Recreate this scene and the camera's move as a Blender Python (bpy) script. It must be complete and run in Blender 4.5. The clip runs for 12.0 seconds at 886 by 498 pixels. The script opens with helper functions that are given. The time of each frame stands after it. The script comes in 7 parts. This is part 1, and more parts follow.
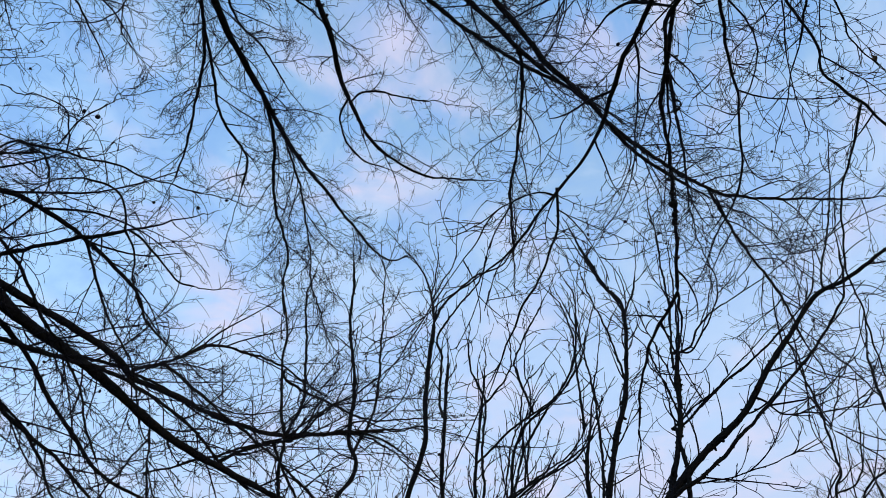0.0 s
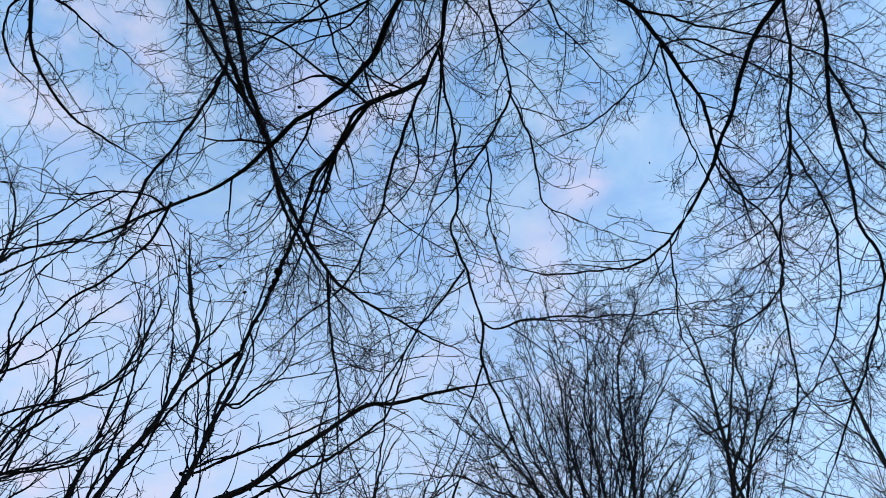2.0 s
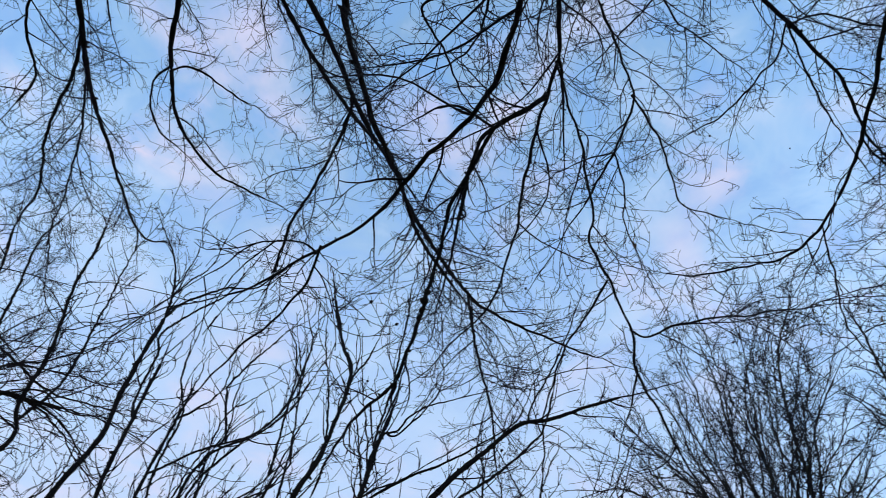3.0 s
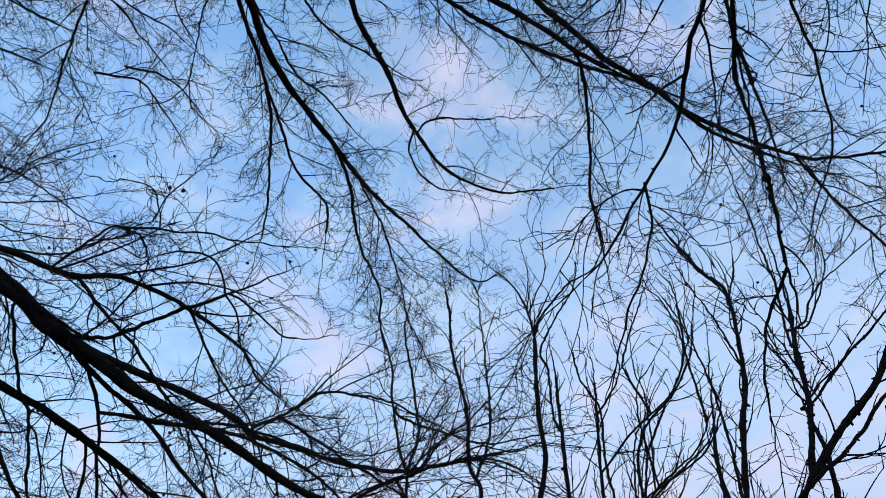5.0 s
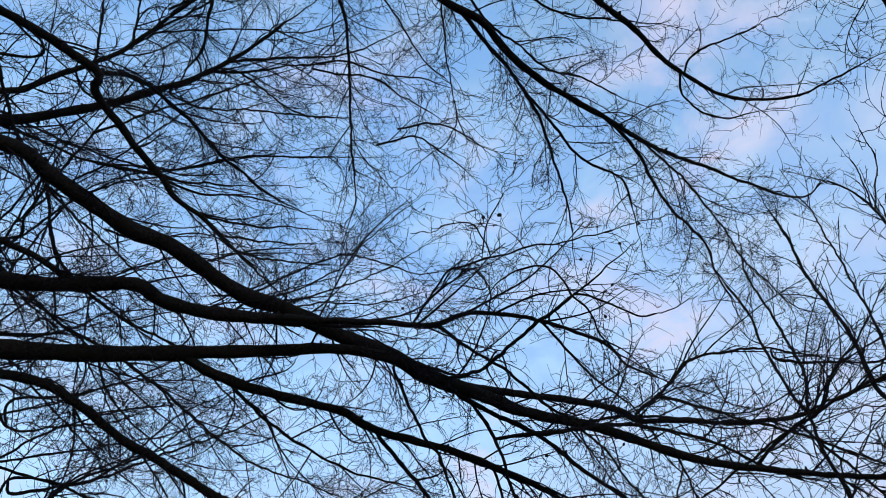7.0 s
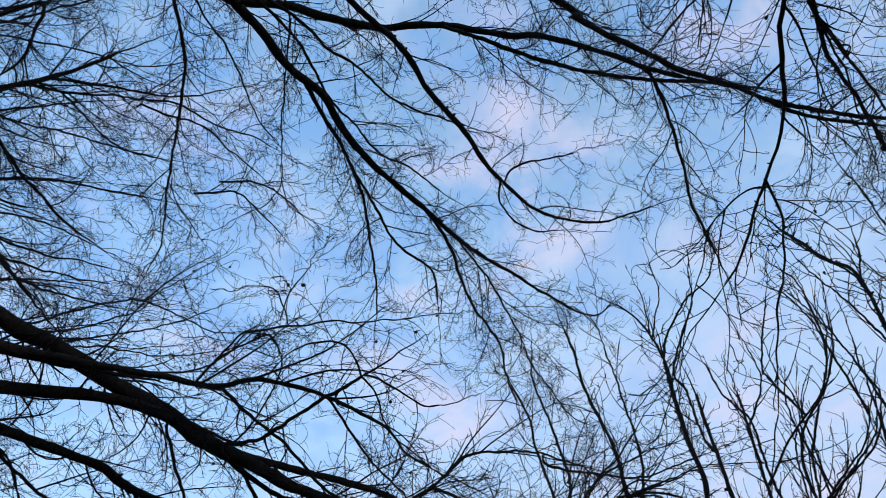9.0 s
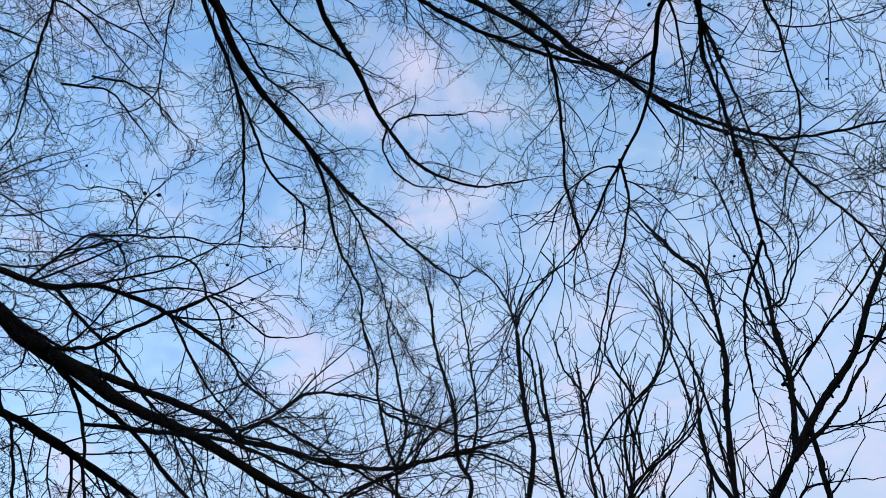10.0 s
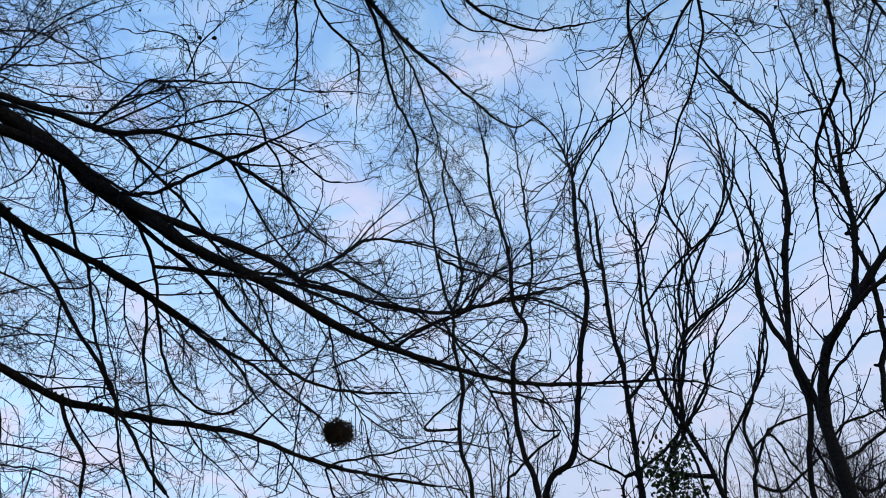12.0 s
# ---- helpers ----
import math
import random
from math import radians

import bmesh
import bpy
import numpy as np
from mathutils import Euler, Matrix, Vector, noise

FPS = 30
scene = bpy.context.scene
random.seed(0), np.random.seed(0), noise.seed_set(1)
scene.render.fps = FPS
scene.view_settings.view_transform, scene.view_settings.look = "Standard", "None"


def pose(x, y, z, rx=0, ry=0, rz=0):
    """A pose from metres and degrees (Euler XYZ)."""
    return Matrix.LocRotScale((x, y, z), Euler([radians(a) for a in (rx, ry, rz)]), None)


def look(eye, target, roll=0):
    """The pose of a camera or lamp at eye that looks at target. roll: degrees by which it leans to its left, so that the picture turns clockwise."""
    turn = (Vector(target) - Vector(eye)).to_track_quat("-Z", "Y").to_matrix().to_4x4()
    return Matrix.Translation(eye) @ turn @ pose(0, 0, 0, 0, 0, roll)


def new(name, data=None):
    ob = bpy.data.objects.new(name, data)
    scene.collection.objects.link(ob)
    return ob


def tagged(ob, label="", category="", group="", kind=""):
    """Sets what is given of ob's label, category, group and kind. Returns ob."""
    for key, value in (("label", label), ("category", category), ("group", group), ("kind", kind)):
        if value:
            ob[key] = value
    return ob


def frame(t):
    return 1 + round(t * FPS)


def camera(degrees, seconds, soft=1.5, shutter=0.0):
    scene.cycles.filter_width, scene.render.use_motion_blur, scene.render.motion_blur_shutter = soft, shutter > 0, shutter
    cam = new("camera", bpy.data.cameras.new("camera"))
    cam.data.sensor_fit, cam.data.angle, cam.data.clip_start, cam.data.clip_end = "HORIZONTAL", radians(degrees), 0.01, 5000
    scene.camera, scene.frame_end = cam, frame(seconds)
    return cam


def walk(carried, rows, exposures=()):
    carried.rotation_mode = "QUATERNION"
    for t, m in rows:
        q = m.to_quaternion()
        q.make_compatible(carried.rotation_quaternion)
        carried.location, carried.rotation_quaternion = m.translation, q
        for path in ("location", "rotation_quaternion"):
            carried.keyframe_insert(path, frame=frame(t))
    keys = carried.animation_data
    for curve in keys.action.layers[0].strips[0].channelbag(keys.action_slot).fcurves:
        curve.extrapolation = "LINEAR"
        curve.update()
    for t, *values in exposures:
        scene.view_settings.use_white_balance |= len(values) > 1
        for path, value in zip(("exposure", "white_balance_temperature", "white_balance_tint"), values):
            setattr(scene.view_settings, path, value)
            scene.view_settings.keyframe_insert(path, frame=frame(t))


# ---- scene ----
cam = camera(57.03, 12.0, soft=0.6, shutter=0.07)
EYE = 1.55
ROWS = [
    (0.0, 0.000, 0.081, 0.040, 138.89, -1.25, 0.62),
    (0.5, 0.047, 0.108, 0.063, 138.37, -0.13, -4.71),
    (1.0, 0.118, 0.106, 0.090, 139.13, 1.13, -15.49),
    (1.5, 0.143, 0.051, 0.132, 140.64, 1.28, -27.38),
    (2.0, 0.179, -0.001, 0.146, 142.05, 0.43, -37.27),
    (2.5, 0.177, -0.038, 0.138, 143.03, -0.64, -39.66),
    (3.0, 0.104, -0.026, 0.107, 143.00, -3.26, -26.72),
    (3.5, 0.010, 0.034, 0.092, 140.89, -2.99, -8.55),
    (3.7, -0.007, 0.045, 0.076, 140.52, -2.28, -2.45),
    (5.3, -0.108, 0.088, 0.074, 139.99, 0.05, 14.99),
    (5.5, -0.160, 0.046, 0.080, 140.02, -0.43, 18.68),
    (6.0, -0.299, -0.056, 0.126, 139.67, -2.11, 30.80),
    (6.5, -0.361, -0.058, 0.120, 138.18, -2.19, 39.37),
    (6.7, -0.384, -0.034, 0.106, 138.29, -1.78, 40.62),
    (8.3, -0.317, -0.073, 0.038, 143.70, -0.06, 35.74),
    (8.5, -0.316, -0.073, 0.034, 144.07, 0.30, 33.73),
    (9.0, -0.250, -0.014, 0.026, 144.21, 2.39, 25.07),
    (9.5, -0.120, 0.057, 0.017, 142.77, 3.41, 16.16),
    (10.0, -0.103, 0.136, -0.020, 140.32, 3.32, 12.64),
    (10.5, -0.181, 0.164, -0.019, 137.81, 2.81, 12.57),
    (11.0, -0.180, 0.160, -0.024, 135.83, 2.07, 13.48),
    (11.5, -0.180, 0.188, -0.057, 132.98, 1.29, 14.51),
    (12.0, -0.183, 0.207, -0.066, 130.18, 0.67, 15.20),
]
walk(cam, [(t, pose(x, y, z + EYE, rx, ry, rz)) for t, x, y, z, rx, ry, rz in ROWS], exposures=[(0.0, 0.0), (12.0, 0.0)])

# ---- sky and sun: early dusk, thin rosy cloud ----
world = bpy.data.worlds.new("world")
scene.world = world
world.use_nodes = True
wt = world.node_tree
wt.nodes.clear()


def wnode(kind, **kw):
    n = wt.nodes.new(kind)
    for k, v in kw.items():
        n.inputs[k].default_value = v
    return n


def wmath(op, a, b=None, c=None, clamp=False):
    n = wt.nodes.new("ShaderNodeMath")
    n.operation, n.use_clamp = op, clamp
    for i, v in enumerate((a, b, c)):
        if v is None:
            continue
        if isinstance(v, (int, float)):
            n.inputs[i].default_value = v
        else:
            wt.links.new(v, n.inputs[i])
    return n.outputs[0]


def wmix(fac, a, b):
    n = wt.nodes.new("ShaderNodeMix")
    n.data_type = "RGBA"
    for sock, v in ((n.inputs[0], fac), (n.inputs[6], a), (n.inputs[7], b)):
        if isinstance(v, (int, float)):
            sock.default_value = v
        elif isinstance(v, tuple):
            sock.default_value = (*v, 1)
        else:
            wt.links.new(v, sock)
    return n.outputs[2]


def wscale(col, k):
    n = wt.nodes.new("ShaderNodeVectorMath")
    n.operation = "SCALE"
    wt.links.new(col, n.inputs[0])
    n.inputs["Scale"].default_value = k
    return n.outputs[0]


SUN_EL, SUN_AZ = radians(6), radians(115)
sky = wt.nodes.new("ShaderNodeTexSky")
sky.sky_type, sky.sun_disc = "NISHITA", False
sky.sun_elevation, sky.sun_rotation = SUN_EL, SUN_AZ
sky.air_density, sky.dust_density, sky.ozone_density = 1.0, 0.6, 1.7
way = wt.nodes.new("ShaderNodeTexCoord").outputs["Generated"]
parts = wt.nodes.new("ShaderNodeSeparateXYZ")
wt.links.new(way, parts.inputs[0])
# the cloud sheet lies flat overhead: its pattern is drawn at way / height
height = wmath("MAXIMUM", parts.outputs[2], 0.06)
flat = wt.nodes.new("ShaderNodeCombineXYZ")
wt.links.new(wmath("DIVIDE", parts.outputs[0], height), flat.inputs[0])
wt.links.new(wmath("DIVIDE", parts.outputs[1], height), flat.inputs[1])


def cloud_noise(scale, detail, rough, seed, warp=0.0):
    n = wt.nodes.new("ShaderNodeTexNoise")
    n.noise_dimensions = "4D"
    n.inputs["W"].default_value = seed
    n.inputs["Scale"].default_value, n.inputs["Detail"].default_value = scale, detail
    n.inputs["Roughness"].default_value, n.inputs["Distortion"].default_value = rough, warp
    wt.links.new(flat.outputs[0], n.inputs["Vector"])
    return n.outputs[0]


def ramp(v, lo, hi, top):
    n = wt.nodes.new("ShaderNodeMapRange")
    n.interpolation_type = "SMOOTHSTEP"
    wt.links.new(v, n.inputs["Value"])
    n.inputs["From Min"].default_value, n.inputs["From Max"].default_value = lo, hi
    n.inputs["To Max"].default_value = top
    return n.outputs[0]


def bank(x, y, size, amount):
    """A soft cloud bank that drifts over the point (x, y) of the flat sheet."""
    dx, dy = wmath("SUBTRACT", parts_flat[0], x), wmath("SUBTRACT", parts_flat[1], y)
    d = wmath("SQRT", wmath("ADD", wmath("MULTIPLY", dx, dx), wmath("MULTIPLY", dy, dy)))
    return ramp(d, size, 0.0, amount)


sep = wt.nodes.new("ShaderNodeSeparateXYZ")
wt.links.new(flat.outputs[0], sep.inputs[0])
parts_flat = (sep.outputs[0], sep.outputs[1])
puffs = cloud_noise(5.5, 5, 0.55, 3.1, 0.4)
veil = cloud_noise(1.3, 3, 0.5, 7.7, 0.2)
banks = bank(-0.14, 0.64, 0.21, 0.77)
banks = wmath("ADD", banks, bank(-0.41, 1.04, 0.16, 0.68))
banks = wmath("ADD", banks, bank(-0.07, 0.51, 0.09, 0.51))
banks = wmath("ADD", banks, bank(-0.32, 0.66, 0.13, 0.42))
banks = wmath("ADD", banks, bank(0.21, 0.47, 0.14, 0.42))
banks = wmath("ADD", banks, bank(0.58, 0.38, 0.10, 0.59))
banks = wmath("ADD", banks, bank(0.64, 0.62, 0.22, 0.47))
banks = wmath("ADD", banks, bank(0.27, 0.46, 0.16, 0.51))
banks = wmath("ADD", banks, bank(-0.73, 0.65, 0.11, 0.51))
banks = wmath("ADD", banks, bank(-0.89, 1.16, 0.21, 0.51))
banks = wmath("ADD", banks, bank(-1.66, 1.90, 1.11, 0.68))
banks = wmath("ADD", banks, bank(-0.95, 1.24, 0.16, 0.42))
banks = wmath("ADD", banks, bank(0.06, 1.62, 0.65, 0.42))
banks = wmath("ADD", banks, bank(0.76, 1.42, 0.54, 0.42))
banks = wmath("ADD", banks, bank(0.03, 0.64, 0.11, 0.34))
banks = wmath("ADD", banks, bank(-0.21, 0.81, 0.12, 0.42))
banks = wmath("ADD", banks, bank(-0.26, 0.55, 0.10, 0.50))
banks = wmath("ADD", banks, bank(-0.38, 0.72, 0.09, 0.42))
banks = wmath("ADD", banks, bank(-0.52, 0.64, 0.10, 0.36))
banks = wmath("ADD", banks, bank(0.12, 1.15, 0.16, 0.36))
banks = wmath("ADD", banks, bank(-0.15, 0.73, 0.13, 0.45))
low_haze = ramp(parts.outputs[2], 0.90, 0.42, 0.72)
SKY_GAIN = 0.80
base = wscale(sky.outputs[0], SKY_GAIN)
lavender, rose, dusk = (0.445, 0.655, 0.97), (0.77, 0.735, 0.94), (0.62, 0.625, 0.75)
deep, pale = (0.205, 0.445, 0.88), (0.56, 0.73, 1.00)
thin = wmath("ADD", low_haze, ramp(veil, 0.42, 0.74, 0.22), clamp=True)
col = wmix(thin, base, lavender)
# ripples of thin cloud with clear blue between them, overhead
high = ramp(parts.outputs[2], 0.45, 0.78, 1.0)
ripple = cloud_noise(8.5, 4, 0.55, 11.3, 0.6)
col = wmix(wmath("MULTIPLY", high, ramp(ripple, 0.58, 0.36, 0.68)), col, deep)
col = wmix(wmath("MULTIPLY", high, ramp(ripple, 0.52, 0.70, 0.50)), col, pale)
col = wmix(wmath("MULTIPLY", high, ramp(parts.outputs[0], -0.10, -0.62, 0.27)), col, deep)
# thin pale cloud and a dusk glow, both strongest over the middle of the wood
middle = wmath("MULTIPLY", ramp(parts.outputs[0], -0.75, 0.10, 1.0), ramp(parts.outputs[0], 0.85, 0.35, 1.0))
col = wmix(wmath("MULTIPLY", ramp(parts.outputs[2], 0.93, 0.58, 0.55), middle), col, (0.575, 0.72, 1.00))
col = wmix(wmath("MULTIPLY", ramp(parts.outputs[2], 0.62, 0.22, 0.95), middle), col, dusk)
shape = wmath("MULTIPLY", banks, ramp(puffs, 0.40, 0.60, 1.0), clamp=True)
rosy = wmath("ADD", shape, ramp(puffs, 0.48, 0.74, 0.42), clamp=True)
col = wmix(rosy, col, rose)
back = wt.nodes.new("ShaderNodeBackground")
back.inputs["Strength"].default_value = 1.0
wt.links.new(col, back.inputs["Color"])
wt.links.new(back.outputs[0], wt.nodes.new("ShaderNodeOutputWorld").inputs["Surface"])

sun = new("sun", bpy.data.lights.new("sun", "SUN"))
sun.data.energy, sun.data.angle, sun.data.color = 0.25, radians(10), (1.0, 0.82, 0.66)
sun.matrix_world = look((40 * math.sin(SUN_AZ), 40 * math.cos(SUN_AZ), 40 * math.tan(SUN_EL) + 4), (0, 0, 4))


# ---- materials ----
def material(name, dark, light, scale, rough=0.85, bump=0.3, third=None, stretch=(1, 1, 1), spec=0.12):
    m = bpy.data.materials.new(name)
    m.use_nodes = True
    nt = m.node_tree
    b = nt.nodes["Principled BSDF"]
    b.inputs["Roughness"].default_value = rough
    b.inputs["Specular IOR Level"].default_value = spec
    tc = nt.nodes.new("ShaderNodeTexCoord")
    mp = nt.nodes.new("ShaderNodeMapping")
    mp.inputs["Scale"].default_value = stretch
    nt.links.new(tc.outputs["Object"], mp.inputs["Vector"])

    def noise_at(s, detail):
        n = nt.nodes.new("ShaderNodeTexNoise")
        n.inputs["Scale"].default_value, n.inputs["Detail"].default_value = s, detail
        nt.links.new(mp.outputs[0], n.inputs["Vector"])
        return n.outputs[0]

    def blend(fac, a, c, lo, hi):
        r = nt.nodes.new("ShaderNodeMapRange")
        nt.links.new(fac, r.inputs["Value"])
        r.inputs["From Min"].default_value, r.inputs["From Max"].default_value = lo, hi
        x = nt.nodes.new("ShaderNodeMix")
        x.data_type = "RGBA"
        nt.links.new(r.outputs[0], x.inputs[0])
        for sock, v in ((x.inputs[6], a), (x.inputs[7], c)):
            if isinstance(v, tuple):
                sock.default_value = (*v, 1)
            else:
                nt.links.new(v, sock)
        return x.outputs[2]

    fine = noise_at(scale, 6)
    broad = noise_at(scale * 0.09, 3)
    c = blend(fine, dark, light, 0.35, 0.68)
    if third:
        c = blend(broad, c, third, 0.50, 0.66)
    nt.links.new(c, b.inputs["Base Color"])
    bp = nt.nodes.new("ShaderNodeBump")
    bp.inputs["Strength"].default_value, bp.inputs["Distance"].default_value = bump, 0.01
    nt.links.new(fine, bp.inputs["Height"])
    nt.links.new(bp.outputs[0], b.inputs["Normal"])
    return m


# far darker than real beech bark: the backlit silhouette is put into the colour
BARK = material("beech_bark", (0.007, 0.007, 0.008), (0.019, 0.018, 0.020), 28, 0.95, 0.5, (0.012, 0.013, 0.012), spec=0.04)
# stems get the same silhouette darkness in their base colour
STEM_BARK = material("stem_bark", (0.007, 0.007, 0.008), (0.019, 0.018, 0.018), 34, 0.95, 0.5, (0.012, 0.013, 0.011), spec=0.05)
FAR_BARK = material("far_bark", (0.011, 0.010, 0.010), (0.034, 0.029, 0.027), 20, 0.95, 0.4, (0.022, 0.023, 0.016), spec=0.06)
# twigs against the sky: their backlit near-black is in the colour too
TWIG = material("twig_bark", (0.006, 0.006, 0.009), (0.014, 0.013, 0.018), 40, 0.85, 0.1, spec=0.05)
HUSK = material("husk", (0.020, 0.014, 0.010), (0.05, 0.034, 0.022), 60, 0.9, 0.3)
NEST = material("nest_sticks", (0.016, 0.013, 0.010), (0.05, 0.04, 0.03), 45, 0.9, 0.3)
DEAD_LEAF = material("dead_leaf", (0.045, 0.026, 0.014), (0.10, 0.058, 0.03), 30, 0.7, 0.2)
GREEN_LEAF = material("green_leaf", (0.05, 0.075, 0.02), (0.10, 0.13, 0.04), 12, 0.6, 0.1)
IVY_LEAF = material("ivy_leaf", (0.012, 0.026, 0.010), (0.030, 0.055, 0.018), 12, 0.45, 0.1)
SOIL = material("leaf_litter", (0.035, 0.024, 0.015), (0.11, 0.072, 0.042), 9, 0.95, 0.8, (0.055, 0.06, 0.025))

# ---- ground ----
N = 90
bm = bmesh.new()
bmesh.ops.create_grid(bm, x_segments=N, y_segments=N, size=1.0)
for v in bm.verts:
    x, y = v.co.x, v.co.y
    k = max(abs(x), abs(y))
    s = 14 + 1500 * k ** 4
    v.co = Vector((x * s * 1.4, y * s * 1.4, 0))
    far = v.co.length
    v.co.z = 0.10 * noise.noise(v.co * 0.35) + 0.03 * noise.noise(v.co * 1.7) - 0.02 if far < 60 else -0.02
me = bpy.data.meshes.new("ground")
bm.to_mesh(me)
bm.free()
me.materials.append(SOIL)
me.polygons.foreach_set("use_smooth", [True] * len(me.polygons))
tagged(new("ground", me), "brown woodland floor of fallen leaves and soil", "ground", kind="structure")


# ---- how a tree is made ----
UP = np.array([0.0, 0.0, 1.0])


def unit(a):
    return a / np.maximum(np.linalg.norm(a, axis=-1, keepdims=True), 1e-9)


def mesh_of(name, verts, faces, mat):
    """One mesh out of an array of vertices and one of quads."""
    me = bpy.data.meshes.new(name)
    verts, faces = np.asarray(verts, np.float32), np.asarray(faces, np.int32)
    me.vertices.add(len(verts))
    me.vertices.foreach_set("co", verts.ravel())
    me.loops.add(faces.size)
    me.loops.foreach_set("vertex_index", faces.ravel())
    me.polygons.add(len(faces))
    me.polygons.foreach_set("loop_start", np.arange(0, faces.size, faces.shape[1], dtype=np.int32))
    me.polygons.foreach_set("use_smooth", np.ones(len(faces), bool))
    me.update(calc_edges=True)
    me.materials.append(mat)
    return me


def sweep(paths, radii, sides):
    """Tubes round many paths of equal length: paths (n, m, 3), radii (n, m)."""
    n, m, _ = paths.shape
    tang = unit(np.gradient(paths, axis=1))
    ref = unit(np.cross(tang.mean(1), np.array([0.31, 0.52, 0.79])))[:, None, :]
    a = unit(np.cross(tang, ref))
    b = np.cross(tang, a)
    ang = np.arange(sides) * (2 * math.pi / sides)
    ring = a[:, :, None, :] * np.cos(ang)[:, None] + b[:, :, None, :] * np.sin(ang)[:, None]
    verts = (paths[:, :, None, :] + ring * radii[:, :, None, None]).reshape(-1, 3)
    i = np.arange(n)[:, None, None] * (m * sides)
    j = np.arange(m - 1)[None, :, None] * sides
    k = np.arange(sides)[None, None, :]
    k2 = (k + 1) % sides
    faces = np.stack([i + j + k, i + j + k2, i + j + sides + k2, i + j + sides + k], -1).reshape(-1, 4)
    return verts, faces


def joined(pieces):
    vs, fs, at = [], [], 0
    for v, f in pieces:
        vs.append(v)
        fs.append(f + at)
        at += len(v)
    return np.concatenate(vs), np.concatenate(fs)


def smooth_line(points, step):
    """A Catmull-Rom line through (x, y, z, radius) points, cut to even steps."""
    p = np.array(points, float)
    p = np.vstack([2 * p[0] - p[1], p, 2 * p[-1] - p[-2]])
    out = []
    for i in range(1, len(p) - 2):
        t = np.linspace(0, 1, 14, endpoint=False)[:, None]
        a, b, c, d = p[i - 1], p[i], p[i + 1], p[i + 2]
        out.append(0.5 * (2 * b + (c - a) * t + (2 * a - 5 * b + 4 * c - d) * t * t + (3 * b - a - 3 * c + d) * t ** 3))
    q = np.vstack(out + [p[-2][None]])
    s = np.r_[0, np.cumsum(np.linalg.norm(np.diff(q[:, :3], axis=0), axis=1))]
    n = max(4, int(s[-1] / step) + 1)
    u = np.linspace(0, s[-1], n)
    return np.stack([np.interp(u, s, q[:, k]) for k in range(4)], 1), s[-1]


def limb_mesh(name, points, mat, rng, knobs=1.0, far=False):
    """A limb: a tapered, slightly crooked, lumpy tube with spurs and knots."""
    thick = max(p[3] for p in points)
    line, length = smooth_line(points, 0.4 if far else max(0.045, min(0.12, thick * 1.3)))
    n = len(line)
    path, rad = line[:, :3].copy(), np.maximum(line[:, 3], 0.0025)
    s = np.linspace(0, length, n)
    fade = np.minimum(1, np.minimum(s, length - s) / 0.4)[:, None]
    for wave, amp in ((1.5, 0.010), (0.60, 0.008), (0.26, 0.005)):
        ph = rng.uniform(0, 6.28, 3)
        sway = np.sin(s[:, None] * (6.28 / wave) * rng.uniform(0.8, 1.2, 3) + ph)
        path += fade * amp * np.minimum(1.0, 0.016 / rad)[:, None] ** 0.6 * sway
    rad = rad * (1 + 0.10 * np.sin(s * 7 + rng.uniform(0, 6)) * rng.uniform(0.3, 1, n) + 0.05 * rng.normal(size=n))
    sides = 6 if far else 12 if thick > 0.05 else 8 if thick > 0.02 else 6
    pieces = [sweep(path[None], np.r_[rad[:-1], rad[-1] * 0.35][None], sides)]
    # spurs and knots
    k = int(length * 4.2 * knobs)
    if k:
        at = rng.integers(1, n - 1, k)
        out = unit(rng.normal(size=(k, 3)))
        tang = unit(np.gradient(path, axis=0))[at]
        out = unit(out - (out * tang).sum(1, keepdims=True) * tang * 0.7)
        ln = rng.uniform(0.4, 1.25, k) ** 2 * np.minimum(rad[at], 0.04) + 0.010
        u = np.linspace(0, 1, 4)
        sp = path[at][:, None, :] + out[:, None, :] * (rad[at] * 0.6 + ln)[:, None, None] * u[None, :, None]
        sr = np.minimum(rad[at] * 0.6, 0.030)[:, None] * rng.uniform(0.6, 1.2, k)[:, None] * np.array([1.3, 1.05, 0.95, 0.65])[None]
        pieces.append(sweep(sp, sr, 5))
    v, f = joined(pieces)
    return mesh_of(name, v, f, mat), path, rad


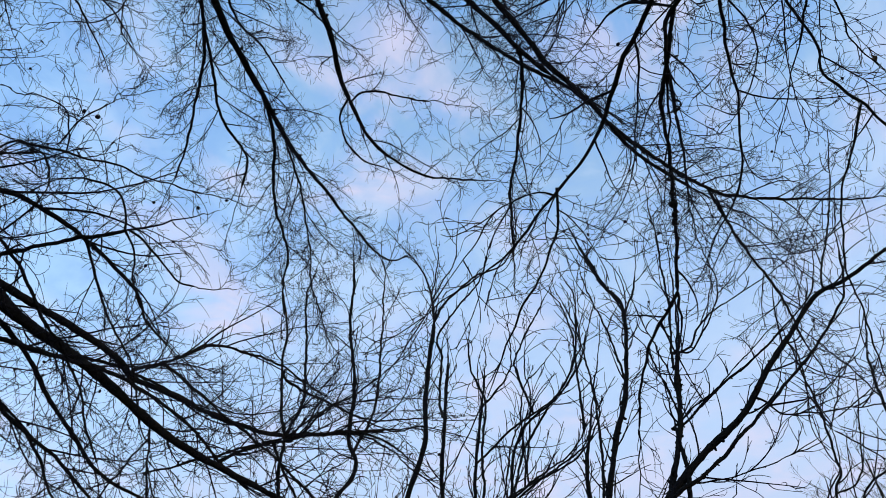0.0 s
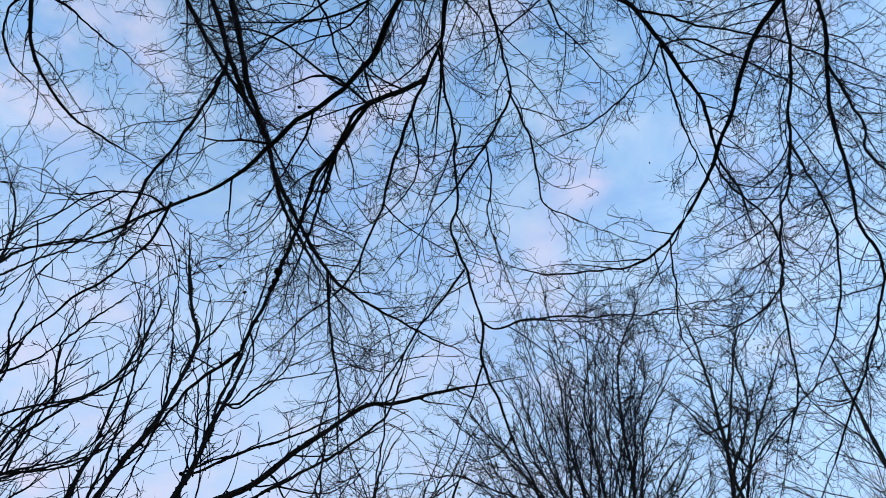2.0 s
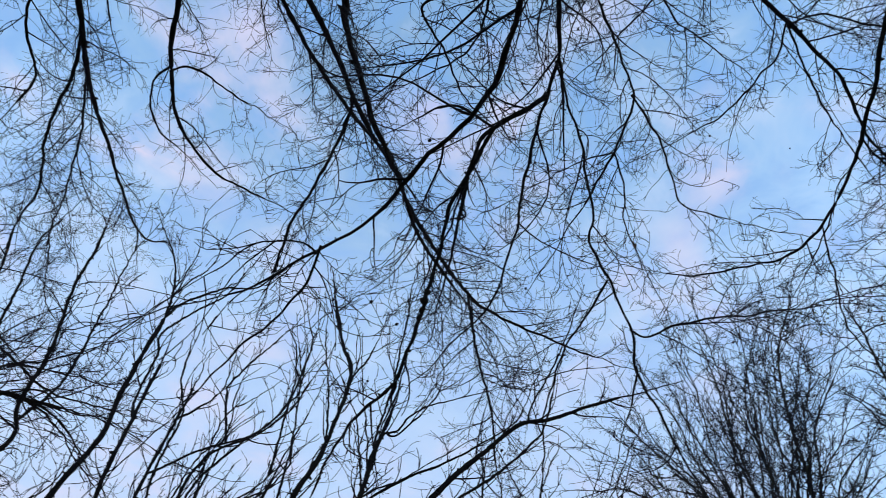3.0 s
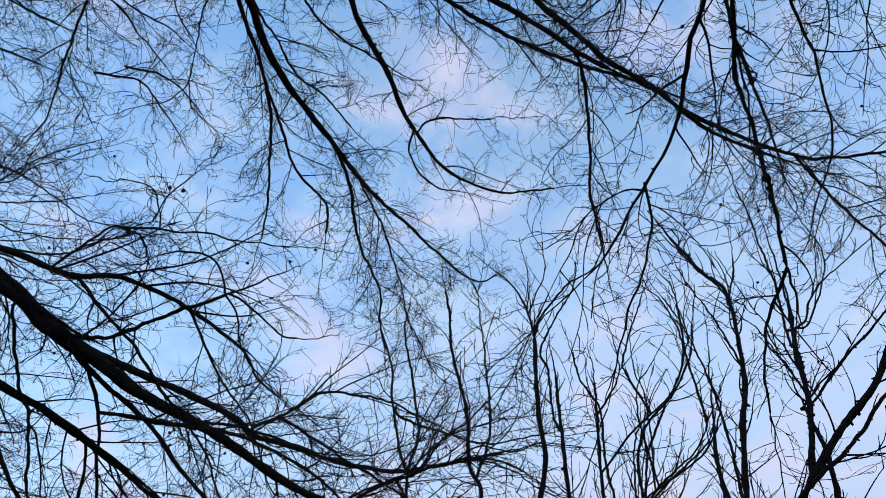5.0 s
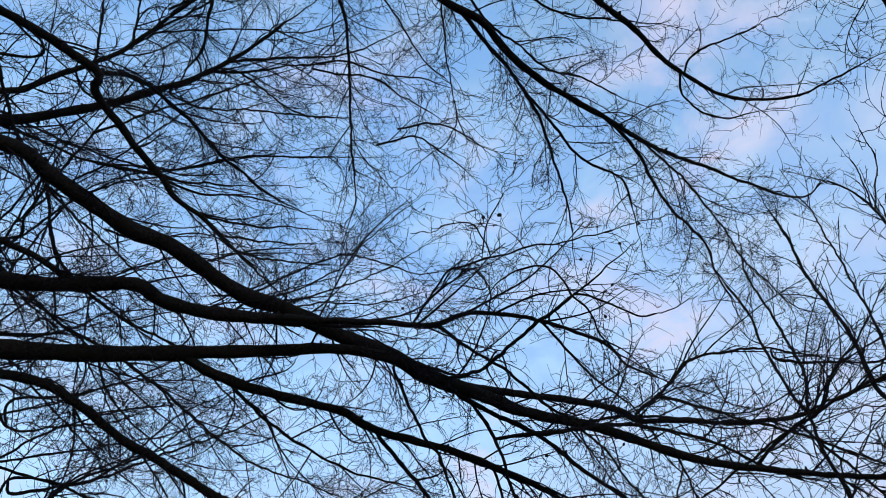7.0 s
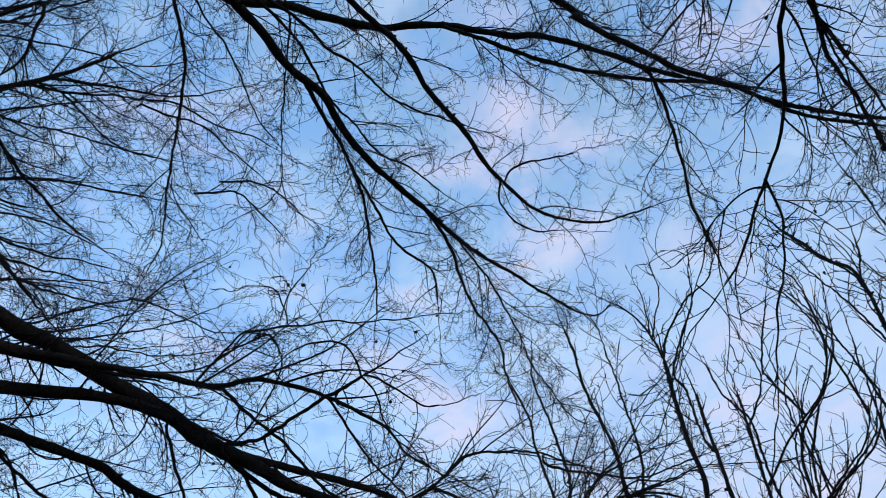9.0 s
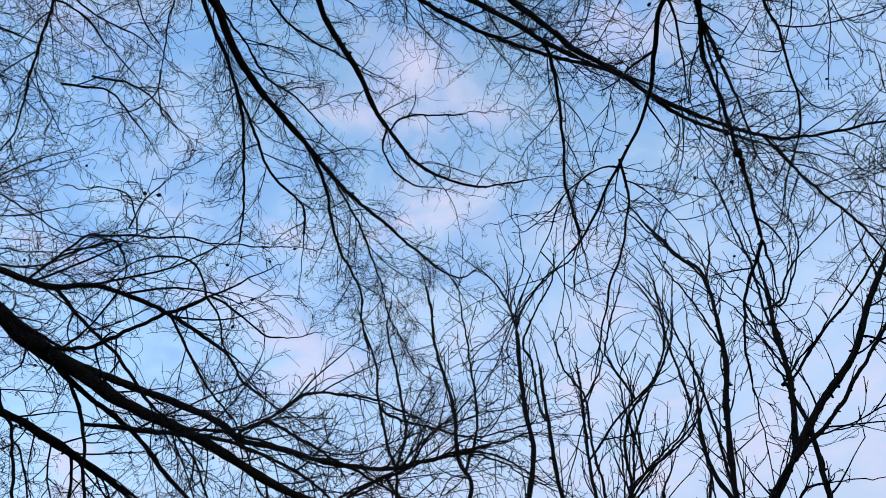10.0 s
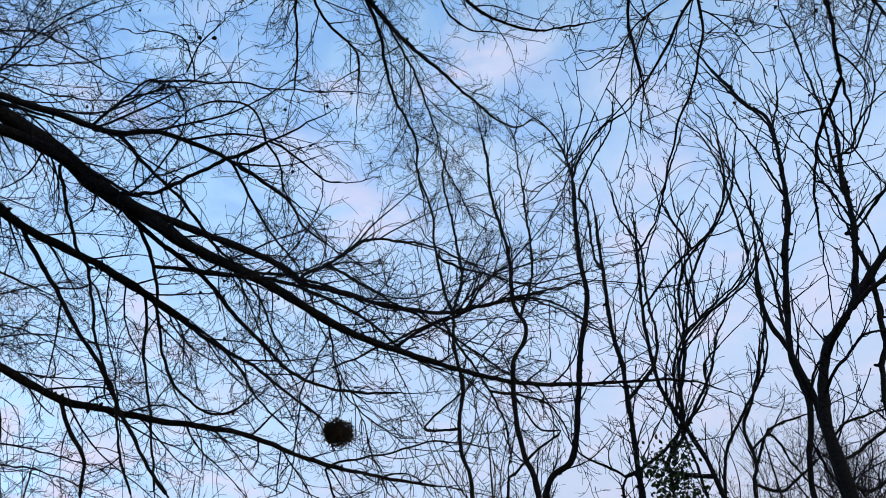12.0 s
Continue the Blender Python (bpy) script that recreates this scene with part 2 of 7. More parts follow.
def shoots(rng, paths, radii, every, length, angle, segs, up, curl, start=0.1, thin=0.5, cap=0.02, floor_r=0.0022, lean=0.0, taper=1.0, flat=0.0):
    """Side shoots along many paths of equal length; returns their paths and radii."""
    n, m, _ = paths.shape
    full = np.linalg.norm(np.diff(paths, axis=1), axis=2).sum(1)
    count = rng.poisson(full * (1 - start) / every)
    idx = np.repeat(np.arange(n), count)
    k = len(idx)
    if k == 0:
        return np.zeros((0, segs + 1, 3)), np.zeros((0, segs + 1))
    # even spacing along each parent, turning from side to side
    rank = np.arange(k) - np.repeat(np.cumsum(count) - count, count)
    u = start + (1 - start) * np.clip((rank + 0.5 + rng.normal(0, 0.33, k)) / count[idx], 0.0, 1.0)
    g = u * (m - 1)
    i0 = np.minimum(g.astype(int), m - 2)
    w = (g - i0)[:, None]
    p = paths[idx, i0] * (1 - w) + paths[idx, i0 + 1] * w
    r = radii[idx, i0] * (1 - w[:, 0]) + radii[idx, i0 + 1] * w[:, 0]
    d = unit(paths[idx, i0 + 1] - paths[idx, i0])
    plane = rng.normal(size=(n, 3)) * (1 - flat) + UP * (0.4 + flat) * rng.choice([-1.0, 1.0], (n, 1))
    side = np.cross(d, unit(plane)[idx]) * np.where(rank % 2, 1.0, -1.0)[:, None]
    side = side + rng.normal(size=(k, 3)) * 0.42
    side = unit(side - (side * d).sum(1, keepdims=True) * d)
    a = np.radians(rng.normal(angle, 12, k))[:, None]
    way = unit(d * np.cos(a) + side * np.sin(a))
    ln = rng.uniform(length[0], length[1], k) * (1 - taper * 0.55 * u) * np.minimum(1.0, 0.35 + full[idx] / (2.2 * length[1]))
    r0 = np.clip(r * thin, floor_r, cap)
    out = np.zeros((k, segs + 1, 3))
    out[:, 0] = p
    curl = curl * 6 / (segs + 1)
    bend = unit(rng.normal(size=(k, 3))) * curl * 1.1
    for s in range(segs):
        bend = bend * 0.88 + rng.normal(size=(k, 3)) * curl * 0.55
        way = unit(way + up * UP + lean * d + bend + rng.normal(size=(k, 3)) * curl * 0.35)
        out[:, s + 1] = out[:, s] + way * (ln / segs)[:, None]
    tap = np.linspace(1, 0.36, segs + 1)[None]
    return out, np.maximum(r0[:, None] * tap, floor_r * 0.62)


def bead_mesh(rng, places, size):
    """Small rough seed husks: squashed six-sided beads."""
    n = len(places)
    u = np.array([-1.0, -0.75, 0.0, 0.75, 1.0])
    axis = unit(rng.normal(size=(n, 3)))
    sz = rng.uniform(0.7, 1.3, n) * size
    path = places[:, None, :] + axis[:, None, :] * (u[None, :, None] * sz[:, None, None] * 1.2)
    rad = np.array([0.05, 0.7, 1.0, 0.6, 0.05])[None] * sz[:, None]
    return sweep(path, rad, 6)


STYLES = {
    # for the four orders of shoots: every (m), length (m), angle, up-turn, curl; then flatness, thickest, thinnest
    "beech": dict(o=((0.33, (0.8, 3.0), 48, 0.00, 0.17), (0.20, (0.4, 1.6), 50, 0.00, 0.25), (0.16, (0.18, 0.75), 50, 0.01, 0.32), (0.26, (0.06, 0.24), 48, 0.01, 0.30)), flat=0.25, cap=0.016, thin=0.0043),
    "spray": dict(o=((0.27, (0.8, 2.8), 40, 0.02, 0.16), (0.26, (0.4, 1.5), 42, 0.02, 0.22), (0.28, (0.15, 0.65), 46, 0.02, 0.28), (0.6, (0.05, 0.2), 46, 0.01, 0.2)), flat=0.2, cap=0.016, thin=0.0058),
    "overhead": dict(o=((0.30, (0.7, 2.5), 46, -0.01, 0.17), (0.19, (0.4, 1.5), 48, 0.00, 0.25), (0.155, (0.20, 0.80), 48, 0.00, 0.31), (0.26, (0.08, 0.28), 48, 0.01, 0.30)), flat=0.25, cap=0.012, thin=0.0048),
    "right": dict(o=((0.22, (0.6, 2.2), 50, -0.01, 0.19), (0.145, (0.28, 1.25), 52, 0.00, 0.27), (0.135, (0.14, 0.60), 52, 0.00, 0.33), (0.24, (0.05, 0.20), 50, 0.01, 0.30)), flat=0.2, cap=0.009, thin=0.0034),
    "stem": dict(o=((0.40, (0.5, 2.2), 34, 0.11, 0.15), (0.50, (0.22, 1.0), 40, 0.10, 0.19), (0.8, (0.06, 0.34), 48, 0.08, 0.22), (2.5, (0.03, 0.07), 45, 0.05, 0.10)), flat=0.0, cap=0.015, thin=0.0074),
    "fan": dict(o=((0.20, (0.6, 2.2), 36, 0.07, 0.15), (0.22, (0.3, 1.1), 42, 0.05, 0.20), (0.18, (0.14, 0.50), 44, 0.04, 0.24), (0.40, (0.06, 0.18), 45, 0.05, 0.20)), flat=0.0, cap=0.016, thin=0.0060),
}


def tree_root(label, name="tree", group="bare trees round the clearing"):
    return tagged(new(name), label, "tree", group)


def branch(tree, points, style, seed, name="branch", density=1.0, bark=None, knobs=1.0, bare=0.08, husks=0.0, reach=1.0):
    """One bough of a tree, as a part, with its twigs as a part of the bough. points: (x, y, z, radius) from the fork outwards."""
    rng = np.random.default_rng(seed)
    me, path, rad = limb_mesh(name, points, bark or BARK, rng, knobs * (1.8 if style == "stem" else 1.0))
    ob = new(name, me)
    ob.parent = tree
    st = STYLES[style]
    thin = st["thin"]
    (e1, l1, a1, u1, c1), (e2, l2, a2, u2, c2), (e3, l3, a3, u3, c3), (e4, l4, a4, u4, c4) = st["o"]
    p1, r1 = shoots(rng, path[None], rad[None], e1 / density, (l1[0] * reach, l1[1] * reach), a1, 9, u1, c1, bare, 0.6, st["cap"], thin * 1.5, 0.03, 1.0, st["flat"])
    # the bough's own tip goes on as a shoot
    ahead = unit(path[-1] - path[-3])[None, None]
    tip = path[-1][None, None] + ahead * np.linspace(0, 1.1 * min(reach, 1.0), 10)[None, :, None]
    tip = tip + np.r_[np.zeros((1, 3)), rng.normal(size=(9, 3)).cumsum(0) * 0.014][None]
    p1 = np.concatenate([p1, tip])
    r1 = np.concatenate([r1, np.linspace(max(rad[-1] * 0.7, thin * 1.4), thin, 10)[None]])
    p2, r2 = shoots(rng, p1, r1, e2, l2, a2, 8, u2, c2, 0.08, 0.65, st["cap"] * 0.6, thin * 1.2, 0.04, 0.8, st["flat"])
    p3, r3 = shoots(rng, p2, r2, e3, l3, a3, 6, u3, c3, 0.10, 0.7, thin * 1.6, thin, 0.04, 0.5, st["flat"] * 0.5)
    p4, r4 = shoots(rng, p3, r3, e4, l4, a4, 2, u4, c4, 0.15, 0.9, thin, thin * 0.85, 0.02, 0.3)
    pieces = [sweep(p1, r1, 4), sweep(p2, r2, 3), sweep(p3, r3, 3), sweep(p4, r4, 3)]
    if husks:
        pick = rng.random(len(p3)) < husks
        if pick.any():
            pieces.append(bead_mesh(rng, p3[pick, -1], 0.011 if style == "right" else 0.019))
    v, f = joined(pieces)
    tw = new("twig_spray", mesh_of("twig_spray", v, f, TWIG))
    tw.parent = ob
    tagged(tw, "fine dark twigs", kind="stuff")
    return ob


def burr(tree, at, size, seed):
    """A knobbly swelling on a branch."""
    rng = random.Random(seed)
    bm = bmesh.new()
    for k in range(7):
        m = Matrix.Translation([rng.uniform(-0.7, 0.7) * size, rng.uniform(-0.7, 0.7) * size, rng.uniform(-1, 1) * size])
        bmesh.ops.create_icosphere(bm, subdivisions=2, radius=size * rng.uniform(0.45, 0.8), matrix=m)
    for v in bm.verts:
        v.co += v.co.normalized() * size * 0.25 * noise.noise(v.co * (1.4 / size) + Vector((seed, 0, 0)))
    me = bpy.data.meshes.new("burr")
    bm.to_mesh(me)
    bm.free()
    me.materials.append(BARK)
    ob = new("burr", me)
    ob.location, ob.parent = at, tree
    return ob


def trunk(tree, points, bark=None, seed=1):
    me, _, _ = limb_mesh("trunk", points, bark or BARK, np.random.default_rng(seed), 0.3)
    ob = new("trunk", me)
    ob.parent = tree
    return ob


# ---- the trees: every bough from its fork outwards as (x, y, z, radius) ----

old_beech = tree_root('old leafless beech with long dark overhanging limbs')
trunk(old_beech, [(-9.90, -3.40, -0.10, 0.460), (-9.80, -3.20, 1.50, 0.360), (-9.60, -2.90, 4.50, 0.310), (-9.50, -2.70, 8.00, 0.270), (-9.70, -2.50, 12.00, 0.170), (-9.60, -2.10, 16.00, 0.090), (-9.40, -1.80, 18.50, 0.030)])
branch(old_beech, [(-9.48, -2.58, 7.66, 0.106), (-8.67, -1.03, 9.18, 0.100), (-7.97, 0.56, 9.52, 0.095), (-7.98, 1.07, 9.54, 0.102), (-7.97, 1.66, 9.54, 0.099), (-7.93, 2.30, 9.52, 0.102), (-7.79, 2.78, 9.57, 0.104), (-7.63, 3.84, 9.43, 0.106), (-7.39, 4.39, 9.43, 0.110), (-7.00, 5.35, 9.30, 0.115), (-6.71, 5.91, 9.22, 0.117), (-6.48, 6.39, 9.08, 0.115), (-6.23, 6.79, 8.98, 0.109)], 'beech', 11, reach=0.9, bare=0.30, name="limb")
branch(old_beech, [(-6.32, 6.65, 9.01, 0.106), (-6.07, 7.14, 8.99, 0.095), (-5.78, 7.86, 8.97, 0.077), (-5.17, 8.84, 8.99, 0.072), (-4.56, 9.81, 8.83, 0.064), (-3.94, 10.53, 8.74, 0.056), (-3.10, 11.27, 8.66, 0.044), (-2.10, 11.97, 8.57, 0.038), (-1.14, 12.43, 8.63, 0.033), (-0.27, 12.73, 8.70, 0.026), (0.63, 13.00, 8.75, 0.020), (1.34, 13.29, 8.59, 0.013)], 'spray', 12, density=0.85, name="limb")
branch(old_beech, [(-9.57, -2.68, 6.27, 0.130), (-9.55, -0.44, 7.89, 0.100), (-8.76, 1.53, 8.51, 0.096), (-8.51, 2.05, 8.70, 0.094), (-8.11, 2.66, 8.96, 0.090), (-8.02, 3.03, 8.90, 0.088), (-7.82, 3.47, 8.92, 0.085), (-7.45, 4.03, 9.01, 0.081), (-7.00, 4.61, 9.09, 0.077)], 'beech', 13, density=1.4, bare=0.45, name="limb")
branch(old_beech, [(-9.56, -2.79, 5.27, 0.150), (-9.84, -0.14, 7.00, 0.125), (-9.10, 2.00, 7.94, 0.114), (-8.79, 2.72, 8.21, 0.106), (-8.37, 3.45, 8.49, 0.098), (-7.74, 4.35, 8.80, 0.085), (-7.14, 5.06, 9.01, 0.074), (-6.76, 5.54, 9.05, 0.067), (-6.39, 6.08, 8.99, 0.058)], 'beech', 14, density=1.2, bare=0.41, name="limb")
branch(old_beech, [(-6.43, 6.48, 9.06, 0.038), (-6.24, 7.20, 8.94, 0.036), (-6.10, 7.63, 8.89, 0.035), (-5.97, 8.05, 8.88, 0.034), (-5.85, 8.51, 8.82, 0.033), (-5.74, 9.10, 8.65, 0.031), (-5.53, 9.77, 8.49, 0.029), (-5.31, 10.32, 8.33, 0.027), (-4.93, 10.85, 8.29, 0.024), (-4.45, 11.32, 8.38, 0.022), (-3.97, 11.69, 8.52, 0.020)], 'spray', 15, density=0.6)
branch(old_beech, [(-8.25, 3.63, 8.55, 0.069), (-8.16, 4.03, 8.47, 0.067), (-8.05, 4.57, 8.51, 0.065), (-7.81, 5.30, 8.61, 0.062), (-7.57, 5.92, 8.66, 0.059), (-7.43, 6.40, 8.59, 0.057), (-6.88, 7.48, 8.58, 0.051), (-6.46, 8.28, 8.46, 0.046), (-6.22, 8.70, 8.35, 0.043)], 'beech', 16, density=0.8, name="limb")
branch(old_beech, [(-6.92, 7.41, 8.58, 0.038), (-6.54, 8.34, 8.49, 0.033), (-6.19, 8.77, 8.31, 0.030), (-5.86, 9.13, 8.11, 0.027), (-5.59, 9.39, 8.00, 0.025), (-5.28, 9.70, 7.80, 0.022), (-4.68, 10.25, 7.37, 0.017)], 'beech', 17)
branch(old_beech, [(-5.86, 9.13, 8.11, 0.023), (-5.72, 9.56, 7.92, 0.020), (-5.60, 10.04, 7.65, 0.016), (-5.35, 10.53, 7.42, 0.012)], 'beech', 18)
branch(old_beech, [(-9.56, -2.79, 4.67, 0.100), (-9.64, -0.04, 6.70, 0.070), (-9.22, 2.17, 7.73, 0.057), (-9.23, 3.07, 7.83, 0.058), (-9.28, 3.69, 7.76, 0.058), (-9.27, 4.23, 7.74, 0.058), (-9.23, 4.78, 7.68, 0.058), (-9.12, 5.57, 7.57, 0.058)], 'beech', 19, density=1.5, bare=0.50, name="limb")
branch(old_beech, [(-9.16, 5.28, 7.61, 0.055), (-7.92, 7.35, 7.12, 0.054), (-7.47, 8.06, 6.96, 0.050), (-7.07, 8.49, 6.97, 0.047), (-6.63, 8.91, 6.98, 0.044), (-6.15, 9.31, 7.01, 0.041), (-5.60, 9.73, 6.99, 0.037), (-5.02, 10.20, 6.84, 0.033), (-4.55, 10.52, 6.72, 0.029), (-3.96, 10.85, 6.64, 0.025), (-3.19, 11.21, 6.55, 0.020)], 'beech', 20, density=1.2, bare=0.22, name="limb")
branch(old_beech, [(-9.57, -2.35, 9.65, 0.080), (-9.86, -0.99, 11.08, 0.055), (-9.58, 0.24, 12.12, 0.051), (-9.37, 0.53, 12.57, 0.047), (-8.80, 1.06, 13.50, 0.039), (-8.50, 1.21, 13.90, 0.034), (-8.09, 1.33, 14.40, 0.029)], 'beech', 21, density=1.2, bare=0.43, name="limb")
branch(old_beech, [(-9.57, -2.45, 9.06, 0.110), (-10.06, -0.69, 10.78, 0.085), (-9.83, 0.50, 11.88, 0.080), (-9.64, 0.89, 12.32, 0.075), (-9.32, 1.40, 12.89, 0.066), (-8.81, 1.95, 13.60, 0.055), (-8.56, 2.20, 13.90, 0.049), (-7.93, 2.57, 14.55, 0.038), (-7.52, 2.73, 14.93, 0.031), (-7.14, 2.83, 15.27, 0.024)], 'beech', 22, density=1.1, bare=0.35, name="limb")
branch(old_beech, [(-8.06, 2.50, 14.42, 0.027), (-7.42, 3.13, 14.72, 0.022), (-6.99, 3.70, 15.06, 0.018), (-6.51, 4.14, 15.44, 0.014), (-6.09, 4.38, 15.75, 0.011)], 'beech', 23, density=1.2)
branch(old_beech, [(-8.31, 2.36, 14.17, 0.027), (-7.98, 2.95, 14.62, 0.022), (-7.62, 3.42, 15.09, 0.016), (-7.27, 3.97, 15.51, 0.011)], 'beech', 24, density=1.2)
branch(old_beech, [(-9.67, -2.35, 10.56, 0.057), (-8.68, -1.31, 11.87, 0.060), (-8.15, 0.74, 11.98, 0.065), (-8.31, 1.03, 11.82, 0.062), (-8.38, 1.28, 11.73, 0.059), (-8.38, 1.65, 11.60, 0.056), (-8.42, 1.92, 11.50, 0.053), (-8.42, 2.26, 11.39, 0.050), (-8.44, 2.53, 11.31, 0.046), (-8.51, 2.72, 11.26, 0.043), (-8.49, 3.01, 11.19, 0.040), (-8.42, 3.30, 11.14, 0.036), (-8.40, 3.60, 11.06, 0.033), (-8.37, 3.98, 10.93, 0.029), (-8.33, 4.34, 10.82, 0.025)], 'beech', 25, density=1.1, bare=0.32, name="limb")
branch(old_beech, [(-8.14, 0.92, 11.96, 0.036), (-8.14, 1.42, 12.46, 0.035), (-8.23, 1.95, 12.62, 0.033), (-8.32, 2.20, 12.75, 0.032), (-8.38, 2.59, 12.81, 0.030), (-8.50, 2.92, 12.87, 0.028), (-8.59, 3.31, 12.91, 0.026), (-8.60, 3.77, 12.94, 0.024), (-8.64, 4.22, 12.96, 0.022), (-8.58, 4.70, 13.00, 0.020)], 'beech', 26, density=0.85)
branch(old_beech, [(-9.57, -2.58, 7.26, 0.070), (-8.86, -0.23, 8.49, 0.045), (-8.57, 1.27, 8.80, 0.041), (-8.48, 1.78, 8.79, 0.036), (-8.45, 2.15, 8.74, 0.033)], 'beech', 27, density=1.2, bare=0.66, name="limb")
branch(old_beech, [(-9.55, -2.54, 8.27, 0.060), (-11.53, 0.02, 10.30, 0.030), (-11.50, 1.68, 11.47, 0.025), (-11.16, 1.64, 11.86, 0.024), (-10.17, 1.63, 12.83, 0.020), (-9.74, 1.63, 13.20, 0.018), (-9.10, 1.58, 13.70, 0.016)], 'beech', 28, density=0.7, bare=0.50, name="limb")
branch(old_beech, [(-9.67, -2.35, 10.56, 0.060), (-10.05, -0.39, 11.58, 0.030), (-9.82, 0.89, 11.87, 0.023), (-9.75, 1.67, 12.10, 0.022), (-9.61, 2.20, 12.31, 0.021), (-9.39, 2.71, 12.53, 0.020), (-8.59, 3.63, 13.26, 0.017), (-7.64, 4.89, 13.81, 0.014)], 'beech', 29, density=0.94, bare=0.32, name="limb")
branch(old_beech, [(-7.35, 4.14, 9.02, 0.056), (-6.81, 4.38, 8.85, 0.047), (-6.43, 4.67, 8.81, 0.043), (-5.80, 5.35, 8.88, 0.037), (-5.58, 5.55, 8.90, 0.035), (-5.22, 5.74, 9.01, 0.032), (-4.73, 6.15, 8.99, 0.027), (-4.52, 6.36, 8.95, 0.025), (-3.99, 6.98, 8.67, 0.018), (-3.84, 7.29, 8.44, 0.015), (-3.60, 7.54, 8.28, 0.012)], 'beech', 30, density=1.1, husks=0.03, name="limb")
branch(old_beech, [(-5.58, 5.55, 8.90, 0.023), (-5.31, 6.15, 8.61, 0.020), (-5.13, 6.43, 8.48, 0.019), (-4.89, 6.98, 8.11, 0.017)], 'beech', 31, husks=0.03)
branch(old_beech, [(-5.80, 5.35, 8.88, 0.018), (-5.09, 5.16, 9.19, 0.015), (-4.91, 5.18, 9.22, 0.014), (-4.44, 5.32, 9.18, 0.013), (-4.01, 5.41, 9.14, 0.011), (-3.45, 5.58, 9.03, 0.009), (-2.93, 5.68, 8.93, 0.007)], 'beech', 32, reach=0.6, husks=0.03)
branch(old_beech, [(-5.48, 5.25, 9.02, 0.016), (-5.05, 5.24, 9.09, 0.013), (-4.77, 5.25, 9.11, 0.011), (-4.69, 5.30, 9.06, 0.011), (-4.66, 5.42, 8.88, 0.009), (-4.87, 5.05, 8.76, 0.006)], 'beech', 33, husks=0.03)
branch(old_beech, [(-6.38, 6.55, 9.04, 0.026), (-5.33, 6.19, 8.43, 0.024), (-4.95, 6.00, 8.31, 0.023), (-4.40, 5.83, 8.27, 0.021), (-3.91, 5.69, 8.18, 0.020), (-3.50, 5.50, 8.07, 0.019)], 'beech', 34, density=0.9, husks=0.03)
branch(old_beech, [(-3.53, 5.51, 8.08, 0.014), (-3.55, 5.39, 8.26, 0.013), (-3.63, 5.26, 8.37, 0.012), (-3.80, 5.13, 8.41, 0.011), (-4.06, 5.06, 8.37, 0.009), (-4.30, 5.05, 8.28, 0.007), (-4.49, 5.11, 8.16, 0.006)], 'beech', 35, density=1.5, husks=0.03)
branch(old_beech, [(-3.53, 5.51, 8.08, 0.012), (-3.50, 5.79, 8.05, 0.011), (-3.55, 6.07, 7.92, 0.010), (-3.50, 6.37, 7.84, 0.009), (-3.34, 6.81, 7.71, 0.007)], 'beech', 36, density=1.6, husks=0.03)
branch(old_beech, [(-6.32, 6.65, 9.01, 0.052), (-5.30, 8.36, 9.26, 0.049), (-4.94, 8.95, 9.30, 0.048), (-4.79, 9.30, 9.23, 0.044), (-4.31, 9.82, 9.32, 0.038), (-3.58, 10.54, 9.38, 0.033), (-2.83, 11.07, 9.53, 0.028), (-1.91, 11.44, 9.90, 0.023), (-1.29, 11.65, 10.10, 0.020)], 'spray', 37, density=0.8, bare=0.22, name="limb")
branch(old_beech, [(-5.40, 8.48, 8.99, 0.023), (-4.98, 9.10, 9.27, 0.022), (-4.33, 9.94, 9.45, 0.020), (-3.80, 10.65, 9.49, 0.018), (-3.13, 11.22, 9.71, 0.016), (-2.25, 11.75, 10.07, 0.014), (-1.67, 12.06, 10.30, 0.012)], 'spray', 38, density=0.9, reach=1.3)
branch(old_beech, [(-4.71, 8.99, 8.92, 0.028), (-4.65, 8.94, 9.07, 0.026), (-4.28, 9.19, 9.49, 0.024), (-3.92, 9.39, 9.96, 0.022), (-3.53, 9.74, 10.19, 0.020), (-3.09, 10.20, 10.36, 0.018), (-2.69, 10.72, 10.42, 0.015), (-2.29, 11.24, 10.45, 0.012)], 'spray', 39, density=0.9, reach=1.2)
branch(old_beech, [(-7.43, 6.40, 8.59, 0.031), (-7.52, 6.76, 8.52, 0.030), (-7.32, 7.21, 8.10, 0.029), (-7.14, 7.58, 7.70, 0.028), (-6.88, 7.99, 7.26, 0.027), (-6.77, 8.23, 6.92, 0.026), (-6.34, 8.78, 6.10, 0.023), (-6.17, 8.96, 5.85, 0.022)], 'beech', 40, density=0.5, reach=0.7)
branch(old_beech, [(-6.66, 6.02, 9.19, 0.029), (-6.71, 5.96, 9.02, 0.022), (-6.72, 6.21, 8.74, 0.022), (-6.72, 6.70, 8.31, 0.021), (-6.69, 6.96, 8.10, 0.020), (-6.72, 7.44, 7.52, 0.019), (-6.69, 7.73, 7.18, 0.018), (-6.63, 8.06, 6.80, 0.017), (-6.61, 8.48, 6.15, 0.016), (-6.53, 8.73, 5.79, 0.015)], 'beech', 41, density=0.25, reach=0.5)
branch(old_beech, [(-7.19, 7.53, 8.74, 0.017), (-7.15, 7.48, 8.49, 0.013), (-7.05, 7.67, 8.31, 0.013), (-6.95, 8.15, 7.61, 0.012), (-6.88, 8.56, 6.83, 0.010)], 'beech', 42, density=0.6)
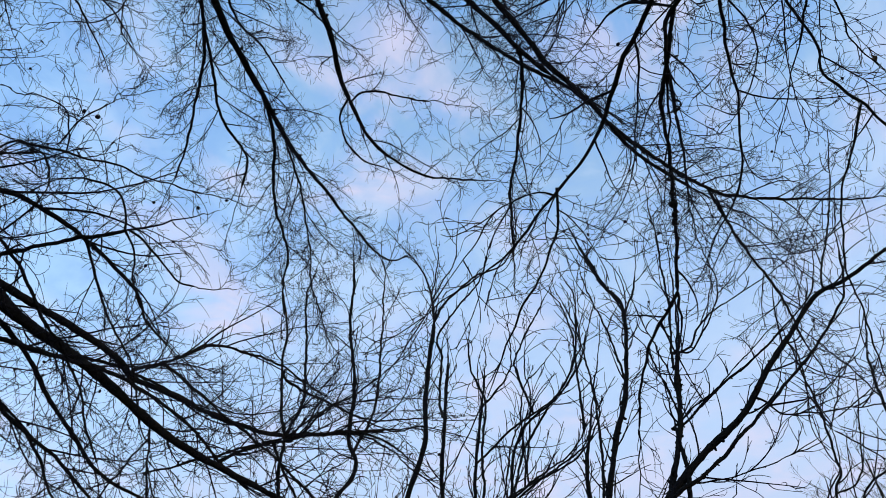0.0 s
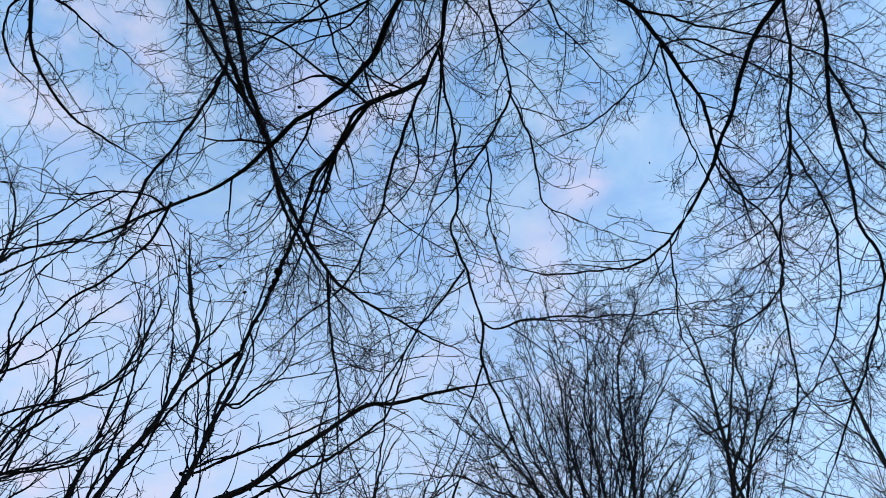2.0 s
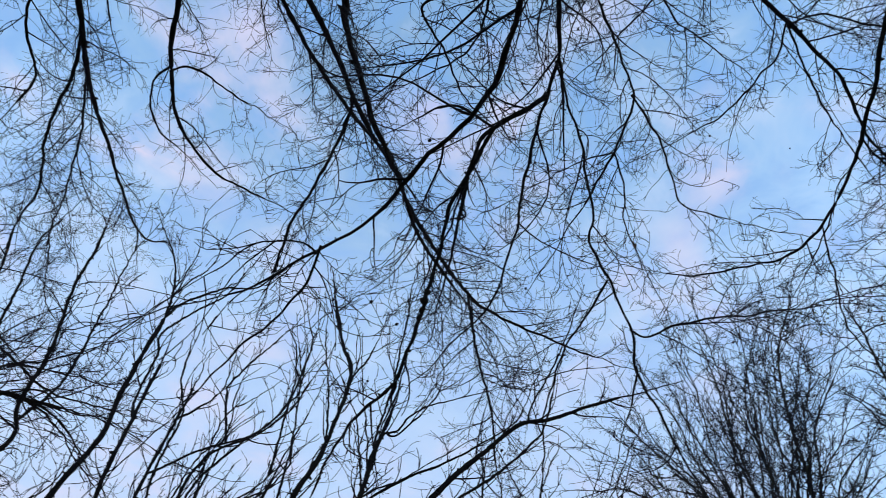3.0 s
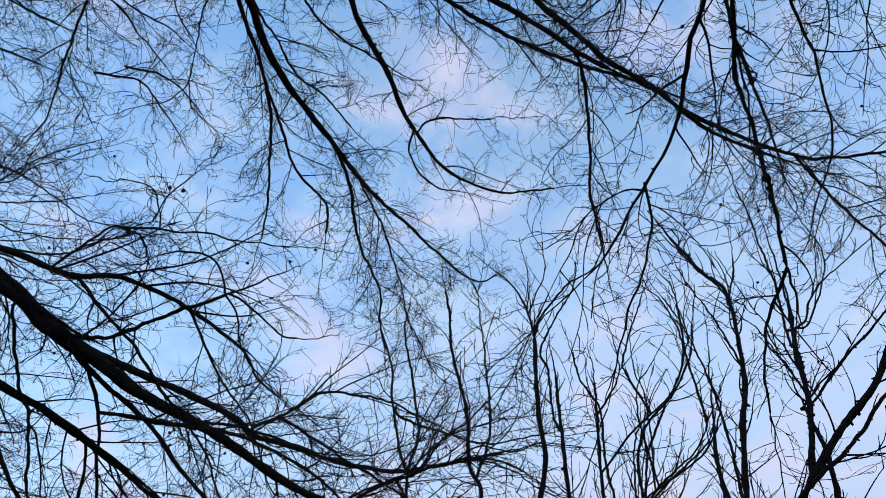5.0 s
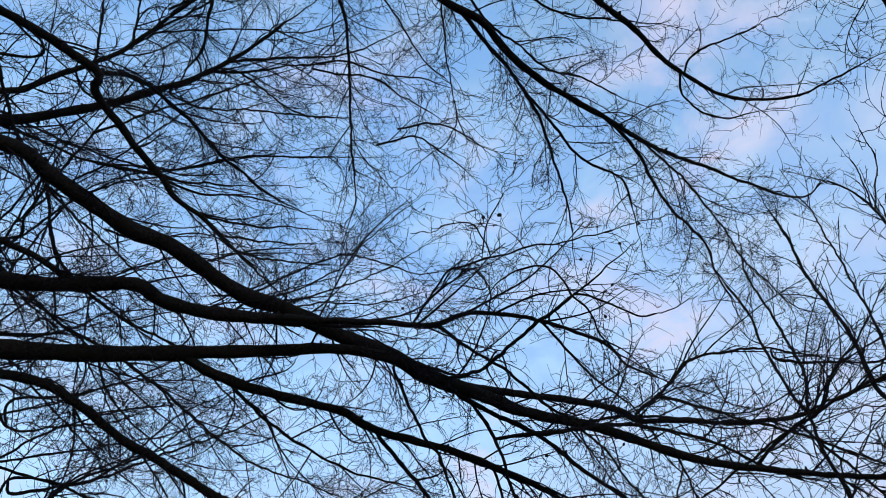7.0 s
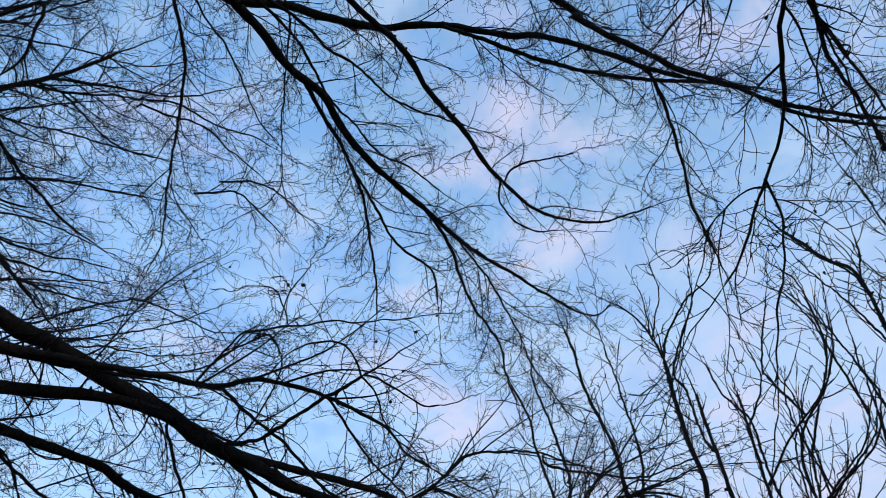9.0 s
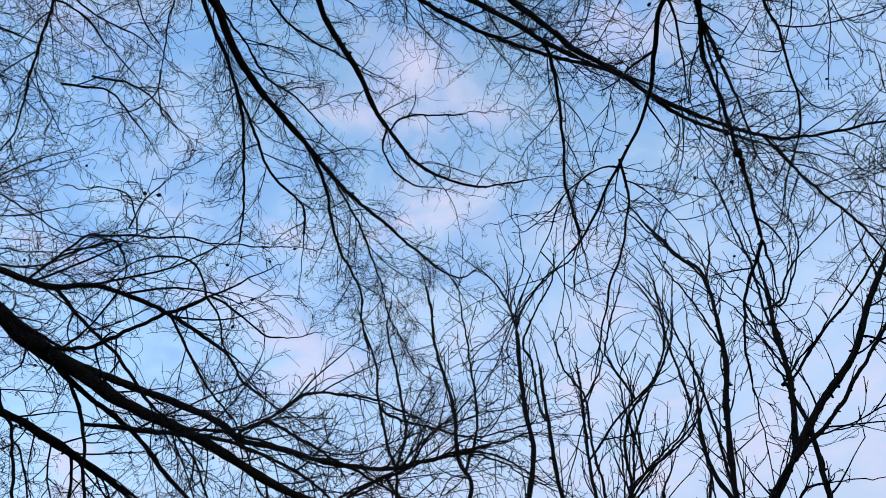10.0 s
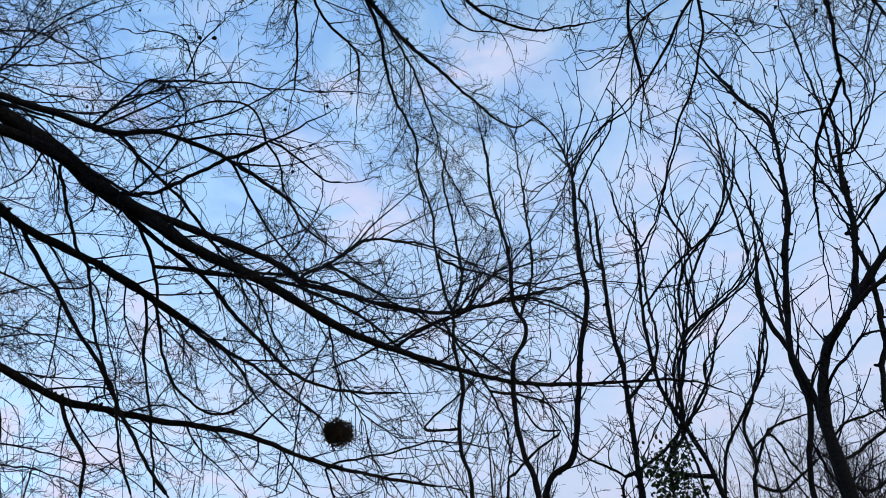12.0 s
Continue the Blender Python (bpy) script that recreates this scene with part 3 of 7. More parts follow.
branch(old_beech, [(-6.26, 7.11, 8.95, 0.027), (-6.27, 7.69, 8.57, 0.024), (-6.34, 8.32, 7.78, 0.021), (-6.30, 8.62, 7.41, 0.020), (-6.14, 8.87, 7.22, 0.019), (-5.89, 9.12, 7.08, 0.018), (-5.63, 9.26, 7.14, 0.017), (-5.43, 9.28, 7.28, 0.016)], 'beech', 43, density=0.6, reach=0.7)
branch(old_beech, [(-6.65, 8.11, 8.52, 0.022), (-6.72, 8.37, 8.29, 0.021), (-6.79, 8.57, 7.96, 0.020), (-6.83, 8.89, 7.48, 0.018), (-6.82, 9.14, 7.11, 0.017), (-6.83, 9.61, 6.24, 0.013)], 'beech', 44, density=0.6, reach=0.6)
branch(old_beech, [(-7.47, 8.06, 6.96, 0.030), (-7.38, 8.25, 6.63, 0.028), (-7.27, 8.54, 6.32, 0.026), (-7.31, 8.75, 5.87, 0.022)], 'beech', 45, density=0.3, reach=0.8)
branch(old_beech, [(-9.41, 1.37, 10.83, 0.022), (-9.74, 1.99, 10.22, 0.028), (-9.90, 2.61, 10.03, 0.025), (-10.00, 3.33, 10.04, 0.023), (-9.99, 4.06, 10.12, 0.020), (-9.97, 4.65, 10.13, 0.017), (-10.01, 5.08, 10.05, 0.016), (-10.07, 5.74, 9.88, 0.013)], 'beech', 46, density=1)
branch(old_beech, [(-10.06, -0.69, 10.78, 0.035), (-10.66, 0.98, 10.42, 0.029), (-11.03, 2.50, 10.29, 0.027), (-11.24, 3.59, 10.22, 0.022), (-11.48, 4.11, 9.97, 0.020), (-11.64, 4.67, 9.78, 0.017), (-11.70, 5.30, 9.65, 0.015), (-11.69, 5.63, 9.60, 0.013)], 'beech', 47, density=0.6)
branch(old_beech, [(-11.24, -0.47, 9.92, 0.026), (-11.43, 1.02, 9.52, 0.022), (-11.46, 2.23, 9.79, 0.020), (-11.40, 2.90, 10.20, 0.017), (-11.31, 3.20, 10.49, 0.016), (-11.11, 3.57, 10.98, 0.013), (-10.86, 4.23, 11.43, 0.010)], 'beech', 48, density=0.6)
branch(old_beech, [(-11.86, 2.87, 8.98, 0.020), (-11.97, 3.25, 8.84, 0.019), (-11.94, 3.88, 9.24, 0.016), (-11.85, 4.46, 9.59, 0.013), (-11.68, 4.97, 10.07, 0.010)], 'beech', 49, density=0.6)
branch(old_beech, [(-11.96, 3.15, 8.83, 0.018), (-11.82, 3.01, 9.16, 0.022), (-11.70, 3.70, 9.61, 0.020), (-11.45, 4.36, 10.21, 0.016), (-11.12, 4.89, 10.82, 0.013)], 'beech', 50, density=0.6)
branch(old_beech, [(-12.20, 3.61, 8.23, 0.021), (-12.22, 3.76, 8.09, 0.025), (-12.12, 4.34, 8.49, 0.023), (-11.97, 4.91, 8.88, 0.022), (-11.66, 5.55, 9.54, 0.019), (-11.30, 6.22, 10.09, 0.017), (-10.82, 6.85, 10.76, 0.014)], 'beech', 51, density=0.6)
branch(old_beech, [(-12.24, 3.59, 7.96, 0.023), (-12.20, 3.65, 8.29, 0.022), (-12.23, 4.20, 8.53, 0.020), (-12.30, 4.87, 8.63, 0.019), (-12.27, 5.88, 8.86, 0.016), (-12.27, 6.66, 8.87, 0.013)], 'beech', 52, density=0.6)
branch(old_beech, [(-12.24, 3.59, 7.96, 0.025), (-12.28, 3.87, 7.61, 0.028), (-12.28, 4.02, 7.63, 0.025), (-12.23, 4.18, 7.99, 0.024), (-12.09, 4.52, 8.65, 0.022), (-11.87, 5.18, 9.28, 0.018), (-11.69, 5.51, 9.69, 0.016), (-11.38, 5.84, 10.38, 0.013), (-11.06, 6.17, 10.96, 0.011)], 'beech', 53, density=0.6)
branch(old_beech, [(-8.68, -0.19, 11.57, 0.024), (-9.08, 0.64, 10.98, 0.024), (-9.41, 1.37, 10.83, 0.022), (-9.59, 1.78, 10.87, 0.020), (-9.74, 2.25, 10.91, 0.018), (-9.92, 2.96, 10.98, 0.015), (-10.09, 3.66, 10.99, 0.012)], 'beech', 54, density=0.7)
branch(old_beech, [(-8.09, 1.33, 14.40, 0.029), (-7.13, 1.42, 14.07, 0.030), (-7.05, 1.56, 13.82, 0.027), (-7.20, 1.63, 13.73, 0.026), (-7.46, 1.83, 13.55, 0.022), (-7.78, 1.93, 13.34, 0.018), (-8.00, 1.92, 13.20, 0.015)], 'beech', 55, density=0.7)
branch(old_beech, [(-9.22, -1.96, 11.18, 0.031), (-8.99, -0.97, 11.31, 0.026), (-8.68, -0.19, 11.57, 0.024), (-8.51, 0.16, 11.72, 0.020), (-8.38, 0.26, 11.83, 0.018), (-8.29, 0.13, 11.91, 0.016), (-8.25, -0.11, 11.93, 0.013), (-8.13, -0.32, 12.00, 0.010)], 'beech', 56, density=0.4)
branch(old_beech, [(-8.62, 1.17, 13.75, 0.019), (-8.44, 1.45, 14.41, 0.018), (-7.83, 2.26, 15.01, 0.015), (-7.09, 3.29, 15.57, 0.013), (-6.53, 3.65, 15.92, 0.011)], 'beech', 57, density=0.7)
branch(old_beech, [(-8.70, 2.05, 13.72, 0.026), (-8.89, 2.19, 13.76, 0.020), (-8.76, 2.83, 14.02, 0.018), (-8.47, 3.37, 14.36, 0.016), (-8.11, 4.07, 14.72, 0.014), (-7.72, 4.73, 15.03, 0.011)], 'beech', 58, density=1.2)
branch(old_beech, [(-9.68, 1.99, 12.22, 0.020), (-9.43, 2.41, 12.39, 0.018), (-9.41, 3.27, 12.79, 0.013), (-9.32, 3.79, 13.04, 0.010)], 'beech', 59, density=0.7)
branch(old_beech, [(-11.59, 1.36, 11.22, 0.021), (-10.91, 1.41, 11.73, 0.019), (-10.68, 1.39, 12.33, 0.016), (-10.33, 1.33, 13.07, 0.013), (-10.04, 1.43, 13.62, 0.010)], 'beech', 60, density=0.55)
branch(old_beech, [(-11.75, 2.23, 10.25, 0.018), (-11.62, 1.99, 10.43, 0.023), (-11.52, 1.92, 10.62, 0.021), (-11.22, 1.98, 11.36, 0.019), (-10.92, 2.01, 11.95, 0.017), (-10.64, 2.11, 12.45, 0.015), (-10.24, 2.57, 13.06, 0.012), (-9.93, 2.95, 13.44, 0.010)], 'beech', 61, density=0.55)
branch(old_beech, [(-11.13, 3.03, 10.27, 0.024), (-10.77, 3.91, 10.00, 0.027), (-10.66, 4.68, 9.83, 0.025), (-10.67, 5.85, 9.60, 0.020), (-10.61, 6.49, 9.49, 0.018), (-10.47, 7.07, 9.45, 0.016), (-10.25, 7.67, 9.46, 0.013), (-9.99, 8.44, 9.38, 0.010)], 'beech', 62, density=1.25)
branch(old_beech, [(-9.14, 0.75, 12.97, 0.021), (-9.51, 1.13, 13.14, 0.018), (-9.46, 1.64, 13.42, 0.016), (-9.35, 2.23, 13.72, 0.013), (-9.26, 2.91, 13.97, 0.010)], 'beech', 63, density=0.6)
branch(old_beech, [(-4.52, 6.36, 8.95, 0.018), (-4.44, 6.87, 8.69, 0.016), (-4.40, 7.28, 8.59, 0.015), (-4.27, 7.78, 8.47, 0.013), (-4.22, 8.13, 8.34, 0.012), (-4.21, 8.57, 8.13, 0.010)], 'beech', 64, husks=0.03)
branch(old_beech, [(-5.05, 6.61, 8.37, 0.017), (-4.97, 7.09, 8.24, 0.019), (-4.82, 7.49, 8.13, 0.017), (-4.70, 8.00, 7.90, 0.015), (-4.66, 8.42, 7.64, 0.014), (-4.56, 8.77, 7.43, 0.012)], 'beech', 65, husks=0.03)
branch(old_beech, [(-6.28, 7.64, 8.62, 0.025), (-5.56, 7.85, 8.53, 0.034), (-5.17, 8.20, 8.62, 0.031), (-4.78, 8.85, 8.90, 0.028), (-4.42, 9.51, 8.99, 0.025), (-4.02, 10.25, 9.00, 0.022), (-3.76, 10.85, 8.88, 0.019), (-3.37, 11.52, 8.78, 0.015)], 'spray', 66, density=0.6)
branch(old_beech, [(-4.55, 10.10, 8.16, 0.013), (-3.86, 10.74, 8.88, 0.021), (-3.40, 11.03, 9.31, 0.019), (-2.89, 11.32, 9.68, 0.016), (-2.59, 11.36, 10.19, 0.013)], 'spray', 67, density=1.2)
branch(old_beech, [(-3.76, 10.85, 8.88, 0.029), (-3.45, 11.05, 9.25, 0.027), (-3.09, 11.25, 9.52, 0.025), (-2.71, 11.41, 9.79, 0.023), (-2.37, 11.45, 10.33, 0.020), (-1.94, 11.53, 10.73, 0.017), (-1.49, 11.56, 11.19, 0.014)], 'spray', 68, density=1.1, reach=1.4)
branch(old_beech, [(-9.34, 4.63, 10.53, 0.020), (-8.81, 4.95, 11.28, 0.018), (-8.21, 5.46, 11.86, 0.015), (-7.89, 5.78, 12.10, 0.014), (-7.63, 6.33, 12.17, 0.012), (-7.38, 6.87, 12.19, 0.011), (-7.07, 7.21, 12.31, 0.009)], 'beech', 69, density=0.6)
branch(old_beech, [(-9.26, 4.28, 10.77, 0.018), (-8.78, 5.28, 11.29, 0.015), (-8.34, 5.67, 11.78, 0.013), (-8.03, 5.90, 12.08, 0.012), (-7.73, 5.94, 12.45, 0.010), (-7.38, 6.06, 12.80, 0.009)], 'beech', 70, density=0.6)
branch(old_beech, [(-8.41, 4.53, 10.01, 0.016), (-8.12, 5.17, 10.67, 0.015), (-7.92, 5.50, 11.01, 0.013), (-7.71, 5.82, 11.31, 0.012), (-7.40, 6.18, 11.72, 0.011), (-7.04, 6.45, 12.13, 0.009)], 'beech', 71, density=0.6)
branch(old_beech, [(-8.41, 4.53, 10.01, 0.017), (-8.15, 5.24, 10.60, 0.015), (-7.98, 5.64, 10.88, 0.014), (-7.79, 6.13, 11.10, 0.012), (-7.57, 6.53, 11.34, 0.011), (-7.23, 6.96, 11.69, 0.009)], 'beech', 72, density=0.6)
branch(old_beech, [(-11.86, 2.87, 8.98, 0.023), (-12.26, 2.86, 9.01, 0.023), (-12.35, 2.96, 9.10, 0.021), (-12.30, 3.22, 9.29, 0.020), (-12.10, 3.85, 9.83, 0.017), (-11.85, 4.34, 10.32, 0.015), (-11.58, 4.91, 10.76, 0.013), (-11.24, 5.34, 11.26, 0.010)], 'beech', 73, density=0.75)
branch(old_beech, [(-12.57, 3.37, 8.55, 0.020), (-12.50, 3.56, 8.84, 0.019), (-12.32, 3.97, 9.43, 0.017), (-12.00, 4.77, 10.12, 0.014), (-11.69, 5.55, 10.58, 0.010)], 'beech', 74, density=0.75)
branch(old_beech, [(-12.57, 3.38, 8.57, 0.019), (-12.32, 4.45, 9.28, 0.017), (-11.96, 5.41, 9.90, 0.013), (-11.65, 5.99, 10.35, 0.010)], 'beech', 75, density=0.75)
branch(old_beech, [(-12.57, 3.37, 8.55, 0.023), (-12.45, 4.56, 8.74, 0.020), (-12.12, 5.15, 9.37, 0.017), (-11.61, 5.58, 10.33, 0.013), (-11.18, 6.07, 10.88, 0.010)], 'beech', 76, density=0.75)
branch(old_beech, [(-12.28, 4.02, 7.63, 0.025), (-12.67, 4.01, 7.62, 0.022), (-12.78, 4.08, 7.74, 0.020), (-12.67, 4.26, 8.18, 0.019), (-12.44, 4.61, 8.86, 0.017), (-12.18, 5.09, 9.36, 0.015), (-11.89, 5.64, 9.77, 0.013), (-11.37, 6.37, 10.45, 0.010)], 'beech', 77, density=0.75)
branch(old_beech, [(-11.75, 2.23, 10.25, 0.018), (-11.91, 2.25, 10.02, 0.021), (-12.07, 2.79, 9.90, 0.019), (-12.28, 3.72, 9.70, 0.017), (-12.42, 4.55, 9.48, 0.014), (-12.44, 5.15, 9.38, 0.012), (-12.47, 5.96, 9.16, 0.010)], 'beech', 78, density=0.75)
branch(old_beech, [(-11.91, 2.25, 10.02, 0.018), (-11.72, 3.40, 10.52, 0.016), (-11.90, 4.04, 10.32, 0.014), (-12.15, 4.81, 9.98, 0.012), (-12.17, 5.72, 9.81, 0.010)], 'beech', 79, density=0.75)
branch(old_beech, [(-11.74, 1.65, 11.20, 0.021), (-11.56, 1.64, 11.63, 0.020), (-11.13, 1.55, 12.58, 0.017), (-10.71, 1.50, 13.32, 0.014), (-10.15, 1.57, 14.16, 0.010)], 'beech', 80, density=0.5)
branch(old_beech, [(-11.48, 1.63, 11.80, 0.019), (-10.88, 1.85, 12.53, 0.019), (-10.29, 2.25, 13.31, 0.017), (-9.36, 2.64, 14.35, 0.013), (-8.71, 2.98, 14.94, 0.011)], 'beech', 81, density=0.5)
branch(old_beech, [(-10.06, -0.38, 11.58, 0.028), (-10.34, 0.14, 12.33, 0.024), (-10.43, 0.66, 12.69, 0.022), (-10.41, 1.38, 12.90, 0.020), (-10.30, 2.10, 13.13, 0.018), (-9.98, 3.06, 13.50, 0.016), (-9.37, 3.80, 14.08, 0.013), (-8.86, 4.37, 14.46, 0.011)], 'beech', 82, density=0.68)
branch(old_beech, [(-8.67, 2.11, 13.78, 0.023), (-8.20, 2.67, 14.55, 0.019), (-8.05, 4.13, 14.76, 0.014), (-7.62, 4.84, 15.05, 0.011)], 'beech', 83, density=1.4)
branch(old_beech, [(-11.74, 1.65, 11.20, 0.022), (-11.35, 1.91, 11.89, 0.020), (-10.90, 2.18, 12.58, 0.018), (-10.39, 2.72, 13.23, 0.016), (-10.01, 3.54, 13.62, 0.014), (-9.59, 4.46, 13.91, 0.011)], 'beech', 84, density=0.55)
branch(old_beech, [(-9.62, 6.75, 7.73, 0.016), (-9.26, 7.45, 8.36, 0.014), (-8.90, 7.88, 8.90, 0.012), (-8.40, 8.43, 9.41, 0.009)], 'beech', 85, density=1.2)
branch(old_beech, [(-9.62, 6.75, 7.73, 0.015), (-9.21, 7.43, 8.28, 0.015), (-8.92, 8.05, 8.44, 0.013), (-8.70, 8.52, 8.49, 0.011), (-8.43, 9.15, 8.43, 0.009)], 'beech', 86, density=1.2)
branch(old_beech, [(-9.26, 7.28, 6.25, 0.017), (-9.08, 8.03, 6.79, 0.015), (-8.88, 8.74, 6.85, 0.013), (-8.72, 9.21, 6.97, 0.011), (-8.42, 9.99, 7.06, 0.009)], 'beech', 87, density=1.2)
branch(old_beech, [(-9.21, 7.22, 6.70, 0.017), (-9.10, 8.26, 6.41, 0.014), (-8.90, 8.88, 6.62, 0.013), (-8.74, 9.35, 6.73, 0.011), (-8.50, 10.09, 6.76, 0.009)], 'beech', 88, density=1.2)
branch(old_beech, [(-2.43, 11.25, 9.68, 0.024), (-2.08, 11.64, 9.99, 0.023), (-1.58, 11.97, 10.21, 0.019), (-1.04, 12.50, 10.21, 0.015), (-0.57, 13.08, 10.09, 0.011)], 'spray', 89)
branch(old_beech, [(-2.92, 10.42, 10.39, 0.016), (-2.92, 10.68, 10.37, 0.023), (-2.44, 11.22, 10.42, 0.021), (-1.80, 11.83, 10.50, 0.017), (-1.21, 12.17, 10.70, 0.014), (-0.59, 12.46, 10.97, 0.011)], 'spray', 90)
branch(old_beech, [(-2.63, 12.63, 8.86, 0.024), (-1.77, 13.08, 8.77, 0.019), (-1.52, 13.54, 8.59, 0.015), (-1.41, 14.06, 8.29, 0.011)], 'spray', 91)
branch(old_beech, [(-3.09, 11.25, 9.52, 0.025), (-2.87, 11.85, 9.20, 0.022), (-2.70, 12.36, 8.97, 0.020), (-2.52, 13.01, 8.70, 0.017), (-2.51, 13.58, 8.37, 0.013), (-2.55, 13.99, 8.12, 0.011)], 'spray', 92)
branch(old_beech, [(-4.72, 10.57, 6.74, 0.017), (-4.50, 10.66, 6.87, 0.016), (-3.72, 11.03, 7.11, 0.014), (-3.35, 11.17, 7.25, 0.013), (-2.91, 11.36, 7.29, 0.011), (-2.56, 11.53, 7.26, 0.010), (-2.34, 11.67, 7.19, 0.009)], 'spray', 93, density=1.3)
branch(old_beech, [(-4.56, 9.81, 8.83, 0.016), (-4.50, 10.35, 8.00, 0.013), (-4.35, 10.70, 7.78, 0.011), (-4.18, 10.95, 7.64, 0.010), (-3.96, 11.21, 7.53, 0.009), (-3.78, 11.42, 7.40, 0.008)], 'spray', 94, density=1.4)
branch(old_beech, [(-4.72, 10.57, 6.74, 0.017), (-4.58, 10.89, 6.20, 0.013)], 'spray', 95)
branch(old_beech, [(-4.55, 9.93, 8.64, 0.014), (-4.83, 9.76, 7.70, 0.013), (-4.92, 9.94, 7.28, 0.011), (-5.18, 10.34, 6.48, 0.009), (-5.35, 10.35, 6.33, 0.008)], 'spray', 96, density=1.2)
branch(old_beech, [(-5.18, 10.34, 6.48, 0.009), (-4.66, 10.91, 6.32, 0.007)], 'spray', 97)
branch(old_beech, [(-3.96, 10.85, 6.64, 0.011), (-3.94, 11.14, 6.52, 0.010), (-3.87, 11.27, 6.46, 0.009), (-3.84, 11.45, 6.33, 0.007)], 'spray', 98)
branch(old_beech, [(-4.53, 10.13, 8.31, 0.010), (-4.29, 10.66, 7.67, 0.009), (-4.21, 11.32, 7.09, 0.007), (-4.20, 11.55, 6.87, 0.007)], 'spray', 99, density=1.5)
branch(old_beech, [(-1.91, 11.44, 9.90, 0.015), (-1.38, 11.65, 9.83, 0.013), (-1.16, 11.85, 9.80, 0.012), (-0.96, 12.08, 9.71, 0.011), (-0.36, 12.60, 9.55, 0.009)], 'spray', 100, density=1.2)
branch(old_beech, [(-2.63, 10.68, 8.63, 0.013), (-2.40, 11.20, 8.68, 0.012), (-2.02, 11.26, 9.27, 0.009), (-1.74, 11.39, 9.40, 0.008)], 'spray', 101, density=0.9)
branch(old_beech, [(-4.36, 9.13, 9.39, 0.023), (-3.51, 9.80, 8.99, 0.020), (-2.87, 10.41, 8.73, 0.018), (-2.57, 10.75, 8.61, 0.017), (-2.27, 11.10, 8.46, 0.015), (-1.70, 11.72, 8.15, 0.012)], 'spray', 102, density=1.2)
branch(old_beech, [(-2.83, 11.07, 9.53, 0.014), (-2.15, 10.93, 10.02, 0.012), (-1.62, 11.12, 10.30, 0.011), (-0.76, 11.44, 10.62, 0.008)], 'spray', 103, density=0.8)
branch(old_beech, [(-2.09, 11.36, 9.83, 0.015), (-1.63, 11.24, 9.98, 0.014), (-1.18, 11.56, 10.01, 0.012), (-0.60, 11.75, 10.24, 0.010), (0.05, 12.08, 10.29, 0.009)], 'spray', 104, density=0.8)
branch(old_beech, [(-3.53, 5.56, 8.15, 0.012), (-3.39, 5.63, 8.08, 0.012), (-3.17, 5.79, 7.91, 0.011), (-2.99, 5.93, 7.76, 0.010), (-2.79, 5.98, 7.72, 0.009)], 'beech', 261, density=0.5, reach=0.4)
branch(old_beech, [(-4.19, 4.94, 8.66, 0.009), (-4.17, 4.81, 8.82, 0.009), (-4.23, 4.63, 9.00, 0.008), (-4.36, 4.55, 9.06, 0.007), (-4.56, 4.46, 9.09, 0.007)], 'beech', 262, density=0.9, reach=0.4, husks=0.06)
branch(old_beech, [(-4.26, 4.86, 8.73, 0.009), (-4.13, 4.75, 8.89, 0.008), (-4.01, 4.68, 9.00, 0.008), (-3.88, 4.65, 9.09, 0.007), (-3.79, 4.62, 9.14, 0.007)], 'beech', 263, density=0.9, reach=0.4, husks=0.06)
branch(old_beech, [(-9.44, 1.80, 11.85, 0.029), (-9.24, 2.21, 11.95, 0.026), (-9.06, 2.55, 12.04, 0.023), (-8.94, 2.89, 12.07, 0.020), (-8.68, 3.29, 12.20, 0.017), (-8.45, 3.63, 12.31, 0.014)], 'beech', 270, density=0.85)
branch(old_beech, [(-9.64, 1.56, 12.58, 0.022), (-9.29, 1.79, 12.82, 0.020), (-8.93, 2.02, 13.07, 0.019), (-8.44, 2.39, 13.37, 0.017), (-8.05, 2.64, 13.61, 0.016), (-7.64, 2.91, 13.86, 0.014)], 'beech', 271, density=0.7)
branch(old_beech, [(-8.75, 3.11, 11.49, 0.021), (-8.68, 3.39, 11.48, 0.020), (-8.48, 3.77, 11.52, 0.017), (-8.27, 4.13, 11.58, 0.015), (-8.00, 4.44, 11.69, 0.012), (-7.70, 4.88, 11.78, 0.009)], 'beech', 272, density=0.64)
branch(old_beech, [(-8.48, 3.33, 11.21, 0.021), (-8.51, 3.65, 11.18, 0.019), (-8.34, 4.09, 11.29, 0.016), (-8.11, 4.53, 11.43, 0.013), (-7.79, 5.03, 11.63, 0.009)], 'beech', 273, density=0.64)
branch(old_beech, [(-8.30, 3.95, 10.85, 0.021), (-8.14, 4.39, 10.95, 0.017), (-7.91, 4.84, 11.09, 0.013), (-7.66, 5.29, 11.25, 0.009)], 'beech', 274, density=0.75)
branch(old_beech, [(-8.91, 2.67, 11.86, 0.021), (-8.73, 3.23, 11.92, 0.018), (-8.46, 3.62, 12.07, 0.015), (-8.21, 4.08, 12.18, 0.012), (-7.98, 4.60, 12.24, 0.009)], 'beech', 275, density=0.58)
branch(old_beech, [(-8.31, 4.51, 8.62, 0.027), (-8.34, 4.85, 8.54, 0.025), (-8.34, 5.27, 8.46, 0.023), (-8.29, 5.77, 8.39, 0.021), (-8.23, 6.16, 8.34, 0.019), (-8.14, 6.53, 8.32, 0.017), (-7.99, 6.95, 8.33, 0.015), (-7.78, 7.45, 8.36, 0.012)], 'beech', 276, density=0.8)
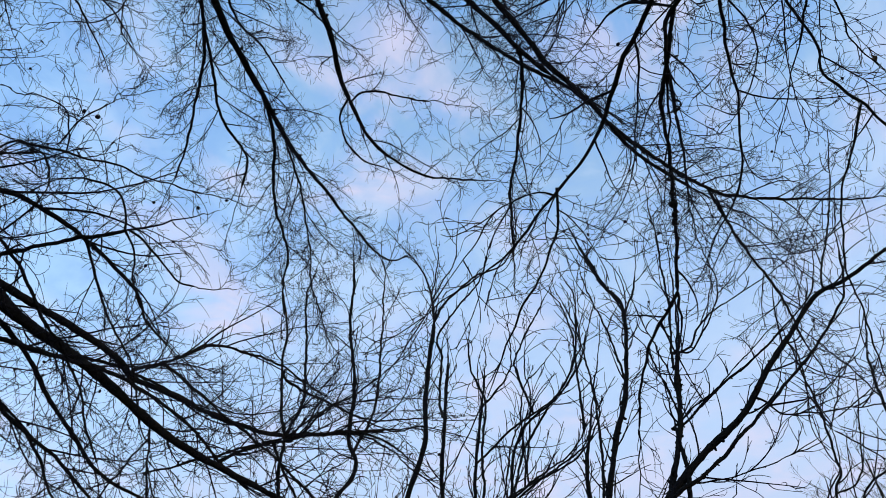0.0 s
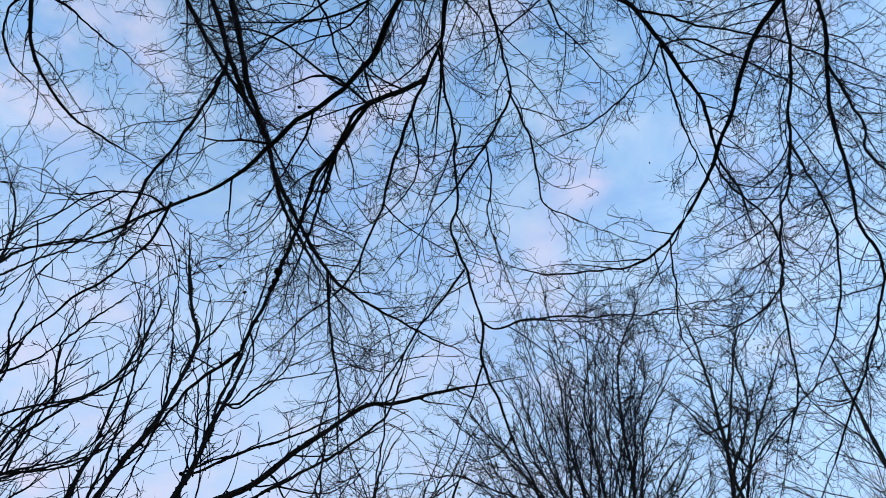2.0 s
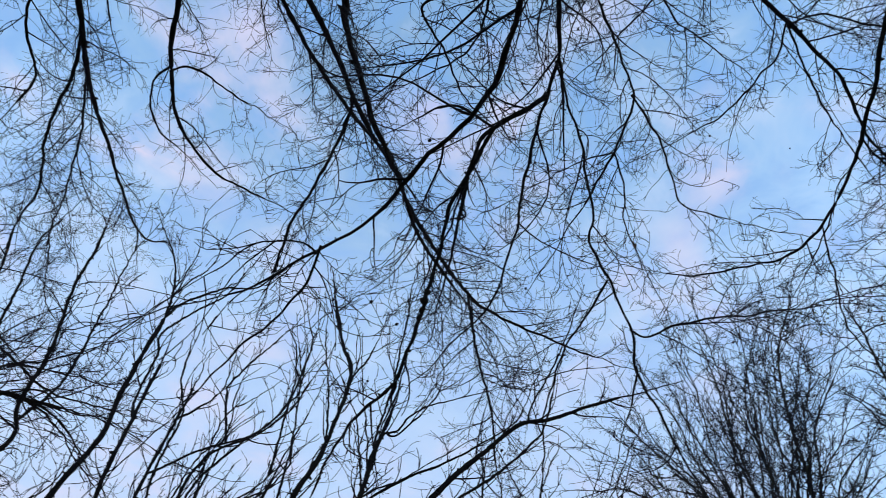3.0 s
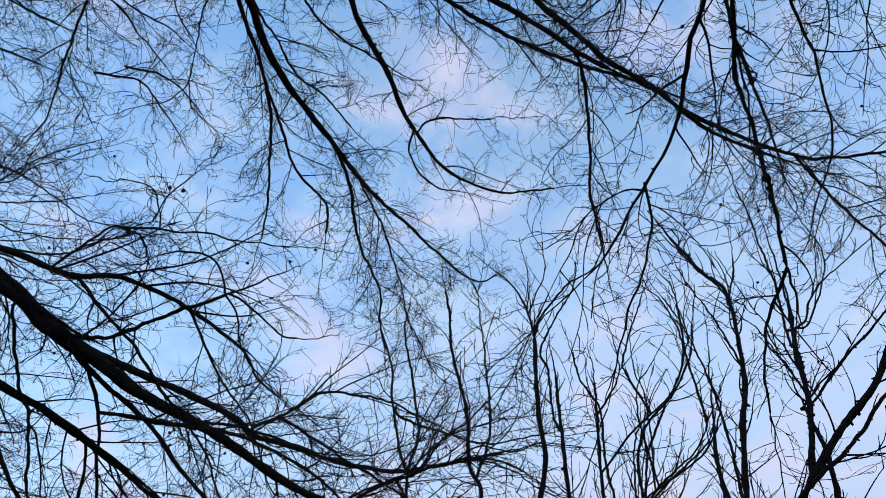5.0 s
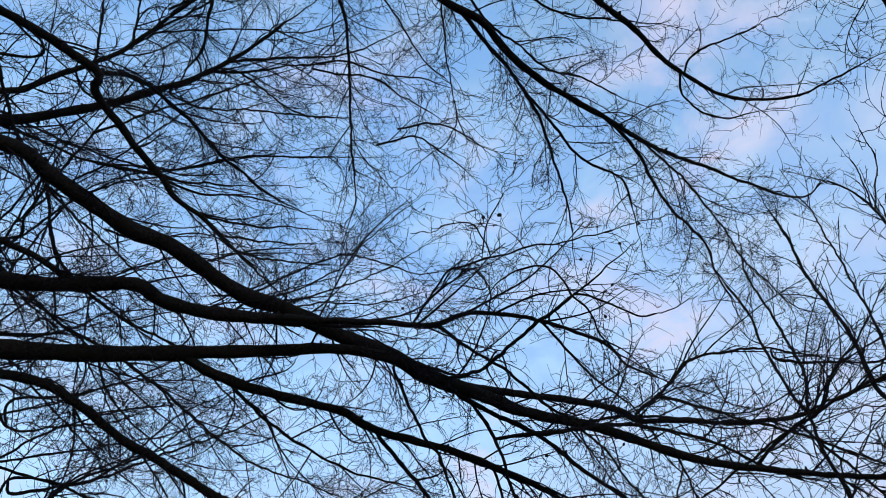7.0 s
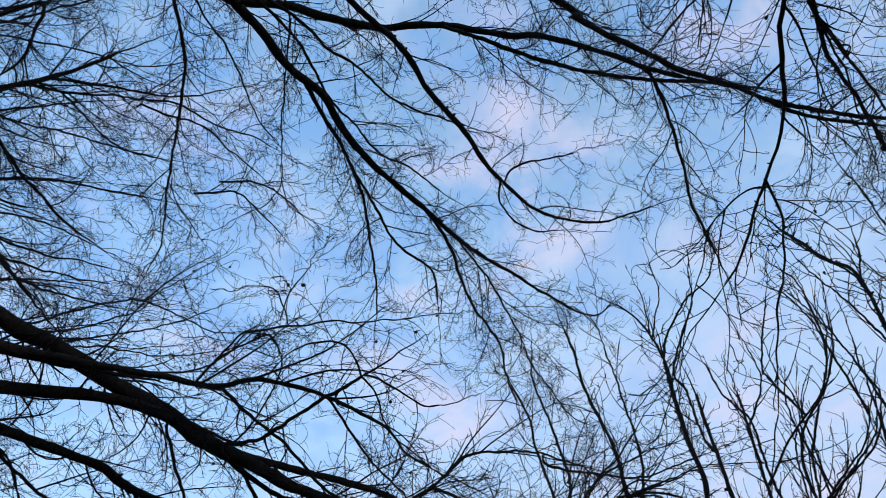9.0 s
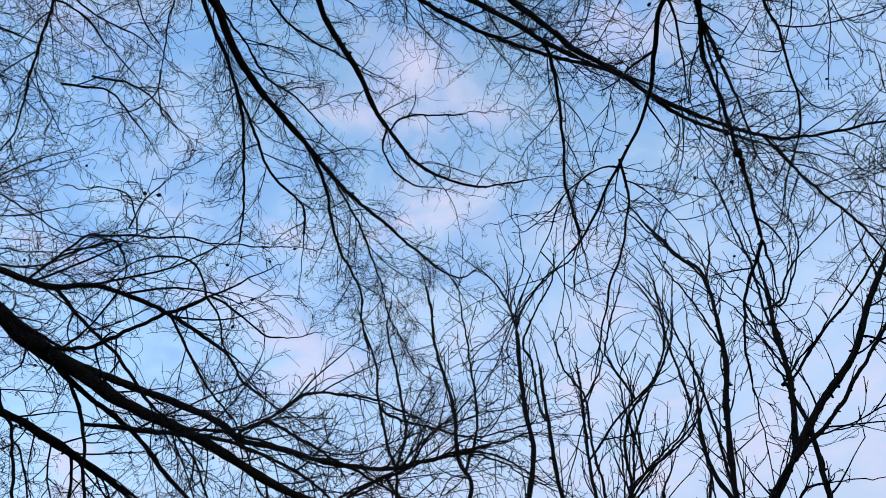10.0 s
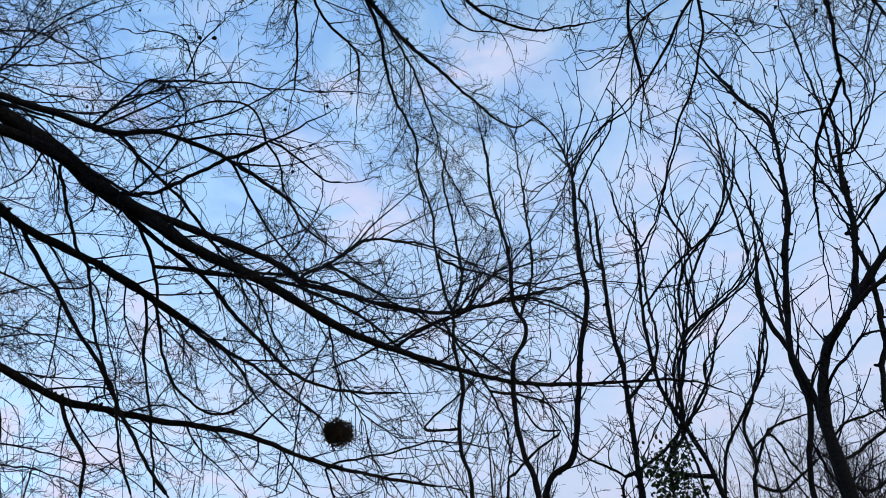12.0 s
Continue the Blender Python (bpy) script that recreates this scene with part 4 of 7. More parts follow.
branch(old_beech, [(-6.87, 3.53, 14.43, 0.019), (-6.51, 3.82, 14.54, 0.017), (-6.29, 4.18, 14.51, 0.016), (-6.06, 4.55, 14.48, 0.014), (-5.71, 4.90, 14.53, 0.012), (-5.48, 5.28, 14.50, 0.010)], 'beech', 277, density=1.2, reach=0.8)
branch(old_beech, [(-6.98, 3.53, 14.39, 0.019), (-6.68, 3.92, 14.39, 0.017), (-6.29, 4.38, 14.42, 0.015), (-6.07, 4.94, 14.30, 0.013), (-5.84, 5.51, 14.17, 0.010)], 'beech', 278, density=1.02, reach=0.8)
branch(old_beech, [(-9.82, 2.49, 11.17, 0.021), (-9.59, 2.95, 11.14, 0.018), (-9.33, 3.38, 11.12, 0.014), (-9.10, 3.74, 11.11, 0.012), (-8.81, 4.17, 11.11, 0.009)], 'beech', 279, density=0.9)
branch(old_beech, [(-10.50, 3.12, 11.07, 0.017), (-10.05, 3.38, 11.28, 0.016), (-9.60, 3.70, 11.44, 0.014), (-9.12, 4.15, 11.56, 0.012), (-8.64, 4.63, 11.65, 0.010), (-8.33, 4.93, 11.71, 0.009)], 'beech', 280, density=0.6)
branch(old_beech, [(-8.68, 1.32, 14.54, 0.024), (-8.21, 1.53, 14.89, 0.021), (-7.65, 1.77, 15.31, 0.018), (-7.03, 1.99, 15.78, 0.014), (-6.44, 2.11, 16.26, 0.010)], 'beech', 286, density=1.3)
branch(old_beech, [(-8.23, 1.28, 14.75, 0.024), (-7.70, 1.57, 15.25, 0.020), (-7.11, 1.76, 15.83, 0.015), (-6.62, 1.83, 16.36, 0.010)], 'beech', 287, density=1.3)
branch(old_beech, [(-8.80, 1.22, 13.92, 0.023), (-8.57, 0.94, 14.63, 0.019), (-8.32, 0.69, 15.28, 0.015), (-8.05, 0.44, 15.95, 0.010)], 'beech', 288, density=1.3)
branch(old_beech, [(-9.07, 0.91, 13.37, 0.023), (-8.85, 0.59, 14.13, 0.018), (-8.70, 0.29, 14.75, 0.014), (-8.46, 0.03, 15.40, 0.010)], 'beech', 289, density=1.3)

tall_beech = tree_root('tall leafless beech reaching over the clearing with slender limbs')
trunk(tall_beech, [(-4.90, -4.40, -0.10, 0.400), (-4.80, -4.20, 1.50, 0.310), (-4.70, -3.90, 5.00, 0.270), (-4.60, -3.40, 9.00, 0.220), (-4.60, -2.60, 13.00, 0.150), (-4.60, -1.60, 17.00, 0.070), (-4.60, -1.20, 19.00, 0.030)])
branch(tall_beech, [(-4.56, -2.86, 11.57, 0.120), (-4.54, 0.05, 13.06, 0.090), (-4.38, 2.36, 13.72, 0.077), (-4.38, 2.64, 13.79, 0.076), (-4.31, 3.33, 13.95, 0.073), (-4.28, 3.94, 14.03, 0.070), (-4.07, 4.66, 14.15, 0.066), (-4.08, 5.32, 14.15, 0.063), (-3.97, 6.10, 14.13, 0.058), (-3.73, 6.81, 14.11, 0.054), (-3.36, 7.84, 14.02, 0.046)], 'overhead', 106, bare=0.40, name="limb")
branch(tall_beech, [(-3.50, 7.46, 14.06, 0.046), (-3.40, 8.35, 14.45, 0.043), (-3.20, 9.32, 14.82, 0.038), (-2.91, 10.33, 15.26, 0.034), (-2.59, 11.40, 15.64, 0.029), (-2.27, 12.41, 16.02, 0.025), (-2.02, 13.25, 16.44, 0.023), (-1.74, 13.91, 16.99, 0.020), (-1.46, 14.39, 17.71, 0.019)], 'overhead', 107)
branch(tall_beech, [(-3.48, 7.59, 14.11, 0.032), (-3.45, 8.41, 14.01, 0.030), (-3.56, 9.09, 14.01, 0.028), (-3.64, 9.87, 13.98, 0.026), (-3.58, 10.51, 14.04, 0.024), (-3.58, 11.20, 14.04, 0.022), (-3.76, 11.83, 14.02, 0.020), (-3.84, 12.63, 13.86, 0.018)], 'overhead', 108)
branch(tall_beech, [(-3.37, 8.55, 14.53, 0.022), (-3.16, 9.75, 14.29, 0.020), (-3.13, 11.01, 14.15, 0.017), (-3.22, 12.11, 14.20, 0.016), (-3.12, 13.23, 14.24, 0.014), (-3.02, 14.24, 14.34, 0.012), (-2.78, 15.02, 14.64, 0.011)], 'overhead', 109)
branch(tall_beech, [(-4.42, 1.88, 13.94, 0.030), (-4.08, 3.13, 14.18, 0.024), (-4.01, 3.91, 14.31, 0.023), (-4.04, 4.97, 14.33, 0.020), (-3.93, 5.43, 14.37, 0.019), (-3.78, 6.16, 14.35, 0.018), (-3.45, 6.70, 14.40, 0.016), (-3.16, 7.36, 14.36, 0.014)], 'overhead', 110, bare=0.18)
branch(tall_beech, [(-4.31, 2.25, 14.01, 0.027), (-3.80, 3.35, 14.20, 0.027), (-3.66, 4.04, 14.38, 0.025), (-3.41, 4.60, 14.54, 0.023), (-3.28, 5.16, 14.62, 0.021), (-3.07, 5.62, 14.69, 0.019), (-2.59, 6.26, 14.83, 0.016), (-2.26, 6.64, 14.92, 0.014)], 'overhead', 111, bare=0.19)
branch(tall_beech, [(-4.19, 4.23, 14.08, 0.038), (-4.29, 5.03, 14.26, 0.035), (-4.25, 5.57, 14.18, 0.032), (-4.30, 6.15, 14.05, 0.029), (-4.39, 6.76, 13.86, 0.026), (-4.76, 7.86, 13.38, 0.019), (-5.04, 8.50, 13.02, 0.014)], 'overhead', 112)
branch(tall_beech, [(-4.29, 6.11, 14.06, 0.027), (-4.22, 6.90, 13.85, 0.025), (-4.18, 7.57, 13.61, 0.022), (-3.82, 8.24, 13.45, 0.020), (-3.84, 8.51, 13.31, 0.019), (-3.94, 8.77, 13.16, 0.018)], 'overhead', 113)
branch(tall_beech, [(-4.54, -3.19, 9.95, 0.100), (-5.24, -0.21, 13.28, 0.084), (-5.20, 2.68, 15.63, 0.080), (-4.84, 3.09, 15.57, 0.078), (-4.21, 3.44, 15.51, 0.074), (-3.69, 3.86, 15.39, 0.070), (-3.21, 4.20, 15.27, 0.068), (-2.82, 4.43, 15.20, 0.065), (-2.50, 4.54, 15.19, 0.064), (-1.87, 4.77, 15.03, 0.060), (-1.36, 5.04, 14.84, 0.056), (-0.87, 5.30, 14.64, 0.054), (-0.35, 5.48, 14.43, 0.050), (0.53, 5.98, 13.77, 0.042), (0.93, 6.25, 13.43, 0.040), (1.38, 6.46, 13.07, 0.036)], 'overhead', 114, density=0.87, bare=0.38, name="limb")
branch(tall_beech, [(-1.93, 4.75, 15.05, 0.030), (-1.21, 5.14, 14.39, 0.037), (-0.55, 5.73, 14.17, 0.035), (0.14, 6.22, 14.03, 0.033), (0.93, 6.70, 13.92, 0.032), (1.76, 7.12, 13.86, 0.030), (2.16, 7.35, 13.82, 0.028)], 'overhead', 115, density=1.23)
branch(tall_beech, [(-4.59, -3.49, 8.37, 0.100), (-2.60, 0.60, 12.60, 0.075), (0.01, 4.87, 14.16, 0.053), (0.20, 5.20, 13.99, 0.051), (0.57, 5.65, 13.79, 0.048), (0.96, 6.04, 13.63, 0.045), (1.34, 6.46, 13.45, 0.043), (1.80, 6.83, 13.32, 0.040), (2.25, 7.23, 13.18, 0.037), (2.61, 7.59, 13.03, 0.035), (2.99, 7.92, 12.91, 0.032), (3.45, 8.19, 12.86, 0.029), (3.91, 8.46, 12.80, 0.027)], 'overhead', 116, density=1.23, bare=0.56, name="limb")
branch(tall_beech, [(2.39, 7.37, 13.12, 0.039), (3.10, 7.93, 13.09, 0.035), (4.31, 8.60, 12.91, 0.028), (4.83, 8.69, 12.88, 0.026), (5.45, 8.73, 12.88, 0.023), (6.41, 8.74, 12.88, 0.018), (7.03, 8.69, 12.86, 0.014)], 'overhead', 117, density=1.23)
branch(tall_beech, [(4.19, 8.53, 12.93, 0.026), (4.83, 9.40, 12.64, 0.025), (5.57, 10.16, 12.03, 0.019), (6.06, 10.85, 11.45, 0.018)], 'overhead', 118, density=1.23)
branch(tall_beech, [(-4.55, -2.69, 12.55, 0.100), (-3.52, 1.01, 13.52, 0.060), (-2.71, 3.66, 13.78, 0.050), (-2.59, 4.19, 14.07, 0.050), (-2.52, 4.86, 14.37, 0.050), (-2.54, 5.48, 14.57, 0.049), (-2.47, 6.05, 14.75, 0.049), (-2.34, 6.77, 14.94, 0.048), (-2.30, 7.59, 15.07, 0.046), (-2.16, 8.20, 15.17, 0.045)], 'overhead', 119, bare=0.46, name="limb")
branch(tall_beech, [(-2.16, 8.20, 15.17, 0.038), (-1.87, 8.76, 14.92, 0.033), (-1.48, 9.11, 14.72, 0.029), (-0.71, 9.47, 14.52, 0.022), (0.32, 9.53, 14.46, 0.015)], 'overhead', 120)
branch(tall_beech, [(-2.16, 8.20, 15.17, 0.023), (-1.81, 8.15, 15.46, 0.020), (-0.70, 8.54, 15.74, 0.012)], 'overhead', 121)
branch(tall_beech, [(-2.18, 8.11, 15.16, 0.023), (-2.38, 8.49, 15.17, 0.020), (-2.33, 8.92, 15.03, 0.018), (-2.02, 9.35, 14.94, 0.015), (-1.55, 9.62, 14.98, 0.012)], 'overhead', 122)
branch(tall_beech, [(0.85, 6.20, 13.50, 0.029), (0.94, 6.52, 13.24, 0.028), (0.89, 7.80, 12.79, 0.023), (0.79, 8.37, 12.56, 0.022), (0.87, 9.18, 12.14, 0.019)], 'overhead', 123, density=1.23)
branch(tall_beech, [(-4.58, -2.10, 14.63, 0.060), (-5.17, 0.74, 15.14, 0.040), (-5.81, 2.98, 14.73, 0.029), (-6.26, 3.71, 14.34, 0.025), (-6.56, 4.12, 14.08, 0.022), (-7.03, 4.67, 13.64, 0.018), (-7.33, 5.14, 13.28, 0.015), (-7.56, 5.43, 12.99, 0.012), (-7.83, 5.59, 12.73, 0.010)], 'overhead', 124, density=1.8, bare=0.45, name="limb")
branch(tall_beech, [(-5.04, 0.17, 15.09, 0.030), (-5.32, 2.43, 14.97, 0.019), (-5.33, 2.89, 14.89, 0.017), (-5.25, 3.46, 14.78, 0.016), (-5.32, 4.09, 14.59, 0.014), (-5.35, 4.66, 14.37, 0.012), (-5.24, 5.13, 14.25, 0.010)], 'overhead', 125, density=1.6, reach=0.6, bare=0.35)
branch(tall_beech, [(-5.11, 0.69, 15.06, 0.026), (-4.11, 3.10, 15.30, 0.019), (-4.68, 4.32, 14.74, 0.015), (-5.07, 4.96, 14.37, 0.012), (-5.32, 5.42, 14.09, 0.010)], 'overhead', 126, density=1.6, reach=0.5, bare=0.37)
branch(tall_beech, [(-5.18, 5.30, 13.70, 0.011), (-5.36, 5.57, 13.50, 0.010), (-5.66, 5.67, 13.35, 0.009), (-5.94, 5.67, 13.29, 0.008), (-6.22, 5.65, 13.24, 0.007)], 'overhead', 281, density=0.9, reach=0.5)
branch(tall_beech, [(-5.28, 5.46, 13.55, 0.011), (-5.34, 5.80, 13.36, 0.009), (-5.25, 6.11, 13.27, 0.008), (-5.07, 6.37, 13.26, 0.007)], 'overhead', 282, density=0.9, reach=0.5)
branch(tall_beech, [(-6.90, 4.57, 13.42, 0.010), (-6.93, 4.90, 13.26, 0.009), (-6.90, 5.30, 13.08, 0.008), (-6.84, 5.68, 12.92, 0.007)], 'overhead', 283, density=0.96, reach=0.5)
branch(tall_beech, [(-7.57, 5.69, 15.05, 0.024), (-6.89, 6.00, 15.06, 0.019), (-6.65, 6.35, 14.91, 0.016), (-6.49, 6.70, 14.75, 0.013), (-6.38, 7.00, 14.60, 0.010)], 'overhead', 284, density=0.96, reach=0.7)
branch(tall_beech, [(-6.99, 5.69, 15.06, 0.024), (-6.36, 6.05, 15.06, 0.018), (-6.03, 6.46, 14.93, 0.014), (-5.88, 6.82, 14.78, 0.010)], 'overhead', 285, density=0.9, reach=0.7)

spreading_beech = tree_root('leafless beech with arching knobbly branches and dry husks')
trunk(spreading_beech, [(4.60, -4.90, -0.10, 0.360), (4.60, -4.70, 1.50, 0.280), (4.50, -4.30, 4.50, 0.240), (4.50, -3.60, 8.00, 0.190), (4.60, -2.90, 12.00, 0.120), (4.80, -2.30, 16.00, 0.040)])
branch(spreading_beech, [(4.50, -3.87, 6.80, 0.070), (1.99, -1.56, 8.00, 0.040), (0.92, 0.67, 6.28, 0.021), (1.01, 1.33, 6.25, 0.018), (1.12, 1.84, 6.21, 0.017), (1.10, 2.01, 6.19, 0.016), (1.08, 2.20, 6.16, 0.015), (1.00, 2.46, 6.12, 0.015), (0.86, 2.90, 6.01, 0.013), (0.79, 3.07, 5.96, 0.011), (0.52, 3.46, 5.85, 0.009), (0.33, 3.73, 5.74, 0.008), (0.14, 3.89, 5.70, 0.006)], 'right', 127, density=0.792, bare=0.50, husks=0.012, knobs=1.6, name="limb")
branch(spreading_beech, [(0.59, 3.20, 5.67, 0.007), (0.48, 3.23, 5.76, 0.006), (0.34, 3.32, 5.78, 0.006), (0.17, 3.51, 5.78, 0.005), (-0.09, 3.93, 5.68, 0.003)], 'right', 128, density=0.72, husks=0.012, knobs=1.6)
branch(spreading_beech, [(0.59, 3.16, 5.71, 0.009), (0.60, 3.41, 5.58, 0.008), (0.51, 3.73, 5.44, 0.008), (0.38, 3.91, 5.38, 0.007), (0.17, 4.48, 5.08, 0.004)], 'right', 129, density=0.72, husks=0.012, knobs=1.6)
branch(spreading_beech, [(1.67, 3.11, 7.72, 0.018), (1.64, 3.32, 7.55, 0.018), (1.63, 3.62, 7.37, 0.018), (1.74, 4.28, 6.85, 0.017), (1.76, 4.74, 6.41, 0.017)], 'right', 130, density=0.18, reach=0.5, husks=0.012, knobs=3)
branch(spreading_beech, [(1.68, 2.92, 7.81, 0.019), (1.66, 3.30, 7.64, 0.019), (1.70, 3.58, 7.23, 0.017)], 'right', 131, density=0.864, husks=0.012, knobs=3)
branch(spreading_beech, [(1.98, 2.55, 8.08, 0.021), (1.93, 2.57, 7.94, 0.020), (1.68, 2.92, 7.81, 0.020), (1.63, 3.14, 7.67, 0.015), (1.64, 3.36, 7.53, 0.015)], 'right', 132, density=0.432, husks=0.012, knobs=1.6)
branch(spreading_beech, [(4.50, -3.77, 7.20, 0.057), (2.19, -1.36, 8.60, 0.033), (1.34, 0.96, 8.55, 0.025), (1.64, 1.74, 8.28, 0.021), (1.91, 2.22, 8.08, 0.019)], 'right', 133, density=0.792, bare=0.74, husks=0.012, knobs=1.6, name="limb")
branch(spreading_beech, [(1.91, 2.22, 8.08, 0.017), (2.00, 2.62, 8.09, 0.016), (2.12, 2.98, 8.07, 0.016), (2.38, 3.76, 7.93, 0.013), (2.46, 4.05, 7.85, 0.011), (2.56, 4.52, 7.71, 0.012), (2.52, 4.79, 7.65, 0.011)], 'right', 134, density=0.72, husks=0.012, knobs=1.6)
branch(spreading_beech, [(1.92, 2.27, 8.08, 0.014), (1.92, 2.26, 7.95, 0.011), (2.13, 2.44, 7.80, 0.011), (2.63, 2.95, 7.33, 0.011), (2.75, 3.15, 7.13, 0.011), (3.23, 3.44, 6.62, 0.011), (3.36, 3.59, 6.40, 0.011), (3.82, 3.77, 5.81, 0.011)], 'right', 135, density=0.72, reach=0.8, husks=0.012, knobs=1.6)
branch(spreading_beech, [(3.23, 3.44, 6.62, 0.009), (3.39, 3.43, 6.61, 0.009), (3.64, 3.32, 6.79, 0.009), (4.17, 3.13, 7.01, 0.008), (4.71, 2.91, 7.20, 0.006), (5.11, 2.67, 7.38, 0.005)], 'right', 136, husks=0.012, knobs=1.6)
branch(spreading_beech, [(3.36, 3.59, 6.40, 0.009), (3.40, 3.65, 6.34, 0.009), (3.57, 4.14, 6.19, 0.005)], 'right', 137, husks=0.012, knobs=1.6)
branch(spreading_beech, [(4.58, -3.02, 10.80, 0.074), (3.28, -0.49, 11.59, 0.041), (3.54, 1.60, 11.47, 0.033), (4.01, 1.58, 11.23, 0.030), (4.30, 1.53, 11.06, 0.028), (5.22, 1.67, 10.40, 0.021), (5.44, 1.75, 10.20, 0.019), (5.81, 2.00, 9.81, 0.016), (6.07, 2.04, 9.54, 0.013), (6.31, 2.18, 9.24, 0.011)], 'right', 138, density=1.3, bare=0.46, husks=0.012, knobs=1.6, name="limb")
branch(spreading_beech, [(4.30, 1.53, 11.06, 0.016), (5.18, 1.11, 11.00, 0.012), (5.60, 0.85, 10.89, 0.011), (6.35, 0.47, 10.62, 0.009), (6.75, 0.29, 10.45, 0.007)], 'right', 139, husks=0.012, knobs=1.6)
branch(spreading_beech, [(4.76, 1.66, 10.88, 0.011), (5.14, 1.33, 10.95, 0.012), (6.15, 1.01, 10.68, 0.009), (6.65, 0.90, 10.49, 0.007)], 'right', 140, husks=0.012, knobs=1.6)
branch(spreading_beech, [(4.70, 1.59, 10.80, 0.011), (4.96, 1.97, 10.93, 0.011), (4.94, 2.25, 10.96, 0.012), (4.92, 2.90, 10.99, 0.010), (4.74, 3.41, 11.08, 0.008)], 'right', 141, density=0.6, husks=0.012, knobs=1.6)
branch(spreading_beech, [(4.69, 1.58, 10.79, 0.011), (5.23, 1.93, 10.59, 0.012), (5.60, 2.13, 10.34, 0.010), (6.23, 2.37, 9.90, 0.007)], 'right', 142, husks=0.012, knobs=1.6)
branch(spreading_beech, [(4.48, -3.31, 9.01, 0.074), (4.77, -1.47, 10.11, 0.041), (4.88, 0.04, 10.47, 0.033), (5.07, 0.27, 10.29, 0.030), (5.14, 0.71, 10.15, 0.028), (5.21, 1.03, 10.00, 0.026), (5.53, 1.96, 9.40, 0.020), (5.58, 2.57, 9.03, 0.016)], 'right', 143, bare=0.43, husks=0.012, knobs=1.6, name="limb")
branch(spreading_beech, [(5.58, 2.57, 9.03, 0.018), (5.63, 2.99, 8.97, 0.016), (5.56, 3.33, 8.99, 0.014), (5.38, 3.69, 9.07, 0.011), (5.05, 4.17, 9.22, 0.010), (4.78, 4.41, 9.37, 0.007)], 'right', 144, husks=0.012, knobs=1.6)
branch(spreading_beech, [(5.62, 2.84, 8.98, 0.011), (5.86, 3.06, 8.77, 0.010), (6.36, 3.51, 8.41, 0.008), (6.94, 3.59, 8.06, 0.007)], 'right', 145, husks=0.012, knobs=1.6)
branch(spreading_beech, [(5.07, 0.30, 10.28, 0.019), (5.57, 0.77, 9.85, 0.017), (5.79, 1.08, 9.53, 0.016), (6.10, 1.55, 9.03, 0.014), (6.13, 1.74, 8.90, 0.013), (6.20, 1.83, 8.78, 0.013), (6.47, 2.29, 8.17, 0.011), (6.79, 2.71, 7.31, 0.010), (6.85, 3.08, 6.82, 0.008)], 'right', 146, density=1.3, husks=0.012, knobs=1.6)
branch(spreading_beech, [(5.94, 1.29, 9.32, 0.014), (6.34, 1.43, 8.49, 0.011), (6.56, 1.69, 8.07, 0.011), (6.67, 1.89, 7.80, 0.010), (6.74, 2.09, 7.56, 0.009), (6.74, 2.41, 7.28, 0.008)], 'right', 147, density=1.5, husks=0.012, knobs=1.6)
branch(spreading_beech, [(5.53, 1.96, 9.40, 0.011), (5.65, 1.99, 9.08, 0.012), (5.89, 1.92, 8.81, 0.011), (6.14, 1.93, 8.49, 0.010), (6.28, 2.13, 8.16, 0.010), (6.33, 2.24, 8.04, 0.009), (6.24, 2.56, 7.88, 0.009), (6.09, 2.86, 7.79, 0.008)], 'right', 148, husks=0.012, knobs=1.6)
branch(spreading_beech, [(4.57, -2.89, 11.21, 0.066), (5.26, -1.55, 11.71, 0.037), (5.77, -0.16, 11.68, 0.027), (6.34, 0.27, 11.26, 0.025), (6.71, 0.64, 10.93, 0.024), (7.06, 0.97, 10.61, 0.023), (7.59, 1.34, 10.02, 0.021), (7.77, 1.51, 9.79, 0.020), (7.95, 1.61, 9.56, 0.019), (8.12, 1.64, 9.35, 0.018), (8.30, 1.87, 9.06, 0.016), (8.45, 2.28, 8.69, 0.016), (8.55, 2.68, 8.36, 0.014), (8.66, 3.47, 7.66, 0.011)], 'right', 149, density=1.6, bare=0.25, husks=0.012, knobs=1.6, name="limb")
branch(spreading_beech, [(6.64, 0.57, 11.00, 0.018), (7.24, 0.75, 10.45, 0.016), (7.42, 0.94, 10.16, 0.015), (7.72, 0.91, 9.75, 0.012), (7.96, 0.83, 9.34, 0.011)], 'right', 150, density=1.6, husks=0.012, knobs=1.6)
branch(spreading_beech, [(4.49, -3.46, 8.40, 0.049), (2.39, -0.75, 10.09, 0.025), (1.84, 1.28, 9.94, 0.016), (2.19, 1.88, 9.71, 0.014), (2.50, 2.15, 9.55, 0.013), (2.80, 2.35, 9.41, 0.012), (3.07, 2.61, 9.22, 0.011), (3.15, 2.81, 9.12, 0.011), (3.19, 3.14, 8.97, 0.012), (3.16, 3.73, 8.70, 0.010)], 'right', 151, density=0.792, bare=0.58, husks=0.012, knobs=1.6, name="limb")
branch(spreading_beech, [(3.19, 3.14, 8.97, 0.010), (3.00, 3.32, 8.97, 0.008), (2.85, 3.51, 8.93, 0.006)], 'right', 152, density=0.72, husks=0.012, knobs=1.6)
branch(spreading_beech, [(3.07, 2.61, 9.22, 0.012), (3.46, 2.81, 9.14, 0.011), (3.87, 3.08, 9.00, 0.009), (4.09, 3.27, 8.90, 0.008), (4.35, 3.25, 8.84, 0.007), (4.66, 3.15, 8.80, 0.006)], 'right', 153, density=0.29, husks=0.012, knobs=1.6)
